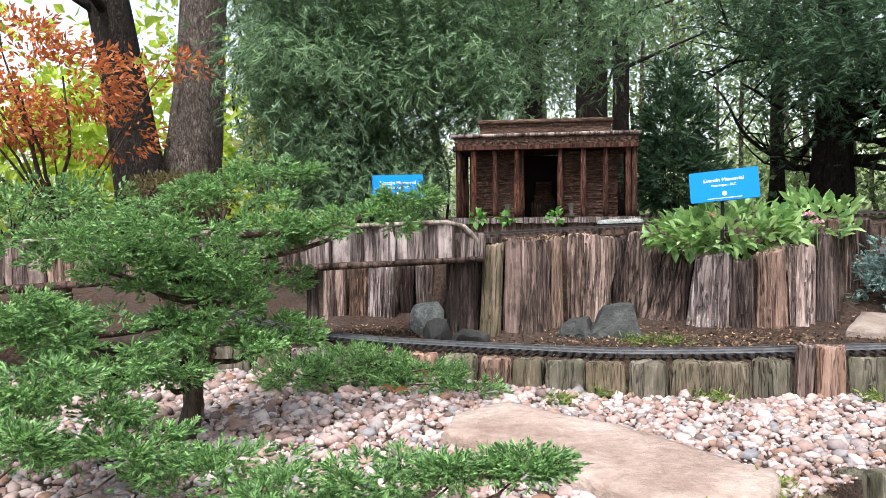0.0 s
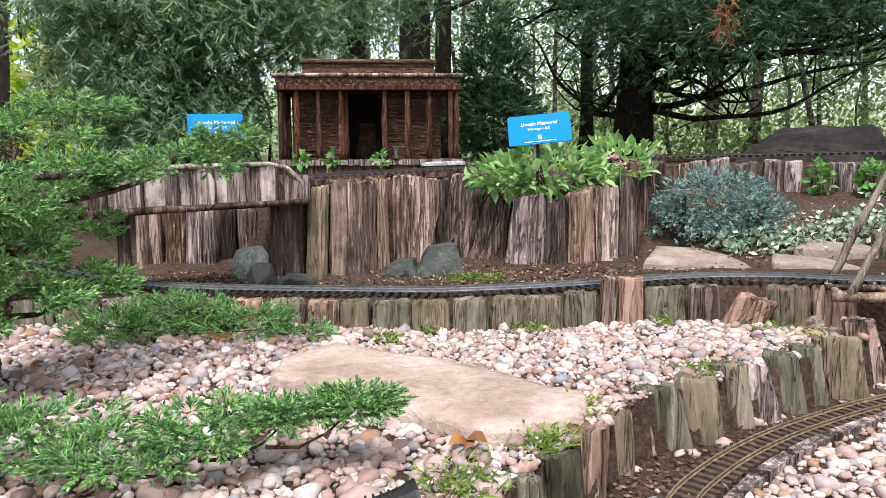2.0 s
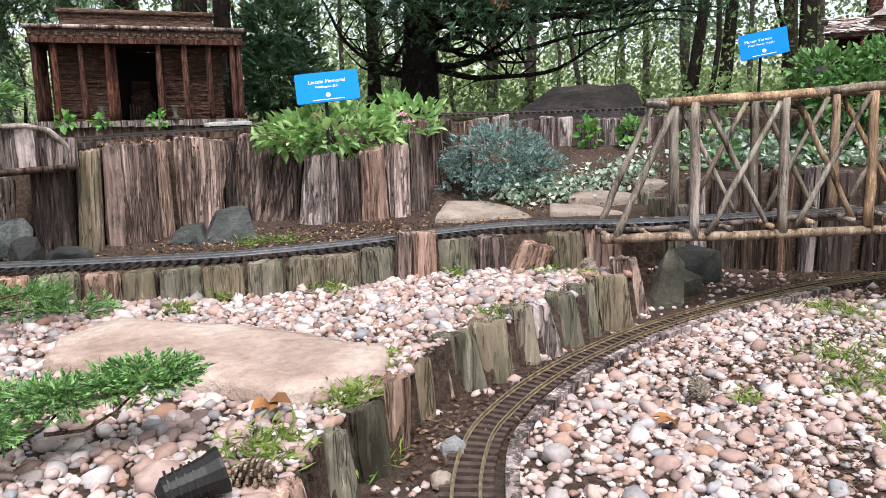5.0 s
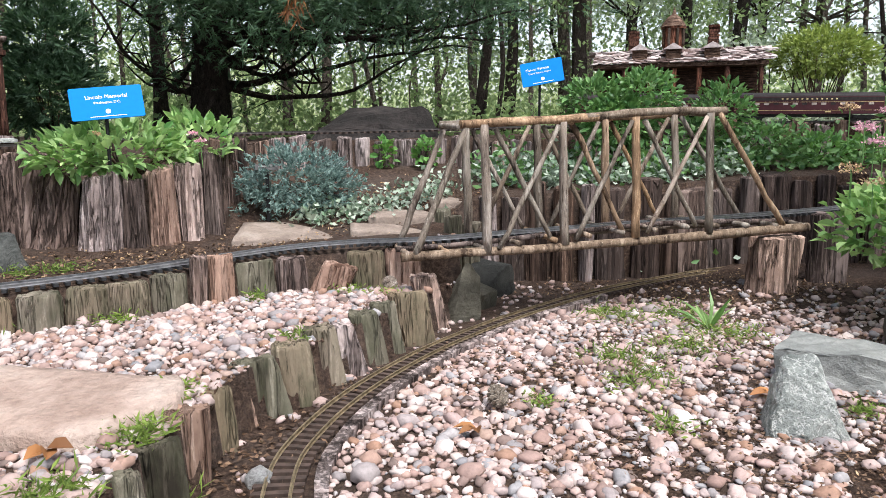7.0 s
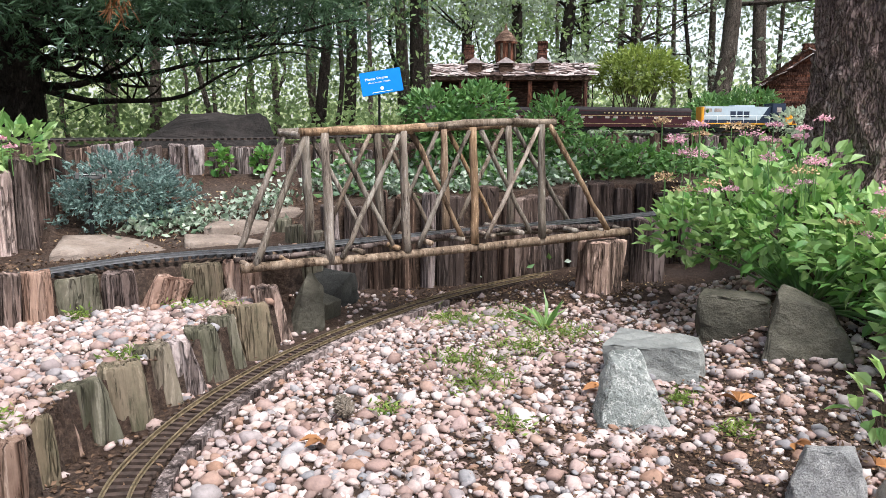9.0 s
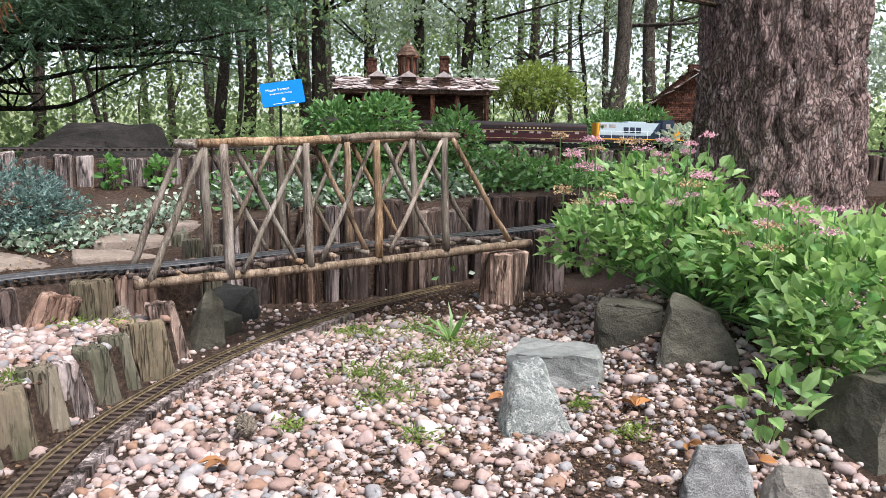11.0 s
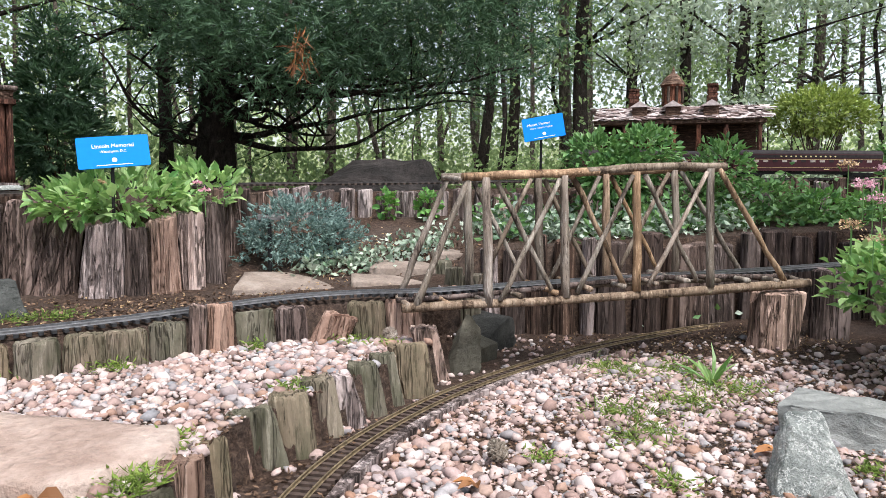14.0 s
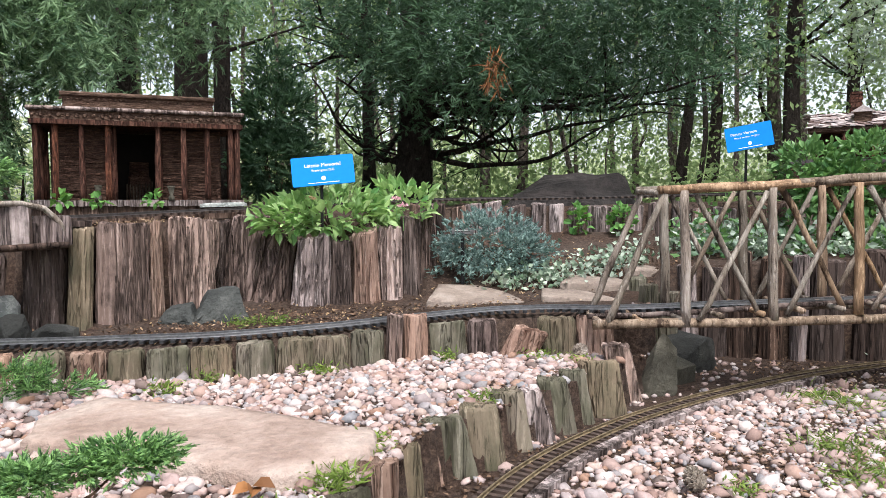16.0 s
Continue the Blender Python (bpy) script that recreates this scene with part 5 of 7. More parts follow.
def locomotive(m):
    root = thing("model_locomotive", "pale grey, navy and yellow model diesel locomotive", "model train", "model train")
    root.matrix_basis = m
    part("frame", Mesh().box((0, 0, 0.042), (0.62, 0.1, 0.016), bevel=0.004).make("frame", BLACK_METAL), root)
    part("sill_stripe", Mesh().box((0, 0, 0.053), (0.615, 0.101, 0.006)).make("sill_stripe", YELLOW_PAINT), root)
    part("long_hood", Mesh().box((-0.06, 0, 0.105), (0.43, 0.072, 0.096), bevel=0.006).make("long_hood", PALE_PAINT), root)
    part("hood_skirt", Mesh().box((-0.06, 0, 0.066), (0.432, 0.0745, 0.02), bevel=0.006).make("hood_skirt", NAVY_PAINT), root)
    part("hood_end", Mesh().box((-0.282, 0, 0.102), (0.02, 0.073, 0.092), bevel=0.006).make("hood_end", YELLOW_PAINT), root)
    part("dynamic_brake", Mesh().box((-0.02, 0, 0.155), (0.14, 0.06, 0.012), bevel=0.008).make("dynamic_brake", PALE_PAINT), root)
    part("cab", Mesh().box((0.19, 0, 0.11), (0.09, 0.094, 0.108), bevel=0.005).box((0.19, 0, 0.168), (0.098, 0.09, 0.01), bevel=0.01).make("cab", NAVY_PAINT), root)
    part("nose", Mesh().box((0.265, 0, 0.082), (0.06, 0.07, 0.054), bevel=0.012).make("nose", YELLOW_PAINT), root)
    for s in (-1, 1):
        wedge = Mesh().add([(0.155, s * 0.0368, 0.058), (0.155, s * 0.0368, 0.152), (0.13, s * 0.0368, 0.152), (0.06, s * 0.0368, 0.058)], [(0, 1, 2, 3) if s < 0 else (3, 2, 1, 0)])
        part("slanted_panel", wedge.make("slanted_panel", NAVY_PAINT), root)
        for x in (-0.055, -0.012, 0.03):
            part("badge_block", Mesh().box((x - 0.04, s * 0.0372, 0.108), (0.034, 0.001, 0.034), bevel=0.0).make("badge_block", NAVY_PAINT), root)
        part("cab_window", Mesh().box((0.19, s * 0.0475, 0.135), (0.03, 0.001, 0.028)).make("cab_window", WINDOW_LIT), root)
        part("number_bar", Mesh().box((0.19, s * 0.0476, 0.098), (0.04, 0.001, 0.012)).make("number_bar", GOLD_INK), root)
        part("fuel_tank", Mesh().box((0, s * 0.025, 0.026), (0.16, 0.04, 0.022), bevel=0.004).make("fuel_tank", BLACK_METAL), root)
        for x in (-0.25, -0.19):
            part("grille", Mesh().box((x, s * 0.0368, 0.13), (0.045, 0.001, 0.02)).make("grille", WINDOW_LIT), root)
        part("handrail", Mesh().tube([(-0.28, s * 0.047, 0.1), (0.13, s * 0.047, 0.1)], 0.0012, 6).make("handrail", WHITE_INK), root)
        for x in np.linspace(-0.28, 0.13, 6):
            part("stanchion", Mesh().tube([(x, s * 0.047, 0.056), (x, s * 0.047, 0.1)], 0.0012, 5).make("stanchion", WHITE_INK), root)
    bogie(root, -0.19, 2)
    bogie(root, 0.19, 2)


locomotive(rail_pose(78.2, 0.0))
coach(rail_pose(78.2, -0.76))
coach(rail_pose(78.2, -1.6))

for i, (a, d, w, h) in enumerate(((45.2, 2.72, 0.07, 0.3), (46.6, 2.76, 0.08, 0.29), (44.2, 2.95, 0.09, 0.34))):
    ob = thing("log_stub", "short sawn log stub beside the bridge end", "log", "log stubs")
    part("log", log_mesh("log", w, w * 0.9, h - 0.02 * i, WOOD_MOSS, 0.006, 0.03, (0, 0), a, 2.0), ob, m=pose(*P(a, d, 0.0), 0, 0, i * 40))
slab("slate_tile", "thin grey slate lying on the mulch before the temple", [(0.6, 2.93), (0.63, 2.99), (0.8, 2.97), (0.78, 2.91)], 0.585, 0.012, STONE_GREY, 19, category="slate", group="")


# ---- leaves, sprays and plants ----
def unit(v):
    return v / np.maximum(np.linalg.norm(v, axis=-1, keepdims=True), 1e-9)


def leaves(name, at, way, length, width, mat, fold=0.25, shape=4):
    """Many leaves in one mesh: at and way are rows of places and directions; each leaf is a folded pointed blade."""
    at, way = np.asarray(at, float), unit(np.asarray(way, float))
    n = len(at)
    side = unit(np.cross(way, rng.normal(size=(n, 3)) * (0.45 if shape == 6 else 1.0) + np.array([0, 0, 1.0 if shape == 6 else 0.0])))
    up = np.cross(side, way)
    length = np.broadcast_to(length, n)[:, None] * rng.uniform(0.7, 1.3, (n, 1))
    width = np.broadcast_to(width, n)[:, None] * rng.uniform(0.8, 1.2, (n, 1))
    if shape == 4:
        v = np.stack([at, at + way * length * 0.45 + side * width / 2 + up * width * fold, at + way * length, at + way * length * 0.45 - side * width / 2 + up * width * fold], 1)
        f = np.array([[0, 1, 2], [0, 2, 3]])
    else:
        tip = at + way * length - up * length * 0.12
        v = np.stack([at, at + way * length * 0.28 + side * width * 0.42 + up * width * fold, at + way * length * 0.62 + side * width * 0.46 + up * width * fold * 0.8, tip,
                      at + way * length * 0.62 - side * width * 0.46 + up * width * fold * 0.8, at + way * length * 0.28 - side * width * 0.42 + up * width * fold, at + way * length * 0.5], 1)
        f = np.array([[0, 1, 6], [1, 2, 6], [2, 3, 6], [3, 4, 6], [4, 5, 6], [5, 0, 6]])
    k = v.shape[1]
    faces = (np.arange(n)[:, None, None] * k + f[None]).reshape(-1, 3)
    return quick_mesh(name, v.reshape(-1, 3), faces, mat)


def spray_blades(at, way, length, pairs=4, spread=0.9, droop=0.0):
    """Places and directions of the leaflets of flat fan-like sprays."""
    at, way = np.asarray(at, float), unit(np.asarray(way, float))
    n = len(at)
    length = np.broadcast_to(length, n)[:, None] * rng.uniform(0.7, 1.3, (n, 1))
    side = unit(np.cross(way, rng.normal(size=(n, 3)) * 0.5 + np.array([0, 0, 1.0])))
    o, d, l = [at], [way], [length]
    for i in range(pairs):
        u = 0.12 + 0.75 * i / pairs
        for s in (-1, 1):
            o.append(at + way * length * u - np.array([0, 0, 1]) * droop * length * u * u)
            d.append(unit(way + s * side * spread + rng.normal(size=(n, 3)) * 0.12))
            l.append(length * (0.62 - 0.35 * u))
    return np.concatenate(o), np.concatenate(d), np.concatenate(l)[:, 0]


def in_blob(n, c, r, shell=0.5):
    """n places in an ellipsoid, thicker towards its skin, and their outward directions."""
    d = unit(rng.normal(size=(n, 3)))
    k = rng.uniform(shell, 1.0, (n, 1)) ** 0.6
    return np.array(c) + d * k * np.array(r), d


NEEDLE = leaf_mat("fresh_cypress_green", (0.018, 0.07, 0.03), (0.31, 0.54, 0.2), (0.3, 0.55, 0.12), 0.55, 0.25, 26)
CEDAR = leaf_mat("dark_cedar_green", (0.022, 0.068, 0.038), (0.27, 0.41, 0.23), (0.2, 0.38, 0.12), 0.55, 0.3, 4.5)
CEDAR_BLUE = leaf_mat("deep_cedar_green", (0.02, 0.052, 0.032), (0.1, 0.185, 0.105), (0.12, 0.25, 0.09), 0.6, 0.3)
SPIREA = leaf_mat("spirea_green", (0.08, 0.23, 0.06), (0.49, 0.68, 0.31), (0.5, 0.76, 0.22), 0.42, 0.36, 9)
# plain mid green elsewhere; inside the big spirea it stands for shade
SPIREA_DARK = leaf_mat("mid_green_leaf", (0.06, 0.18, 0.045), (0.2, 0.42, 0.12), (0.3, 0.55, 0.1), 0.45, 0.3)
JUNIPER = leaf_mat("blue_juniper", (0.07, 0.14, 0.13), (0.34, 0.48, 0.45), (0.2, 0.35, 0.3), 0.6, 0.15)
LAMIUM = leaf_mat("silver_variegated_leaf", (0.12, 0.22, 0.13), (0.6, 0.68, 0.6), (0.4, 0.5, 0.35), 0.5, 0.2)
BOX = leaf_mat("boxwood_green", (0.05, 0.15, 0.05), (0.22, 0.4, 0.15), (0.25, 0.45, 0.1), 0.4, 0.25)
WOODS = leaf_mat("woodland_leaf", (0.08, 0.15, 0.06), (0.33, 0.44, 0.2), (0.5, 0.68, 0.3), 0.5, 0.5)
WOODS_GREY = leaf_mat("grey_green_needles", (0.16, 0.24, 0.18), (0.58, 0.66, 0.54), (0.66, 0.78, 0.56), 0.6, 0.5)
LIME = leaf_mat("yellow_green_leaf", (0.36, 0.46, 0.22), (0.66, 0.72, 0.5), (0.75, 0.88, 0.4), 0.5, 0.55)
MAPLE = leaf_mat("orange_maple_leaf", (0.28, 0.06, 0.03), (0.66, 0.27, 0.1), (0.8, 0.25, 0.06), 0.5, 0.4)
YELLOW = leaf_mat("pale_yellow_leaf", (0.45, 0.52, 0.16), (0.8, 0.82, 0.4), (0.8, 0.85, 0.35), 0.5, 0.35)
GRASS = leaf_mat("moss_grass", (0.08, 0.14, 0.025), (0.26, 0.36, 0.08), (0.3, 0.45, 0.1), 0.6, 0.3)
PINK = leaf_mat("pink_petal", (0.62, 0.28, 0.42), (0.88, 0.6, 0.7), (0.8, 0.4, 0.5), 0.5, 0.3)
FADED = leaf_mat("faded_flower", (0.4, 0.27, 0.14), (0.62, 0.45, 0.3), (0.5, 0.35, 0.2), 0.7, 0.1)
LITTER = leaf_mat("brown_leaf_litter", (0.035, 0.02, 0.014), (0.24, 0.15, 0.1), (0.2, 0.12, 0.06), 0.8, 0.05, 30)
DEAD = leaf_mat("dry_leaf", (0.12, 0.05, 0.025), (0.42, 0.19, 0.07), (0.4, 0.2, 0.06), 0.6, 0.1)


def dwarf_cypress():
    """The cloud-shaped dwarf cypress in the foreground: a crooked trunk with limbs to pads of short fans."""
    root = thing("dwarf_cypress", "cloud-pruned dwarf cypress with bright green fans on pebbles", "shrub")
    foot, top = P(-19.7, 1.76, 0.1), P(-17.5, 1.78, 0.60)
    spine = [foot, foot + Vector((0.03, 0.0, 0.1)), foot + Vector((0.015, 0.02, 0.2)), P(-18.6, 1.75, 0.38), P(-17.2, 1.75, 0.48), top]
    spine = curve_points(spine, 0.05)
    part("trunk", Mesh().tube(spine, [0.025 - 0.016 * i / len(spine) for i in range(len(spine))], 10, 0.35).make("trunk", TWIG, True), root, "knobbly grey-brown trunk")
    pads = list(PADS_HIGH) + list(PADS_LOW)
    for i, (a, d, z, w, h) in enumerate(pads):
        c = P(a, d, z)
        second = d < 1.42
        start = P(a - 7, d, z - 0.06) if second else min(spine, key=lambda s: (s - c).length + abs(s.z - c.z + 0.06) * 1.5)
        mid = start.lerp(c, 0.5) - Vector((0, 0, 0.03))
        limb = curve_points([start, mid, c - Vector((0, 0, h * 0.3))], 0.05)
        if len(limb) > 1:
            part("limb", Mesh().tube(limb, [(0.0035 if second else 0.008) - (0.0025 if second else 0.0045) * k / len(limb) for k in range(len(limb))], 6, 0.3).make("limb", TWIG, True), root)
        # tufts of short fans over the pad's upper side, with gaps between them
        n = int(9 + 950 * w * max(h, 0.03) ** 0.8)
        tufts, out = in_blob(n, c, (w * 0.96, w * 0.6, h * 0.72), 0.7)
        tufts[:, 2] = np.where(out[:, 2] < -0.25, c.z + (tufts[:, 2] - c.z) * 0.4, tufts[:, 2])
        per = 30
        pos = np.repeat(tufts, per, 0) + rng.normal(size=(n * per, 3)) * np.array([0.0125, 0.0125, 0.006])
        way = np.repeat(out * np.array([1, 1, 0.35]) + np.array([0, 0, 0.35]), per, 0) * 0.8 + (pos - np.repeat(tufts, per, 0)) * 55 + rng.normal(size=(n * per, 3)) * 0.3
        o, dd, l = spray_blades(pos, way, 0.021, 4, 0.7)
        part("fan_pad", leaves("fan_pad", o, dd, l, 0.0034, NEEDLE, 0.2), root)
    return root


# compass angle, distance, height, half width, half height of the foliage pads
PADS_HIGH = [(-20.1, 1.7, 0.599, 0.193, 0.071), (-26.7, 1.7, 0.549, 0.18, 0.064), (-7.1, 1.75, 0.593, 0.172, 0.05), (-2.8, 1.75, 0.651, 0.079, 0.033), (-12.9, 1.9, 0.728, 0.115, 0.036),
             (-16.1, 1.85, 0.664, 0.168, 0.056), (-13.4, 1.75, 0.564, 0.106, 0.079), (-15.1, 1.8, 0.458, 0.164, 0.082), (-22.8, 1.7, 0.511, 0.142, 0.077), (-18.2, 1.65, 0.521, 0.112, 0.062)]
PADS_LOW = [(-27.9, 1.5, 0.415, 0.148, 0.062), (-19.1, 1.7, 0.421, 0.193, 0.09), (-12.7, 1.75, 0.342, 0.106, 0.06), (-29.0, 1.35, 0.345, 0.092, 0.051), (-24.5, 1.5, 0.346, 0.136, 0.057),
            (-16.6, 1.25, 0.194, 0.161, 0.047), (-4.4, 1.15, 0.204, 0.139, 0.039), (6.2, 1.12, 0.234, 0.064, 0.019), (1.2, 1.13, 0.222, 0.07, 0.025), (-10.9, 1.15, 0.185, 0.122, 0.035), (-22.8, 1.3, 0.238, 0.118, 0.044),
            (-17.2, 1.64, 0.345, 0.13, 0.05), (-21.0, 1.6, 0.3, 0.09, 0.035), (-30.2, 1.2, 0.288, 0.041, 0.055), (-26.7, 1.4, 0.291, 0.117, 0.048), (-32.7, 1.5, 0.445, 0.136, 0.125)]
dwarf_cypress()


def shrub(name, label, blobs, mat, leaf, count, stems=12, category="shrub", shape=4, lift=0.25, foot=None, stem_mat=TWIG, spray=0, group="", lumpy=0.0, shell=0.35):
    """A shrub: stems from its foot, and leaves (or sprays of leaflets) filling its lumps."""
    root = thing(name, label, category, group)
    c0 = Vector(blobs[0][0])
    base = Vector(foot) if foot is not None else Vector((c0.x, c0.y, c0.z - blobs[0][1][2]))
    r = random.Random(len(label))
    for i in range(stems):
        c, rad = blobs[i % len(blobs)]
        end = Vector(c) + Vector((r.uniform(-0.7, 0.7) * rad[0], r.uniform(-0.7, 0.7) * rad[1], r.uniform(-0.2, 0.7) * rad[2]))
        mid = base.lerp(end, 0.5) + Vector((r.uniform(-0.1, 0.1) * rad[0], r.uniform(-0.1, 0.1) * rad[1], 0.1 * rad[2]))
        size = max(rad) * 0.022
        line = [p + noise.noise_vector(p * 3) * size * 3 for p in curve_points([base, mid, end], max(0.02, max(rad) * 0.2))]
        line[0] = base + Vector((r.uniform(-1, 1), r.uniform(-1, 1), 0)) * size * 2
        part("stem", Mesh().tube(line, [size * (1 - 0.75 * q / len(line)) for q in range(len(line))], 5).make("stem", stem_mat, True), root)
    for c, rad in blobs:
        vol = rad[0] * rad[1] * rad[2]
        tot = sum(b[1][0] * b[1][1] * b[1][2] for b in blobs)
        n = max(20, int(count * vol / tot))
        pos, out = in_blob(n, c, rad, shell)
        if lumpy:
            keep = np.array([noise.noise(Vector(p) * lumpy) for p in pos]) > -0.1
            pos, out = pos[keep], out[keep]
        way = out + np.array([0, 0, lift]) + rng.normal(size=out.shape) * 0.5
        if spray:
            o, d, l = spray_blades(pos, way, leaf[0], spray, 0.8)
            me = leaves("foliage", o, d, l, leaf[1], mat, 0.2)
        else:
            me = leaves("foliage", pos, way, leaf[0], leaf[1], mat, 0.22, shape)
        part("foliage", me, root)
    return root


def flower_heads(name, label, places, mat, size=0.022):
    root = thing(name, label, "flower", "spirea flower heads", at=places)
    n = 70
    d = unit(rng.normal(size=(n, 3)))
    d[:, 2] = np.abs(d[:, 2]) * 0.5
    part("petals", leaves("petals", d * size * rng.uniform(0.3, 1.0, (n, 1)), d + rng.normal(size=(n, 3)) * 0.5, 0.007, 0.006, mat, 0.1), root)
    part("stalk", Mesh().tube([(0, 0, 0), (0.004, 0, -0.09)], 0.0014, 5).make("stalk", BOX), root)


shrub("creeping_juniper", "low creeping juniper at the edge of the pebbles", [(tuple(P(-6.5, 2.2, 0.165)), (0.18, 0.1, 0.06)), (tuple(P(-1.5, 2.1, 0.15)), (0.15, 0.09, 0.05)), (tuple(P(2, 2.02, 0.14)), (0.09, 0.06, 0.03)), (tuple(P(-11, 2.15, 0.16)), (0.12, 0.1, 0.05))],
      NEEDLE, (0.032, 0.0042), 2600, 10, spray=3, lumpy=18)
shrub("spirea", "bright green spirea growing out of the stump", [(tuple(P(21.5, 2.86, 0.545)), (0.27, 0.16, 0.085)), (tuple(P(26.5, 3.02, 0.58)), (0.15, 0.14, 0.09)), (tuple(P(18, 2.82, 0.53)), (0.13, 0.13, 0.07))],
      SPIREA, (0.05, 0.026), 760, 18, shape=6, lift=0.5, foot=tuple(P(22, 2.95, 0.44)))
for a, z in ((19.7, 0.6), (26.1, 0.6), (26.6, 0.575)):
    flower_heads("flower_head", "faded pink spirea flower head on a stalk", tuple(P(a, 2.72, z)), FADED if a < 26 else PINK, 0.02)
shrub("spirea", "big spreading spirea with fresh green leaves beneath the pine", [(tuple(P(80.5, 2.64, 0.37)), (0.33, 0.34, 0.14)), (tuple(P(75.8, 2.66, 0.3)), (0.2, 0.22, 0.12)), (tuple(P(88.5, 2.34, 0.32)), (0.31, 0.28, 0.15)), (tuple(P(95, 2.1, 0.28)), (0.35, 0.3, 0.19)), (tuple(P(80.3, 2.65, 0.5)), (0.17, 0.25, 0.11)),
      (tuple(P(92, 1.86, 0.2)), (0.2, 0.16, 0.12))],
      SPIREA, (0.044, 0.029), 3000, 70, shape=6, lift=0.45, foot=tuple(P(83, 2.5, 0.1)), stem_mat=BOX)
# inner leaves in a darker green, which paints the shade within the bush
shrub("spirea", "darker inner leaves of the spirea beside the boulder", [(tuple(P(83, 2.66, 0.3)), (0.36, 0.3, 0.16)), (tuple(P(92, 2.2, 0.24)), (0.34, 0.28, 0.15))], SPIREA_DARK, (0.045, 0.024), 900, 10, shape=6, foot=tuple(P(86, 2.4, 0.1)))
r0 = random.Random(77)
for i in range(44):
    a = r0.uniform(72.5, 92)
    low = a > 87
    d = r0.uniform(2.1, 2.45) if not low else r0.uniform(1.85, 2.1)
    flower_heads("flower_head", "pink spirea flower head on a thin stalk" if i % 3 else "brown faded spirea flower head", tuple(P(a, d, (r0.uniform(0.44, 0.67) if a < 84 else r0.uniform(0.34, 0.52)))), PINK if i % 3 else FADED, r0.uniform(0.022, 0.04))
shrub("blue_juniper", "spreading blue-grey juniper by the log wall", [(tuple(P(33.2, 3.02, 0.42)), (0.24, 0.17, 0.14)), (tuple(P(30.8, 3.0, 0.34)), (0.12, 0.12, 0.12)), (tuple(P(35.8, 3.02, 0.38)), (0.15, 0.13, 0.09))], JUNIPER, (0.027, 0.0055), 3400, 20, spray=3, lumpy=16, foot=tuple(P(33, 3.1, 0.25)))


def ground_leaves(name, label, spots, mat, leaf, count, rise=0.03, category="ground cover", shape=4, up=0.5):
    """Low plants: leaves close to the ground round the given spots (angle, distance, radius)."""
    root = thing(name, label, category, kind="stuff")
    pos = []
    for a, d, rad in spots:
        p = P(a, d, 0)
        q = rng.normal(size=(count, 2)) * rad * 0.5
        for x, y in q:
            pos.append((p.x + x, p.y + y, ground_at(p.x + x, p.y + y) + abs(rng.normal()) * rise))
    pos = np.array(pos)
    way = rng.normal(size=pos.shape) * np.array([1, 1, 0.6 * up]) + np.array([0, 0, up])
    part("foliage", leaves("foliage", pos, way, leaf[0], leaf[1], mat, 0.15, shape), root)


ground_leaves("lamium", "silver-leaved ground cover in the mulch", [(36.5, 2.95, 0.1), (38.5, 2.95, 0.09), (40.5, 3.05, 0.12), (42.5, 3.12, 0.12), (44, 3.2, 0.1), (34.5, 2.9, 0.08)], LAMIUM, (0.026, 0.02), 130, 0.035)
ground_leaves("lamium", "white-flowered ground cover behind the twig bridge", [(49, 3.4, 0.14), (51, 3.5, 0.16), (53, 3.3, 0.12), (54, 3.5, 0.16), (57, 3.35, 0.14), (60, 3.4, 0.14), (62, 3.5, 0.16), (48, 3.6, 0.12), (65, 3.6, 0.14)], LAMIUM, (0.032, 0.024), 170, 0.06)
ground_leaves("ivy", "green leaves under the bushes behind the bridge", [(50, 3.5, 0.2), (55, 3.5, 0.2), (60, 3.5, 0.2), (66, 3.75, 0.2), (70, 3.9, 0.22), (75, 4.1, 0.25), (80, 4.3, 0.25)], BOX, (0.04, 0.024), 330, 0.08)
for a, w in ((40.0, 0.05), (43.2, 0.07)):
    shrub("vine", "green climbing plant on the far log wall", [(tuple(P(a, 3.52, 0.5)), (w, 0.05, 0.075))], SPIREA_DARK, (0.035, 0.028), int(1100 * w), 6, shape=6, category="climber", group="climbers")
shrub("boxwood", "rounded green bush beside the upper track", [(tuple(P(55.9, 3.55, 0.73)), (0.17, 0.15, 0.12)), (tuple(P(59.4, 3.58, 0.75)), (0.15, 0.15, 0.13)), (tuple(P(57.6, 3.55, 0.64)), (0.22, 0.15, 0.13))], BOX, (0.036, 0.02), 2400, 20, shape=6, foot=tuple(P(57.6, 3.55, 0.4)), group="bushes")
shrub("boxwood", "loose green bush with upright shoots beside the upper track", [(tuple(P(64.6, 3.75, 0.67)), (0.15, 0.15, 0.16)), (tuple(P(67.5, 3.85, 0.55)), (0.15, 0.14, 0.09)), (tuple(P(63, 3.7, 0.55)), (0.12, 0.12, 0.14))], BOX, (0.034, 0.018), 1500, 16, shape=6, foot=tuple(P(65, 3.8, 0.42)), group="bushes")
shrub("boxwood", "low green bush by the log wall", [(tuple(P(71, 4.0, 0.5)), (0.2, 0.14, 0.08)), (tuple(P(74, 4.15, 0.5)), (0.16, 0.14, 0.08))], SPIREA_DARK, (0.034, 0.018), 700, 12, shape=6, group="bushes")
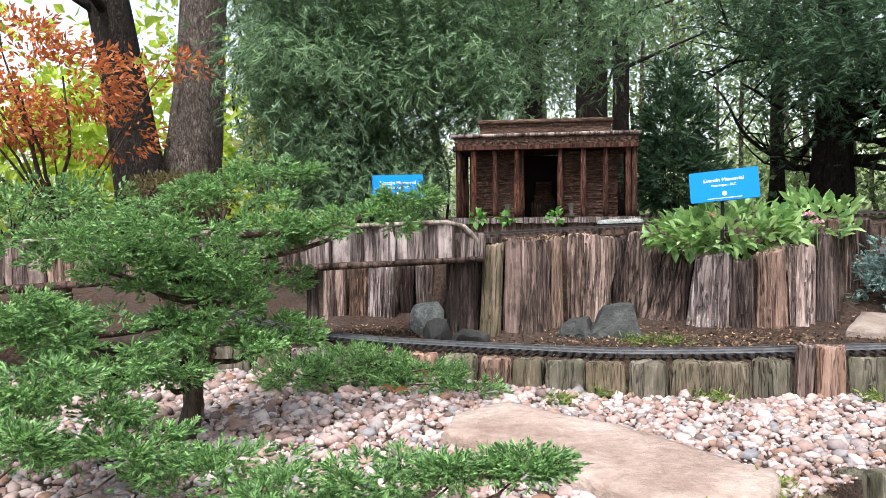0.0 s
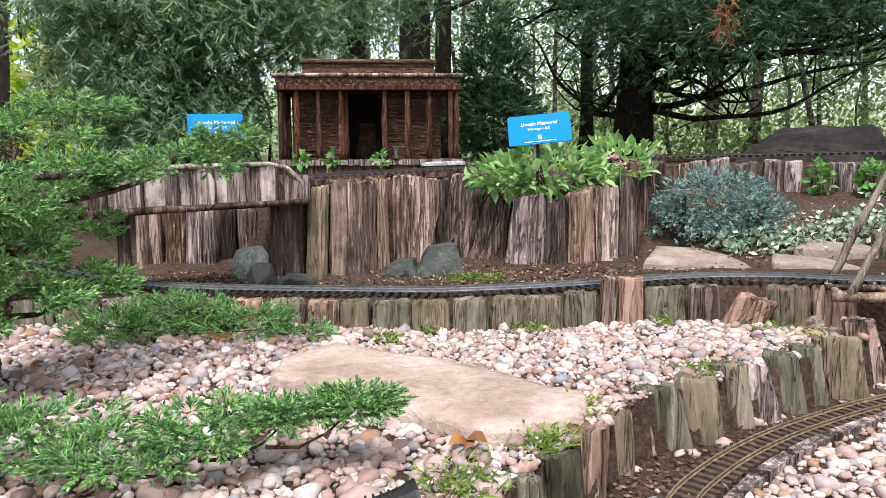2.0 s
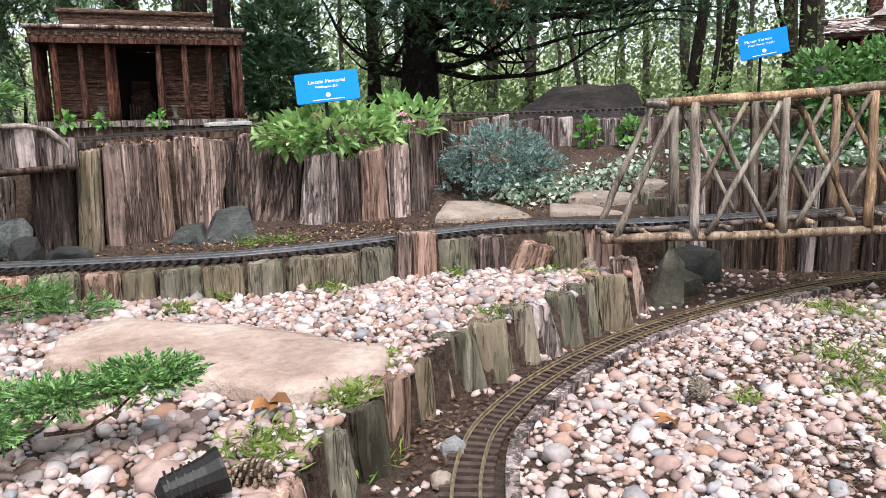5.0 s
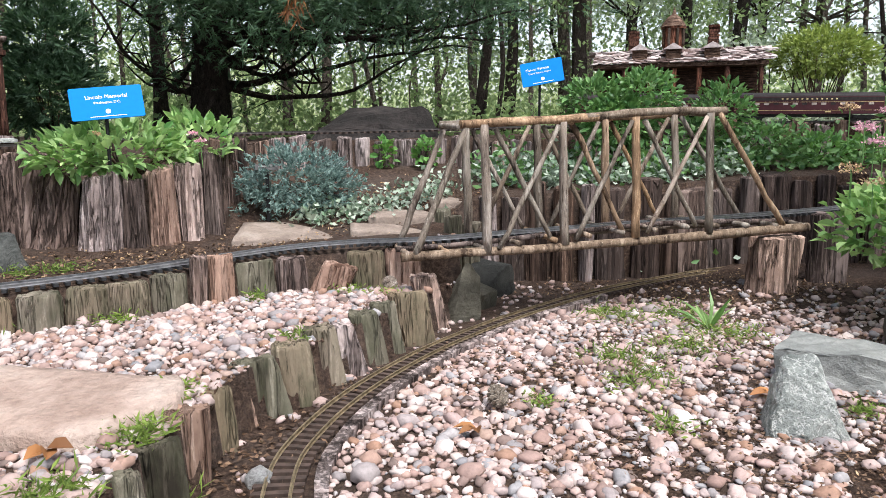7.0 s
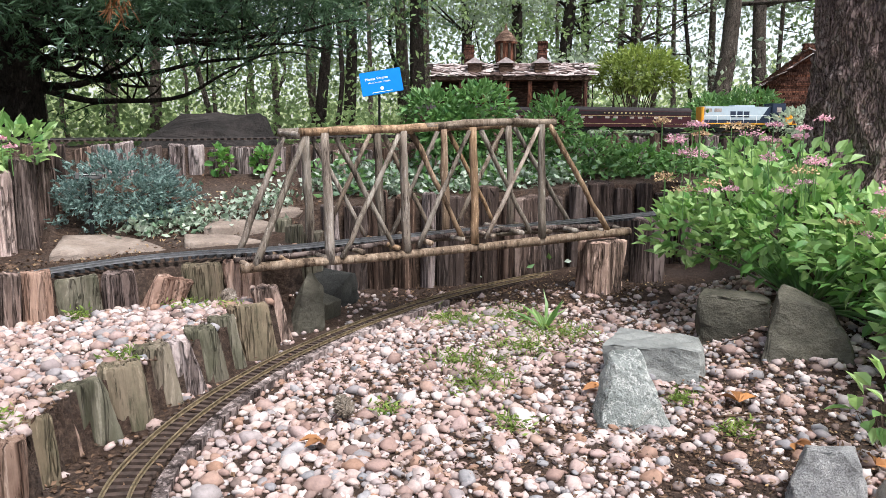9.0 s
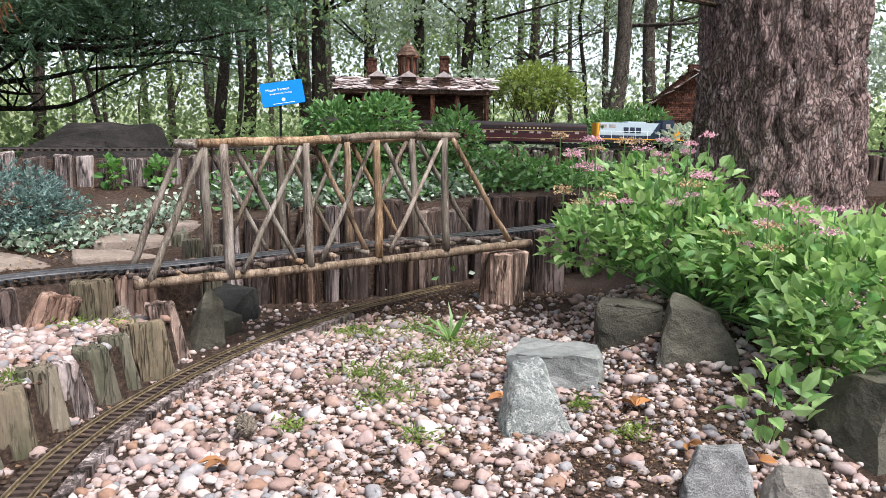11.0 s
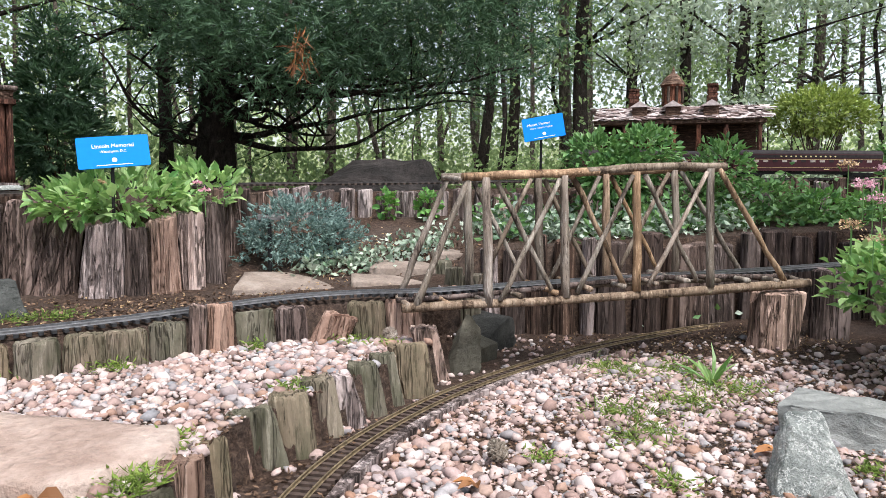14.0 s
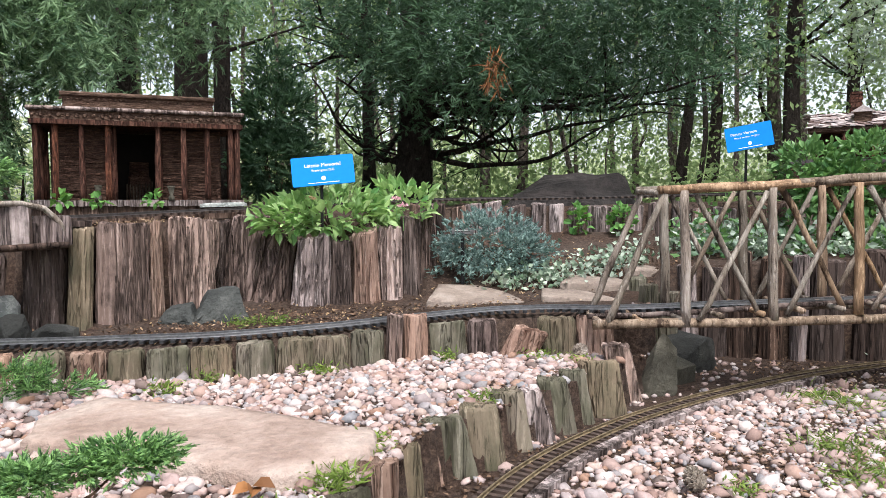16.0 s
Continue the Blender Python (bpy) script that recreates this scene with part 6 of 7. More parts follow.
shrub("clipped_bush", "dense round green bush beside the model cabin", [(tuple(P(76.2, 5.5, 0.8)), (0.2, 0.2, 0.13)), (tuple(P(78.6, 5.5, 0.82)), (0.2, 0.2, 0.14)), (tuple(P(77.4, 5.5, 0.74)), (0.26, 0.2, 0.12))], BOX, (0.035, 0.02), 3000, 16, group="bushes")
shrub("ornamental_tree", "little tree with a broad yellow-green crown", [(tuple(P(70.8, 5.7, 1.12)), (0.3, 0.28, 0.17)), (tuple(P(69.2, 5.7, 1.08)), (0.17, 0.2, 0.13)), (tuple(P(72.4, 5.7, 1.1)), (0.18, 0.2, 0.14))], leaf_mat("olive_leaf", (0.1, 0.16, 0.03), (0.32, 0.4, 0.1), (0.4, 0.5, 0.12), 0.5, 0.3), (0.036, 0.02), 4200, 16, category="tree", foot=tuple(P(70.8, 5.7, 0.62)), lumpy=9)
shrub("ground_shrub", "pale low shrubs round the model mansion", [(tuple(P(67.5, 4.9, 0.72)), (0.25, 0.2, 0.08)), (tuple(P(72, 5.0, 0.7)), (0.35, 0.2, 0.06)), (tuple(P(82, 5.0, 0.72)), (0.4, 0.2, 0.08)), (tuple(P(88, 5.2, 0.74)), (0.4, 0.2, 0.08))], WOODS_GREY, (0.036, 0.02), 2600, 10, foot=tuple(P(70, 5.0, 0.62)))
# bladed plant and weeds on the gravel
blade = thing("bladed_plant", "young green plant with long arching leaves on the gravel", "plant")
bp = P(64.5, 2.36, 0.0)
nb = 11
part("foliage", leaves("foliage", [tuple(bp)] * nb, [(math.cos(i * 2.4), math.sin(i * 2.4), 0.6 + 0.7 * (i % 3)) for i in range(nb)], 0.12, 0.016, SPIREA, 0.15, 6), blade)
shrub("seedling", "young spirea shoot by the boulder", [(tuple(P(88.5, 1.62, 0.1)), (0.08, 0.08, 0.07))], SPIREA, (0.05, 0.026), 34, 6, shape=6, foot=tuple(P(88.5, 1.62, 0.0)), category="plant")


# ---- trees ----
def limb_tree(root, foot, height, r0, lean, mat, limbs, seed, trunk_label="", bend=0.15, sides=12):
    """A tapered trunk with limbs; returns the limbs' ends."""
    r = random.Random(seed)
    n = 12
    pts = []
    for i in range(n + 1):
        u = i / n
        pts.append(Vector(foot) + Vector((lean[0] * u * height + bend * height * 0.1 * noise.noise((seed, u * 2, 0)), lean[1] * u * height + bend * height * 0.1 * noise.noise((seed, u * 2, 7)), u * height)))
    rad = [r0 * (1 + 0.35 * math.exp(-i * 1.2)) * (1 - 0.6 * i / n) for i in range(n + 1)]
    part("trunk", Mesh().tube(pts, rad, sides, 0.16, seed=seed).make("trunk", mat, True), root, trunk_label)
    ends = []
    for k in range(limbs):
        u = r.uniform(0.25, 0.98)
        i = min(n - 1, int(u * n))
        s = pts[i]
        a = r.uniform(0, 2 * math.pi)
        out = height * r.uniform(0.12, 0.25) * (1.2 - 0.6 * u)
        e = s + Vector((math.cos(a) * out, math.sin(a) * out, out * r.uniform(0.1, 0.8)))
        q = s.lerp(e, 0.5) + Vector((0, 0, out * r.uniform(-0.12, 0.12)))
        w = rad[i] * 0.3
        part("limb", Mesh().tube([s, q, e], [w, w * 0.6, w * 0.2], 6).make("limb", mat, True), root)
        ends.append(e)
    return ends, pts


def woodland_tree(name, label, seed, height, r0, mat, leaf, count, size, limbs=22, spread=0.7, low=0.15):
    root = thing(name, label, "tree", "woodland trees")
    ends, pts = limb_tree(root, (0, 0, -0.1), height, r0, (0.02, 0.01), mat, limbs, seed)
    pos = []
    r = np.random.default_rng(seed)
    for e in ends:
        k = count // len(ends)
        pos.append(np.array(e) + r.normal(size=(k, 3)) * np.array([spread, spread, spread * 0.55]) * 0.6)
    pos = np.concatenate(pos)
    keep = np.array([noise.noise(Vector(p) * 1.8) for p in pos]) > -0.15
    pos = pos[keep & (pos[:, 2] > height * low)]
    part("crown", leaves("crown", pos, r.normal(size=pos.shape) + np.array([0, 0, -0.2]), size, size * 0.55, leaf, 0.2), root)
    return root


def plant_woods():
    r = random.Random(12)
    kinds = [woodland_tree("woodland_tree", "slim woodland tree with light green leaves", 31, 8.0, 0.05, BARK_FAR, WOODS, 5200, 0.085, 20),
             woodland_tree("woodland_tree", "slender bare-stemmed tree with thin grey-green foliage", 32, 9.0, 0.06, BARK_FAR, WOODS_GREY, 5200, 0.085, 20, 1.0, 0.15),
             woodland_tree("woodland_tree", "young woodland tree with leaves down to the ground", 33, 5.0, 0.035, BARK_FAR, WOODS, 4200, 0.08, 24, 0.7, 0.05),
             woodland_tree("woodland_tree", "thin dark-stemmed tree with sparse green leaves", 34, 8.5, 0.05, BARK_FAR, WOODS, 3600, 0.085, 18, 0.9, 0.12)]
    first = [True] * len(kinds)
    spots = []
    for i in range(46):
        a = -16 + 124 * ((i * 0.6180339) % 1.0)
        d = r.uniform(8.5, 19) if a > 48 else r.uniform(9.0, 18)
        if a > 48:
            k = r.choice((1, 1, 3, 2))
        else:
            k = r.choice((0, 0, 2, 3, 3))
        spots.append((a, d, k))
    for a, d, k in spots:
        p = P(a, d, 0.58)
        m = pose(p.x, p.y, p.z, 0, 0, r.uniform(0, 360)) @ Matrix.Scale(r.uniform(0.85, 1.25), 4)
        if first[k]:
            kinds[k].matrix_basis = m
            first[k] = False
        else:
            ob = copy_thing(kinds[k], m)
            ob.matrix_basis = m
    # crooked thin stems in the understorey, forking into a few twigs
    kinds = []
    for v in range(4):
        stem = thing("sapling", "thin crooked sapling stem with bare twigs in the woods", "tree", "saplings")
        pts = [Vector((0.22 * noise.noise((i * 0.33, v * 9, 1)), 0.22 * noise.noise((i * 0.33, 4 + v * 9, 1)), i * 0.3)) for i in range(16)]
        part("trunk", Mesh().tube(pts, [0.026 - 0.0014 * i for i in range(16)], 7, 0.2).make("trunk", BARK_FAR if v % 2 else BARK_DARK, True), stem)
        for k in range(9):
            q = pts[3 + (k * 5) % 12]
            e = q + Vector((r.uniform(-0.7, 0.7), r.uniform(-0.7, 0.7), r.uniform(0.1, 0.8)))
            b = q.lerp(e, 0.5) + Vector((r.uniform(-0.1, 0.1), r.uniform(-0.1, 0.1), r.uniform(-0.15, 0.1)))
            part("twig", Mesh().tube(curve_points([q, b, e], 0.12), 0.0065, 5).make("twig", BARK_DARK, True), stem)
        kinds.append(stem)
    for i in range(52):
        a = -14 + 122 * ((i * 0.7548777) % 1.0)
        d = r.uniform(6.5, 14)
        if a > 50 and d < 9.5:
            continue
        p = P(a, d, 0.55)
        m = pose(p.x, p.y, p.z, r.uniform(-10, 10), r.uniform(-10, 10), r.uniform(0, 360)) @ Matrix.Diagonal((s := r.uniform(0.6, 1.5), s, r.uniform(0.9, 1.4), 1))
        if i < 4:
            kinds[i].matrix_basis = m
        else:
            copy_thing(kinds[i % 4], m).matrix_basis = m
    # taller dark pine stems that stand behind the model mansion
    for a, d, rr in ((47.5, 8.2, 0.06), (49.3, 9.0, 0.07), (54.8, 8.6, 0.085), (57.6, 11, 0.07), (61.6, 9.5, 0.075), (65.1, 9.0, 0.075), (67.0, 11.5, 0.07), (70.5, 12, 0.09), (76.0, 9.2, 0.1), (79.6, 9.6, 0.085), (84.0, 11, 0.1)):
        ob = thing("pine_tree", "slim dark pine standing in the open woods", "tree", "slim pines")
        limb_tree(ob, P(a, d, 0.5), 6.5, rr, (0.03 * math.sin(a), 0.0), BARK_FAR if a > 68 else BARK_DARK, 16, a * 7, "", 0.35, 10)


plant_woods()


def understorey(name, label, mat, spots, size, count, spread):
    root = thing(name, label, "foliage", kind="stuff")
    pos = []
    for a, d, z in spots:
        p = np.array(P(a, d, z))
        pos.append(p + rng.normal(size=(count, 3)) * np.array(spread))
    pos = np.concatenate(pos)
    keep = np.array([noise.noise(Vector(p) * 1.6) for p in pos]) > -0.05
    pos = pos[keep]
    part("foliage", leaves("foliage", pos, rng.normal(size=pos.shape), size, size * 0.6, mat, 0.2), root)


r1 = random.Random(5)
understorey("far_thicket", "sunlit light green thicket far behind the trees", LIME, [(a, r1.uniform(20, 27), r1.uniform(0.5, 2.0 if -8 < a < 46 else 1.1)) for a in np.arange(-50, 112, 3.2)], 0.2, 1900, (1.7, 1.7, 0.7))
understorey("far_thicket", "green thicket behind the trees", WOODS, [(a, r1.uniform(13, 19), r1.uniform(0.5, 1.8 if a < 46 else 1.1)) for a in np.arange(-48, 112, 3.6)], 0.11, 900, (1.0, 1.0, 0.5))
understorey("undergrowth", "low undergrowth along the wood's edge", WOODS, [(a, r1.uniform(6.6, 9), r1.uniform(0.6, 0.95)) for a in np.arange(14, 108, 3.5)], 0.07, 420, (0.4, 0.4, 0.16))


# big cedar with bare dark lower branches
def cedar():
    root = thing("cedar", "big dark cedar with bare crooked lower branches", "tree")
    foot = P(27.4, 5.9, 0.5)
    ends, pts = limb_tree(root, foot, 5.5, 0.125, (0.0, 0.0), BARK_DARK, 10, 41, "dark ridged trunk", 0.1, 14)
    r = random.Random(6)
    right, away = Vector((math.cos(radians(27)), -math.sin(radians(27)), 0)), P(27, 1, 0)
    tips = []
    for i in range(30):
        s = foot + Vector((0, 0, r.uniform(0.35, 1.3)))
        w = r.uniform(-1.1, 2.1) if i > 12 else r.uniform(0.8, 2.3)
        e = s + right * w + away * r.uniform(-0.9, 0.5) + Vector((0, 0, r.uniform(-0.25, 0.75)))
        c = s.lerp(e, 0.5) + Vector((0, 0, r.uniform(-0.25, 0.15)))
        line = curve_points([s, c, e], 0.09)
        line = [p + noise.noise_vector(p * 2.3 + Vector((i, 0, 0))) * 0.07 for p in line]
        line[0] = s
        m = Mesh()
        m.tube(line, [0.026 * (1 - 0.8 * k / len(line)) for k in range(len(line))], 6)
        limb = part("branch", m.make("branch", BARK_DARK, True), root)
        for t in range(6):
            q = line[r.randrange(len(line) // 3, len(line))]
            e2 = q + Vector((r.uniform(-0.4, 0.4), r.uniform(-0.4, 0.4), r.uniform(-0.2, 0.4)))
            twig = Mesh().tube([q, q.lerp(e2, 0.5) + Vector((0, 0, r.uniform(-0.05, 0.05))), e2], [0.008, 0.006, 0.002], 5)
            part("twig", twig.make("twig", BARK_DARK, True), limb)
            tips.append(e2)
    pos = []
    for i in range(160):
        a, d = r.uniform(21, 50), r.uniform(4.4, 7.4)
        low = 7.2 + 2.2 * abs(noise.noise((a * 0.35, 0, 2))) * 2
        e = r.uniform(low, 22)
        pos.append(np.array(P(a, d, 0.6 + d * math.tan(radians(e)))) + rng.normal(size=(125, 3)) * np.array([0.22, 0.22, 0.12]))
    for e in tips[::3]:
        pos.append(np.array(e) + rng.normal(size=(14, 3)) * 0.09)
    pos = np.concatenate(pos)
    way = rng.normal(size=pos.shape) * np.array([1, 1, 0.4]) + np.array([0, 0, -0.6])
    o, d, l = spray_blades(pos, way, 0.08, 3, 0.65, 0.2)
    part("crown", leaves("crown", o, d, l, 0.01, CEDAR_BLUE, 0.2), root)
    dead = P(33.6, 4.25, 0.6 + 4.25 * math.tan(radians(9.6)))
    part("dead_spray", leaves("dead_spray", np.array(dead) + rng.normal(size=(90, 3)) * np.array([0.03, 0.03, 0.06]), rng.normal(size=(90, 3)) + np.array([0, 0, -1.2]), 0.09, 0.01, DEAD), root, "rust-brown dead spray")


cedar()


def arborvitae():
    root = thing("arborvitae", "tall arborvitae with drooping dark green sprays", "tree")
    foot = P(-5, 4.6, 0.45)
    limb_tree(root, foot, 5.0, 0.11, (0, 0), BARK_DARK, 14, 51, "", 0.1)
    r = random.Random(9)
    pos, wide = [], []
    for i in range(230):
        e = r.uniform(1.0, 21)
        reach = 8.2 if e > 6 else 5.5
        a = -4.5 + r.uniform(-reach - 1, reach + 1)
        d = r.uniform(3.45, 4.7)
        if e < 7.5 and a > -1.0:
            continue
        pos.append(np.array(P(a, d, 0.6 + d * math.tan(radians(e)))) + rng.normal(size=(105, 3)) * np.array([0.1, 0.1, 0.085]))
    for i in range(70):
        a, d = r.uniform(2, 15), r.uniform(3.9, 5.0)
        e = r.uniform(9.5 + 0.25 * max(0.0, a - 6), 22)
        pos.append(np.array(P(a, d, 0.6 + d * math.tan(radians(e)))) + rng.normal(size=(70, 3)) * np.array([0.12, 0.12, 0.09]))
    pos = np.concatenate(pos)
    way = rng.normal(size=pos.shape) * np.array([0.9, 0.9, 0.3]) + np.array([0, 0, -0.75]) - 0.5 * unit(pos * np.array([1, 1, 0]))
    o, d, l = spray_blades(pos, way, 0.075, 3, 0.6, 0.15)
    part("crown", leaves("crown", o, d, l, 0.0065, CEDAR, 0.2), root)


arborvitae()
for a, d, rr, h in ((6.6, 5.4, 0.1, 5), (11.0, 5.6, 0.12, 5), (13.5, 6.2, 0.07, 5), (24.2, 6.6, 0.055, 5)):
    ob = thing("cedar", "dark straight cedar trunk behind the model temple", "tree", "dark trunks")
    limb_tree(ob, P(a, d, 0.5), h, rr, (-0.03 if a > 20 else 0.0, 0.0), BARK_DARK, 9, a * 3)
# cone-shaped young evergreen
shrub("young_evergreen", "narrow dark young evergreen in the woods", [(tuple(P(17.2, 5.2, 0.85)), (0.3, 0.3, 0.25)), (tuple(P(17.2, 5.2, 1.15)), (0.24, 0.24, 0.25)), (tuple(P(17.0, 5.2, 1.45)), (0.14, 0.14, 0.2))], CEDAR_BLUE, (0.09, 0.012), 1500, 8, category="tree", spray=4, foot=tuple(P(17.2, 5.2, 0.5)))
# two old trunks, the maple and the shrubs beyond the trestle
for a, d, rr, lean, lab in ((-21.2, 6.6, 0.2, (-0.168, 0.0), "dark ridged trunk leaning, clothed with ivy below"), (-19.0, 6.9, 0.25, (0.1, 0.0), "thick ridged grey-brown trunk")):
    ob = thing("old_tree", "old tree, " + lab, "tree", "old trees")
    limb_tree(ob, P(a, d, 0.4), 5.5, rr, lean, BARK_FAR if a > -20 else BARK_DARK, 4, a, "", 0.05, 16)
shrub("japanese_maple", "Japanese maple with orange and red leaves", [(tuple(P(-28, 5.2, 1.45)), (0.75, 0.5, 0.26)), (tuple(P(-33, 5.2, 1.25)), (0.6, 0.5, 0.25)), (tuple(P(-25, 5.3, 1.15)), (0.45, 0.4, 0.18)), (tuple(P(-20.5, 5.3, 1.62)), (0.4, 0.3, 0.1)), (tuple(P(-31, 5.3, 1.72)), (0.6, 0.5, 0.16))],
      MAPLE, (0.05, 0.024), 5600, 12, category="tree", foot=tuple(P(-27, 5.3, 0.45)), lift=-0.15, lumpy=4)
understorey("lime_shrubs", "sunlit yellow-green shrubs behind the old trees", leaf_mat("vivid_lime_leaf", (0.26, 0.42, 0.05), (0.62, 0.72, 0.12), (0.75, 0.9, 0.12), 0.5, 0.5), [(a, r1.uniform(7.5, 10), r1.uniform(0.8, 2.0)) for a in np.arange(-46, -10, 1.5)], 0.13, 520, (0.4, 0.4, 0.45))
shrub("hedge", "low clipped hedge of small olive leaves", [(tuple(P(a, 4.6, 0.72)), (0.26, 0.25, 0.15)) for a in (-36, -33, -30, -27.5, -25)], BOX, (0.03, 0.017), 5200, 20, foot=tuple(P(-30, 4.6, 0.45)), lumpy=8)
shrub("hedge", "low bronze-green shrub beside the old trunk", [(tuple(P(a, 4.7, 0.75)), (0.22, 0.22, 0.14)) for a in (-20.5, -18)], leaf_mat("bronze_leaf", (0.07, 0.07, 0.03), (0.2, 0.17, 0.08), (0.25, 0.2, 0.08)), (0.03, 0.017), 1900, 10, foot=tuple(P(-19, 4.7, 0.45)))
shrub("golden_shrub", "pale yellow-leaved young shrub", [(tuple(P(-13.4, 4.2, 0.95)), (0.13, 0.12, 0.12)), (tuple(P(-13.6, 4.2, 1.1)), (0.09, 0.1, 0.08))], YELLOW, (0.075, 0.045), 170, 8, shape=6, foot=tuple(P(-13.4, 4.2, 0.6)))


# the near pine trunk
def pine_trunk():
    root = thing("pine_tree", "thick pine trunk with reddish grey plated bark", "tree")
    foot = P(87.6, 3.05, 0.05)
    n, sides = 190, 150
    vs, fs = [], []
    for i in range(n):
        z = i / (n - 1) * 4.2
        rad = 0.262 * (1 - 0.05 * z) + 0.09 * math.exp(-z * 4)
        for k in range(sides):
            a = 2 * math.pi * k / sides
            c, s = math.cos(a), math.sin(a)
            v = Vector((c * 4.6, s * 4.6, z * 5.2))
            w = v + noise.noise_vector(v * 1.3) * 0.55
            cell = noise.voronoi(w)[0]
            plate = min(1.0, (cell[1] - cell[0]) * 2.6)
            chip = noise.voronoi(w * 2.7)[0]
            b = rad + 0.034 * plate + 0.009 * min(1.0, (chip[1] - chip[0]) * 3) + 0.009 * noise.noise(v * 4)
            vs.append((foot.x + c * b - 0.01 * z, foot.y + s * b, foot.z + z))
    fs = [(i * sides + k, i * sides + (k + 1) % sides, (i + 1) * sides + (k + 1) % sides, (i + 1) * sides + k) for i in range(n - 1) for k in range(sides)]
    part("trunk", mesh_of("trunk", vs, fs, BARK_PINE, True), root)
    for e in (-0.8, -0.3):
        s = foot + Vector((0, 0, 1.05))
        m = Mesh().tube([s, s + Vector((-0.5 + e * 0.3, 0.7, 0.1)), s + Vector((-0.9 + e * 0.2, 1.3, 0.25 + e * 0.2))], [0.005, 0.004, 0.0015], 6)
        part("dead_twig", m.make("dead_twig", TWIG, True), root)


pine_trunk()

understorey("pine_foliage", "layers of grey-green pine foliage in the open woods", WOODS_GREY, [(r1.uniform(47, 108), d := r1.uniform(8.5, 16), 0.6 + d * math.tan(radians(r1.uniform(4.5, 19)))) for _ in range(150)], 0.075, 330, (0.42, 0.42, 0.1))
understorey("hanging_foliage", "light green foliage hanging through the woods", WOODS, [(r1.uniform(8, 70), d := r1.uniform(8.5, 15), 0.6 + d * math.tan(radians(r1.uniform(3.5, 18)))) for _ in range(120)], 0.062, 380, (0.5, 0.5, 0.22))

for a, w in ((5.0, 0.035), (8.6, 0.025), (2.6, 0.02)):
    shrub("seedling", "small green seedling at the foot of the temple", [(tuple(P(a, 2.97, 0.6)), (w, w, 0.02))], SPIREA_DARK, (0.03, 0.022), 12, 3, shape=6, category="plant", group="seedlings", foot=tuple(P(a, 2.97, 0.555)))


# ---- pebbles, litter and weeds ----
def ico(level):
    bm = bmesh.new()
    bmesh.ops.create_icosphere(bm, subdivisions=level, radius=1.0)
    v = np.array([p.co[:] for p in bm.verts])
    f = np.array([[p.index for p in q.verts] for q in bm.faces])
    bm.free()
    return v, f


ICO_V, ICO_F = ico(2)
CHIP_V, CHIP_F = ico(1)


def pebble_shape(seed, ball):
    v = ball.copy()
    for i, p in enumerate(v):
        q = Vector(p)
        v[i] = p * (1 + 0.46 * noise.noise(q * 1.2 + Vector((seed, 0, 0))) + 0.24 * noise.noise(q * 2.3 + Vector((0, seed, 0))))
    return v


SHAPES = [pebble_shape(7.3 * i, ICO_V) for i in range(10)]
CHIP_SHAPES = [pebble_shape(7.3 * i, CHIP_V * 1.08) for i in range(10)]
low_pts = np.array([tuple(p)[:2] for p in curve_points(LOW_LINE, 0.03)])


def low_side(x, y):
    """Distance from the lower track, and whether the place lies on its near (gravel) side."""
    d = low_pts - np.array([x, y])
    i = int((d ** 2).sum(1).argmin())
    j = min(i + 1, len(low_pts) - 1)
    t = low_pts[j] - low_pts[max(0, j - 1)]
    cross = t[0] * (y - low_pts[i][1]) - t[1] * (x - low_pts[i][0])
    return math.sqrt(float((d[i] ** 2).sum())), cross < 0


def pebble_spots():
    r = random.Random(99)
    out = []
    flag = [(-0.005, 1.6), (0.03, 1.74), (0.15, 1.85), (0.39, 1.62), (0.6, 1.31), (0.535, 1.21), (0.365, 1.165), (0.18, 1.365)]

    def on_flag(x, y):
        inside = False
        for (x0, y0), (x1, y1) in zip(flag, flag[1:] + flag[:1]):
            if (y0 > y) != (y1 > y) and x < (x1 - x0) * (y - y0) / (y1 - y0) + x0:
                inside = not inside
        return inside

    step = 0.0156
    for i in range(-88, 216):
        for j in range(0, 184):
            x, y = i * step + r.uniform(-0.008, 0.008), j * step + r.uniform(-0.008, 0.008) - 0.25
            a, d = math.degrees(math.atan2(x, y)), math.hypot(x, y)
            if d < 0.7 or a < -42 or a > 98 or d > 2.95:
                continue
            patch = noise.noise((x * 2.6, y * 2.6, 3.0))
            if a < 44 and d > D_LOW(a) + 0.03:
                if d > D_MID(a) - 0.045 or on_flag(x, y):
                    continue
                density = 0.9 + 0.25 * patch
            else:
                gap, near = low_side(x, y)
                if gap < 0.075 or (a < 44 and not near):
                    density = 0.09 if gap > 0.055 else 0.0
                elif not near:
                    density = 0.1
                elif a > 74 and d > 1.2 + 0.5 * smooth(92, 74, a):
                    density = 0.5 + 0.3 * patch
                elif d > 2.75:
                    density = 0.12
                else:
                    density = 0.74 + 0.5 * patch - 0.5 * smooth(2.35, 2.75, d) - 0.35 * smooth(70, 80, a)
            if r.random() < density:
                out.append((x, y, a, d))
    return out


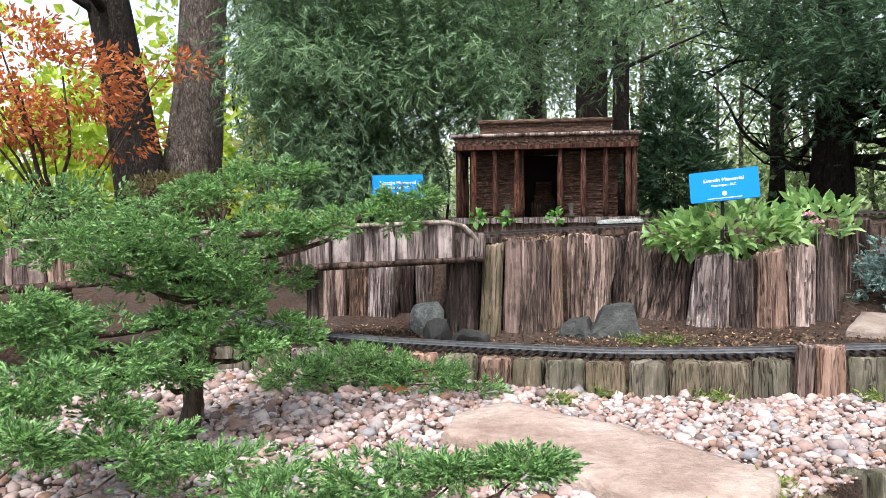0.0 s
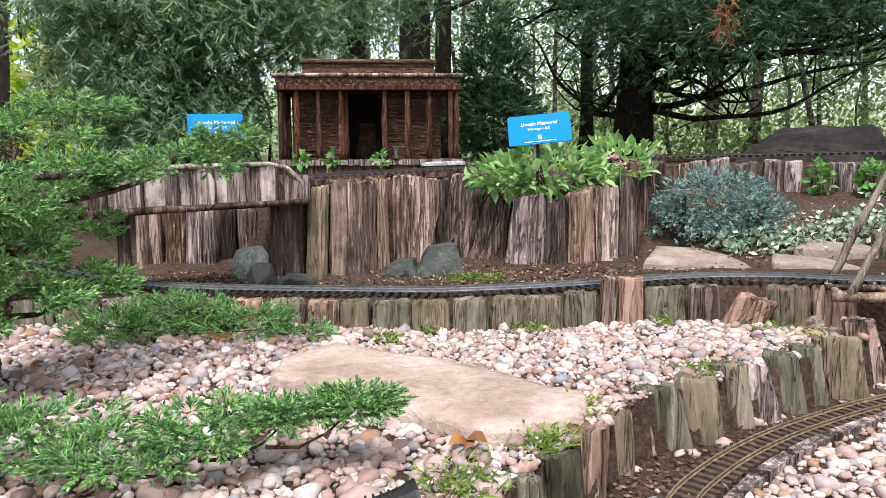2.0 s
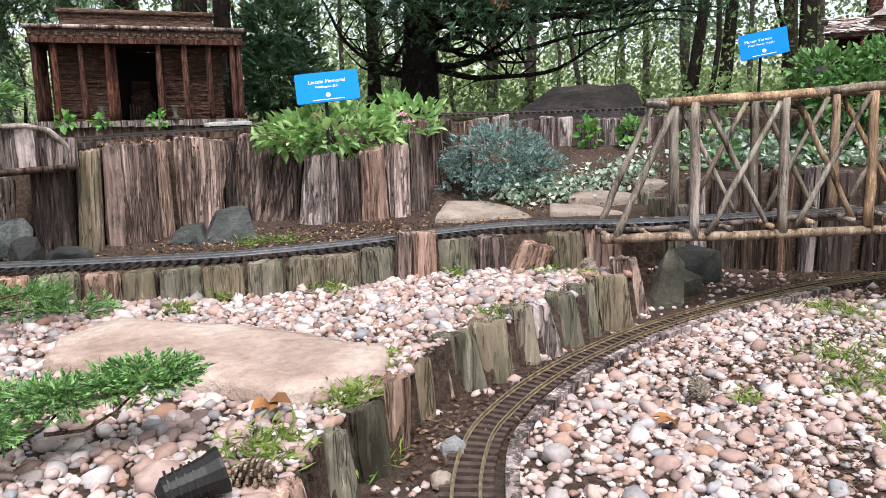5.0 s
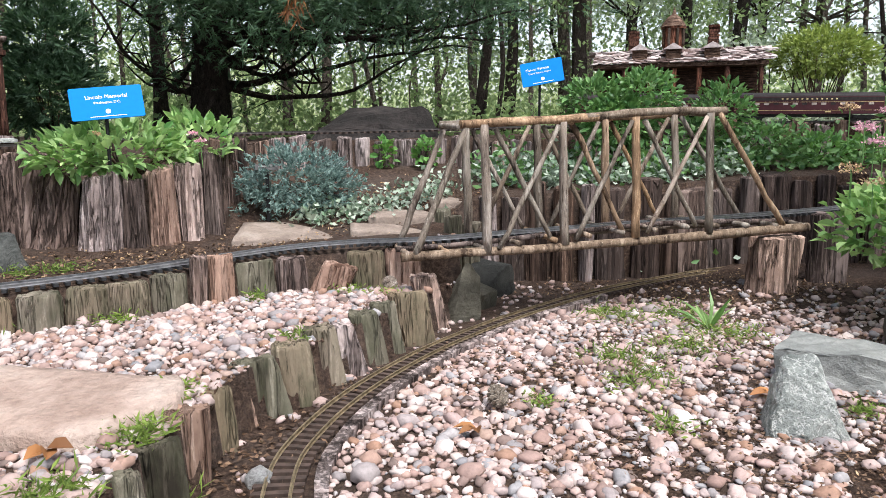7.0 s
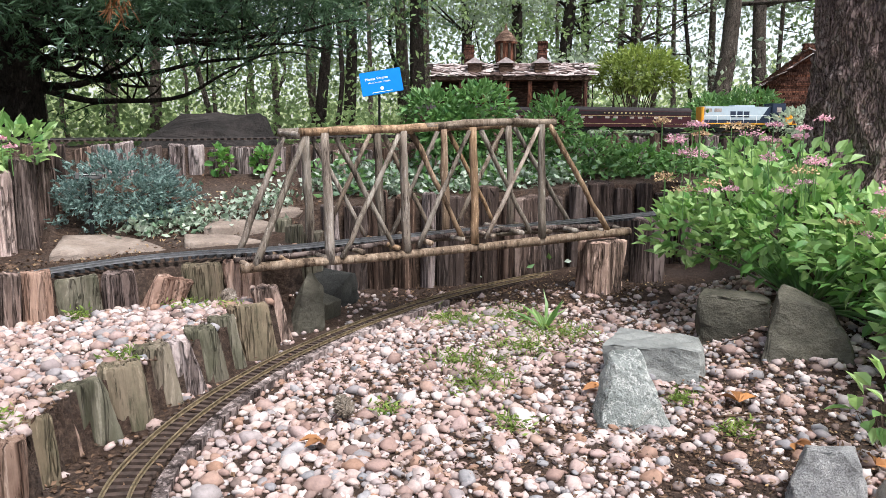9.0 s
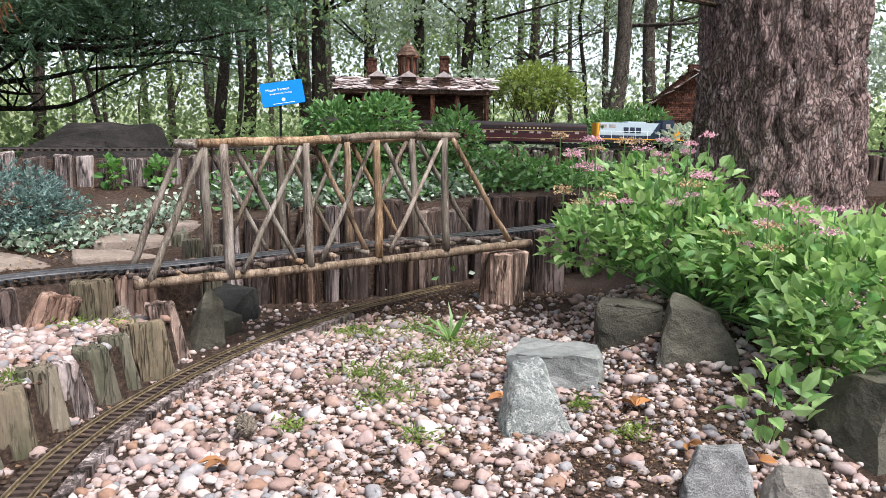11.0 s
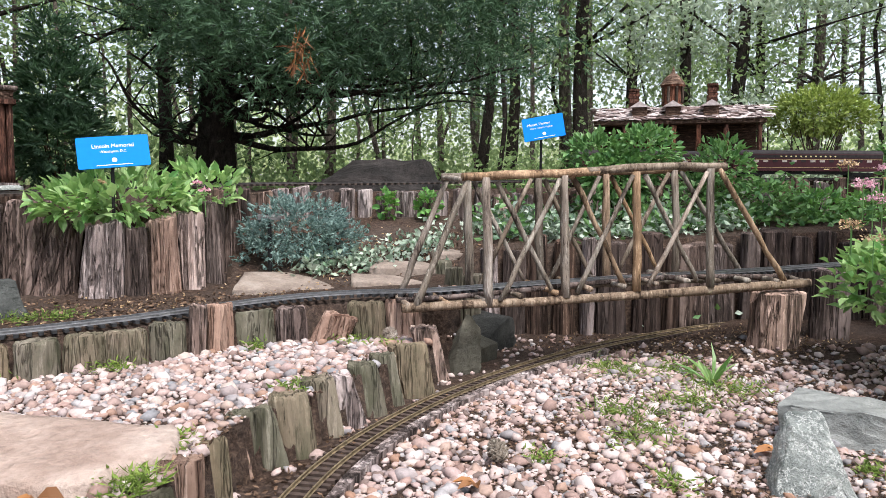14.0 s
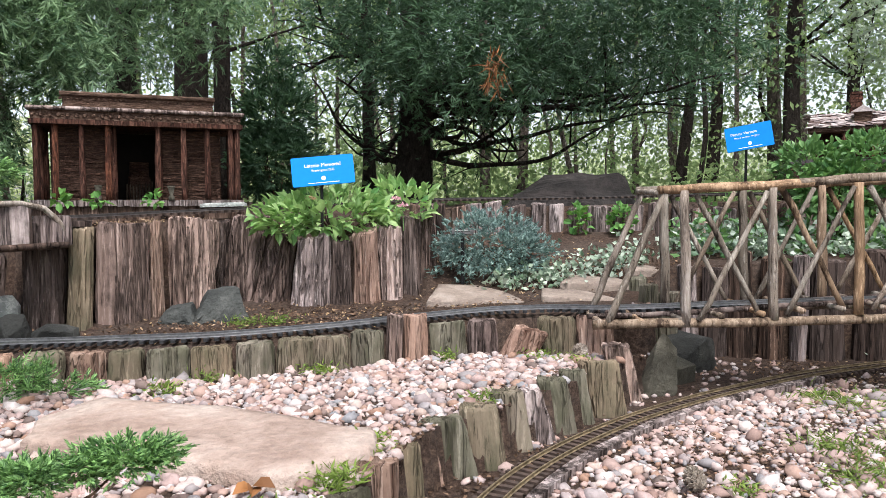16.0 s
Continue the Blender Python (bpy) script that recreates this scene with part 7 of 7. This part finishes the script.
def scatter_pebbles():
    r = random.Random(5)
    spots = pebble_spots()
    near = sorted(spots, key=lambda s: abs(s[3] - 1.35) + abs(s[2] - 56) * 0.012)[:300]
    chosen = set(near)
    meshes = [quick_mesh("pebble", s, ICO_F, PEBBLE, True) for s in SHAPES]

    def shape_of():
        big = 1.45 if r.random() < 0.05 else 1.0
        size = min(0.024, r.lognormvariate(math.log(0.0094), 0.36)) * big
        return size, r.uniform(0.6, 1.0), r.uniform(0.42, 0.75)

    verts, faces, n = [], [], 0
    for s in spots:
        x, y, a, d = s
        size, k, flat = shape_of()
        z = ground_at(x, y) + size * flat * r.uniform(0.2, 0.75)
        m = pose(x, y, z, r.uniform(-22, 22), r.uniform(-22, 22), r.uniform(0, 360)) @ Matrix.Diagonal((size, size * k, size * flat, 1))
        i = r.randrange(len(SHAPES))
        if s in chosen:
            part("pebble", meshes[i], ground, m=m)
        else:
            mm = np.array(m)
            sv, sf = (SHAPES[i], ICO_F) if d < 1.55 else (CHIP_SHAPES[i], CHIP_F)
            verts.append(sv @ mm[:3, :3].T + mm[:3, 3])
            faces.append(sf + n)
            n += len(sv)
    # small chips that fill the gaps
    for x, y, a, d in spots[::2]:
        size = r.uniform(0.0035, 0.0065)
        x, y = x + r.uniform(-0.012, 0.012), y + r.uniform(-0.012, 0.012)
        m = np.array(pose(x, y, ground_at(x, y) + size * r.uniform(0.2, 0.9), r.uniform(-40, 40), r.uniform(-40, 40), r.uniform(0, 360)) @ Matrix.Diagonal((size, size * r.uniform(0.6, 1), size * 0.6, 1)))
        verts.append(CHIP_V @ m[:3, :3].T + m[:3, 3])
        faces.append(CHIP_F + n)
        n += len(CHIP_V)
    me = quick_mesh("pebbles", np.concatenate(verts), np.concatenate(faces), PEBBLE_MANY, True)
    ob = new("pebbles", me)
    tagged(ob, "rounded white, pink and grey river pebbles covering the beds", "pebbles", kind="stuff")


# kerb of pale timber along the lower track
kerb = curve_points([(p[0] + 0.045, p[1] - 0.055, 0.0) for p in LOW_LINE[1:9]], 0.05)
km = Mesh()
kv = []
for i, p in enumerate(kerb):
    d = (kerb[min(i + 1, len(kerb) - 1)] - kerb[max(i - 1, 0)]).normalized()
    s = Vector((d.y, -d.x, 0))
    w = 0.006 * noise.noise((i * 0.6, 0, 3))
    for o, z in ((-0.012, -0.01), (0.012 + w, -0.01), (0.014 + w, 0.02 + w * 0.6), (-0.01, 0.022 + w * 0.6)):
        kv.append(p + s * o + Vector((0, 0, z)))
km.add(kv, [(i * 4 + k, i * 4 + (k + 1) % 4, i * 4 + 4 + (k + 1) % 4, i * 4 + 4 + k) for i in range(len(kerb) - 1) for k in range(4)] + [(0, 1, 2, 3)])
ob = thing("track_edging", "weathered grey timber edging beside the lower track", "edging", kind="structure", data=km.make("track_edging", WOOD_GREY))

scatter_pebbles()

ground_leaves("weeds", "tufts of moss and grass among the pebbles", [(58.3, 1.97, 0.1), (57.5, 2.45, 0.09), (61.6, 2.5, 0.13), (66, 2.3, 0.12), (63, 2.1, 0.1), (59, 1.75, 0.07), (20, 1.25, 0.06), (14, 1.05, 0.07), (24, 1.4, 0.05), (30, 2.2, 0.03), (37, 2.25, 0.05), (12, 2.05, 0.05), (20, 2.05, 0.05),
              (9, 1.95, 0.05), (33, 1.75, 0.04), (52, 1.6, 0.04), (40, 2.2, 0.05), (62, 1.5, 0.05), (75, 1.75, 0.04), (79, 1.6, 0.04), (17, 2.4, 0.06), (14.5, 2.42, 0.05)], GRASS, (0.019, 0.005), 120, 0.012)
ground_leaves("leaf_litter", "dry brown leaves and bark chips on the mulch", [(a, d, 0.22) for a, d in ((10, 2.4), (20, 2.45), (-4, 2.65), (-8, 2.7), (32, 2.7), (38, 3.0), (42, 3.1), (33, 3.3), (55, 2.8), (62, 2.9), (70, 2.9), (75, 2.3), (79, 1.9), (84, 1.6), (88, 1.3), (68, 2.75), (30, 1.45), (27, 1.3), (38, 1.75), (12, 1.6), (70, 1.6), (5, 3.0), (0, 2.5), (35, 3.1), (45, 3.2), (15, 2.6), (25, 2.5))], LITTER, (0.015, 0.008), 260, 0.005, up=0.15)


def fallen_leaf(a, d, size, turn):
    p = P(a, d, 0)
    me = leaves("leaf", [(0, 0, 0), (0, 0, 0.001), (0, 0, 0)], [(1, 0, 0.15), (0.6, 0.7, 0.2), (0.6, -0.7, 0.1)], size, size * 0.5, DEAD, 0.3, 6)
    ob = thing("fallen_leaf", "curled rust-brown fallen leaf on the pebbles", "leaf", "fallen leaves", data=me)
    ob.matrix_basis = pose(p.x, p.y, ground_at(p.x, p.y) + 0.022, 0, 0, turn)


for i, (a, d) in enumerate(((-16.5, 1.9), (-4, 2.0), (69, 1.75), (83, 1.55), (85, 1.35), (79, 1.72), (36, 2.28), (47, 1.4), (15, 1.2), (88, 1.5))):
    fallen_leaf(a, d, 0.035 + 0.01 * (i % 3), i * 77)


def pine_cone(a, d, z, tilt):
    root = thing("pine_cone", "open brown pine cone on the pebbles", "pine cone", "pine cones")
    p = P(a, d, z)
    root.matrix_basis = pose(p.x, p.y, p.z, tilt, 20, a * 3)
    m = Mesh()
    for i in range(46):
        u = i / 46
        rad = 0.027 * math.sin(math.pi * (0.12 + 0.8 * u))
        t = i * 2.39996
        c = Vector((math.cos(t) * rad * 0.65, math.sin(t) * rad * 0.65, (u - 0.5) * 0.055))
        m.box(c, (0.014, 0.009, 0.0035), math.degrees(t), pose(0, 0, 0, 0, -25, 0), 0.003)
    part("cone_body", m.make("cone_body", BARK_STICK), root)
    part("core", Mesh().tube([(0, 0, -0.028), (0, 0, 0), (0, 0, 0.028)], [0.006, 0.014, 0.005], 8).make("core", TWIG), root)


pine_cone(40.2, 2.22, 0.15, 80)
pine_cone(48.7, 1.55, 0.035, 70)
pine_cone(13.4, 0.945, 0.14, 80)
for i in range(16):
    a, d = r1.uniform(68, 88), r1.uniform(1.5, 2.9)
    p = P(a, d, 0)
    q = p + Vector((r1.uniform(-0.13, 0.13), r1.uniform(-0.13, 0.13), 0))
    ob = thing("fallen_twig", "thin brown fallen twig on the mulch", "twig", "fallen twigs")
    part("stick", stick((p.x, p.y, ground_at(p.x, p.y) + 0.012), (q.x, q.y, ground_at(q.x, q.y) + 0.014), 0.003, 0.002, i * 3.3, 0.01, TWIG, sides=5), ob)


# small black garden spotlight lying by the palisade
def spotlight():
    p = P(8.9, 0.925, 0.105)
    root = thing("garden_spotlight", "small black garden spotlight on the pebbles", "spotlight", at=tuple(p + Vector((0, 0, 0.042))))
    root.scale = (0.85, 0.85, 0.85)
    h = [(-0.05, 0, -0.004), (-0.04, 0, 0), (0.02, 0, 0.012), (0.04, 0, 0.016), (0.045, 0, 0.017)]
    part("housing", Mesh().tube(h, [0.012, 0.024, 0.03, 0.036, 0.036], 14).make("housing", BLACK_METAL, False), root)
    for i in range(5):
        x = -0.035 + i * 0.012
        fin = Mesh().tube([(x, 0, 0.002 + i * 0.002), (x + 0.003, 0, 0.0025 + i * 0.002)], 0.031, 14)
        part("fin", fin.make("fin", BLACK_METAL), root)
    part("bracket", Mesh().box((0, 0, -0.03), (0.014, 0.05, 0.05), bevel=0.004).make("bracket", BLACK_METAL), root)
    part("cable", Mesh().tube(curve_points([(-0.05, 0, -0.01), (-0.09, 0.01, -0.03), (-0.13, 0.04, -0.04)], 0.01), 0.004, 6).make("cable", BLACK_METAL, True), root)


spotlight()

ground_leaves("weeds", "patches of fresh grass spreading over the gravel", [(58.3, 1.97, 0.11), (57.5, 2.42, 0.1), (61.6, 2.46, 0.14), (66, 2.3, 0.12), (63, 2.1, 0.12), (60, 1.8, 0.08), (22, 1.22, 0.05), (15, 1.05, 0.06)], GRASS, (0.026, 0.004), 260, 0.012)
ground_leaves("mulch_chips", "pale bark chips on the mulch", [(a, d, 0.25) for a, d in ((12, 2.45), (22, 2.5), (-5, 2.7), (32, 2.75), (37, 3.05), (42, 3.15), (34, 3.35), (58, 2.85), (64, 2.95), (71, 2.9), (76, 2.2), (80, 1.85), (85, 1.55), (88, 1.25), (8, 3.0))], FADED, (0.012, 0.005), 120, 0.004)
ground_leaves("leaf_litter", "brown needles and bark crumbs among the pebbles", [(a, d, 0.2) for a, d in ((50, 1.5), (54, 1.8), (58, 2.2), (62, 1.4), (64, 1.8), (66, 2.2), (70, 1.45), (72, 1.8), (75, 1.35), (77, 1.65), (80, 1.5), (82, 1.8), (56, 1.3), (68, 2.5), (48, 1.9), (74, 2.2), (80, 1.2), (86, 1.7))], LITTER, (0.011, 0.0045), 420, 0.009, up=0.1)
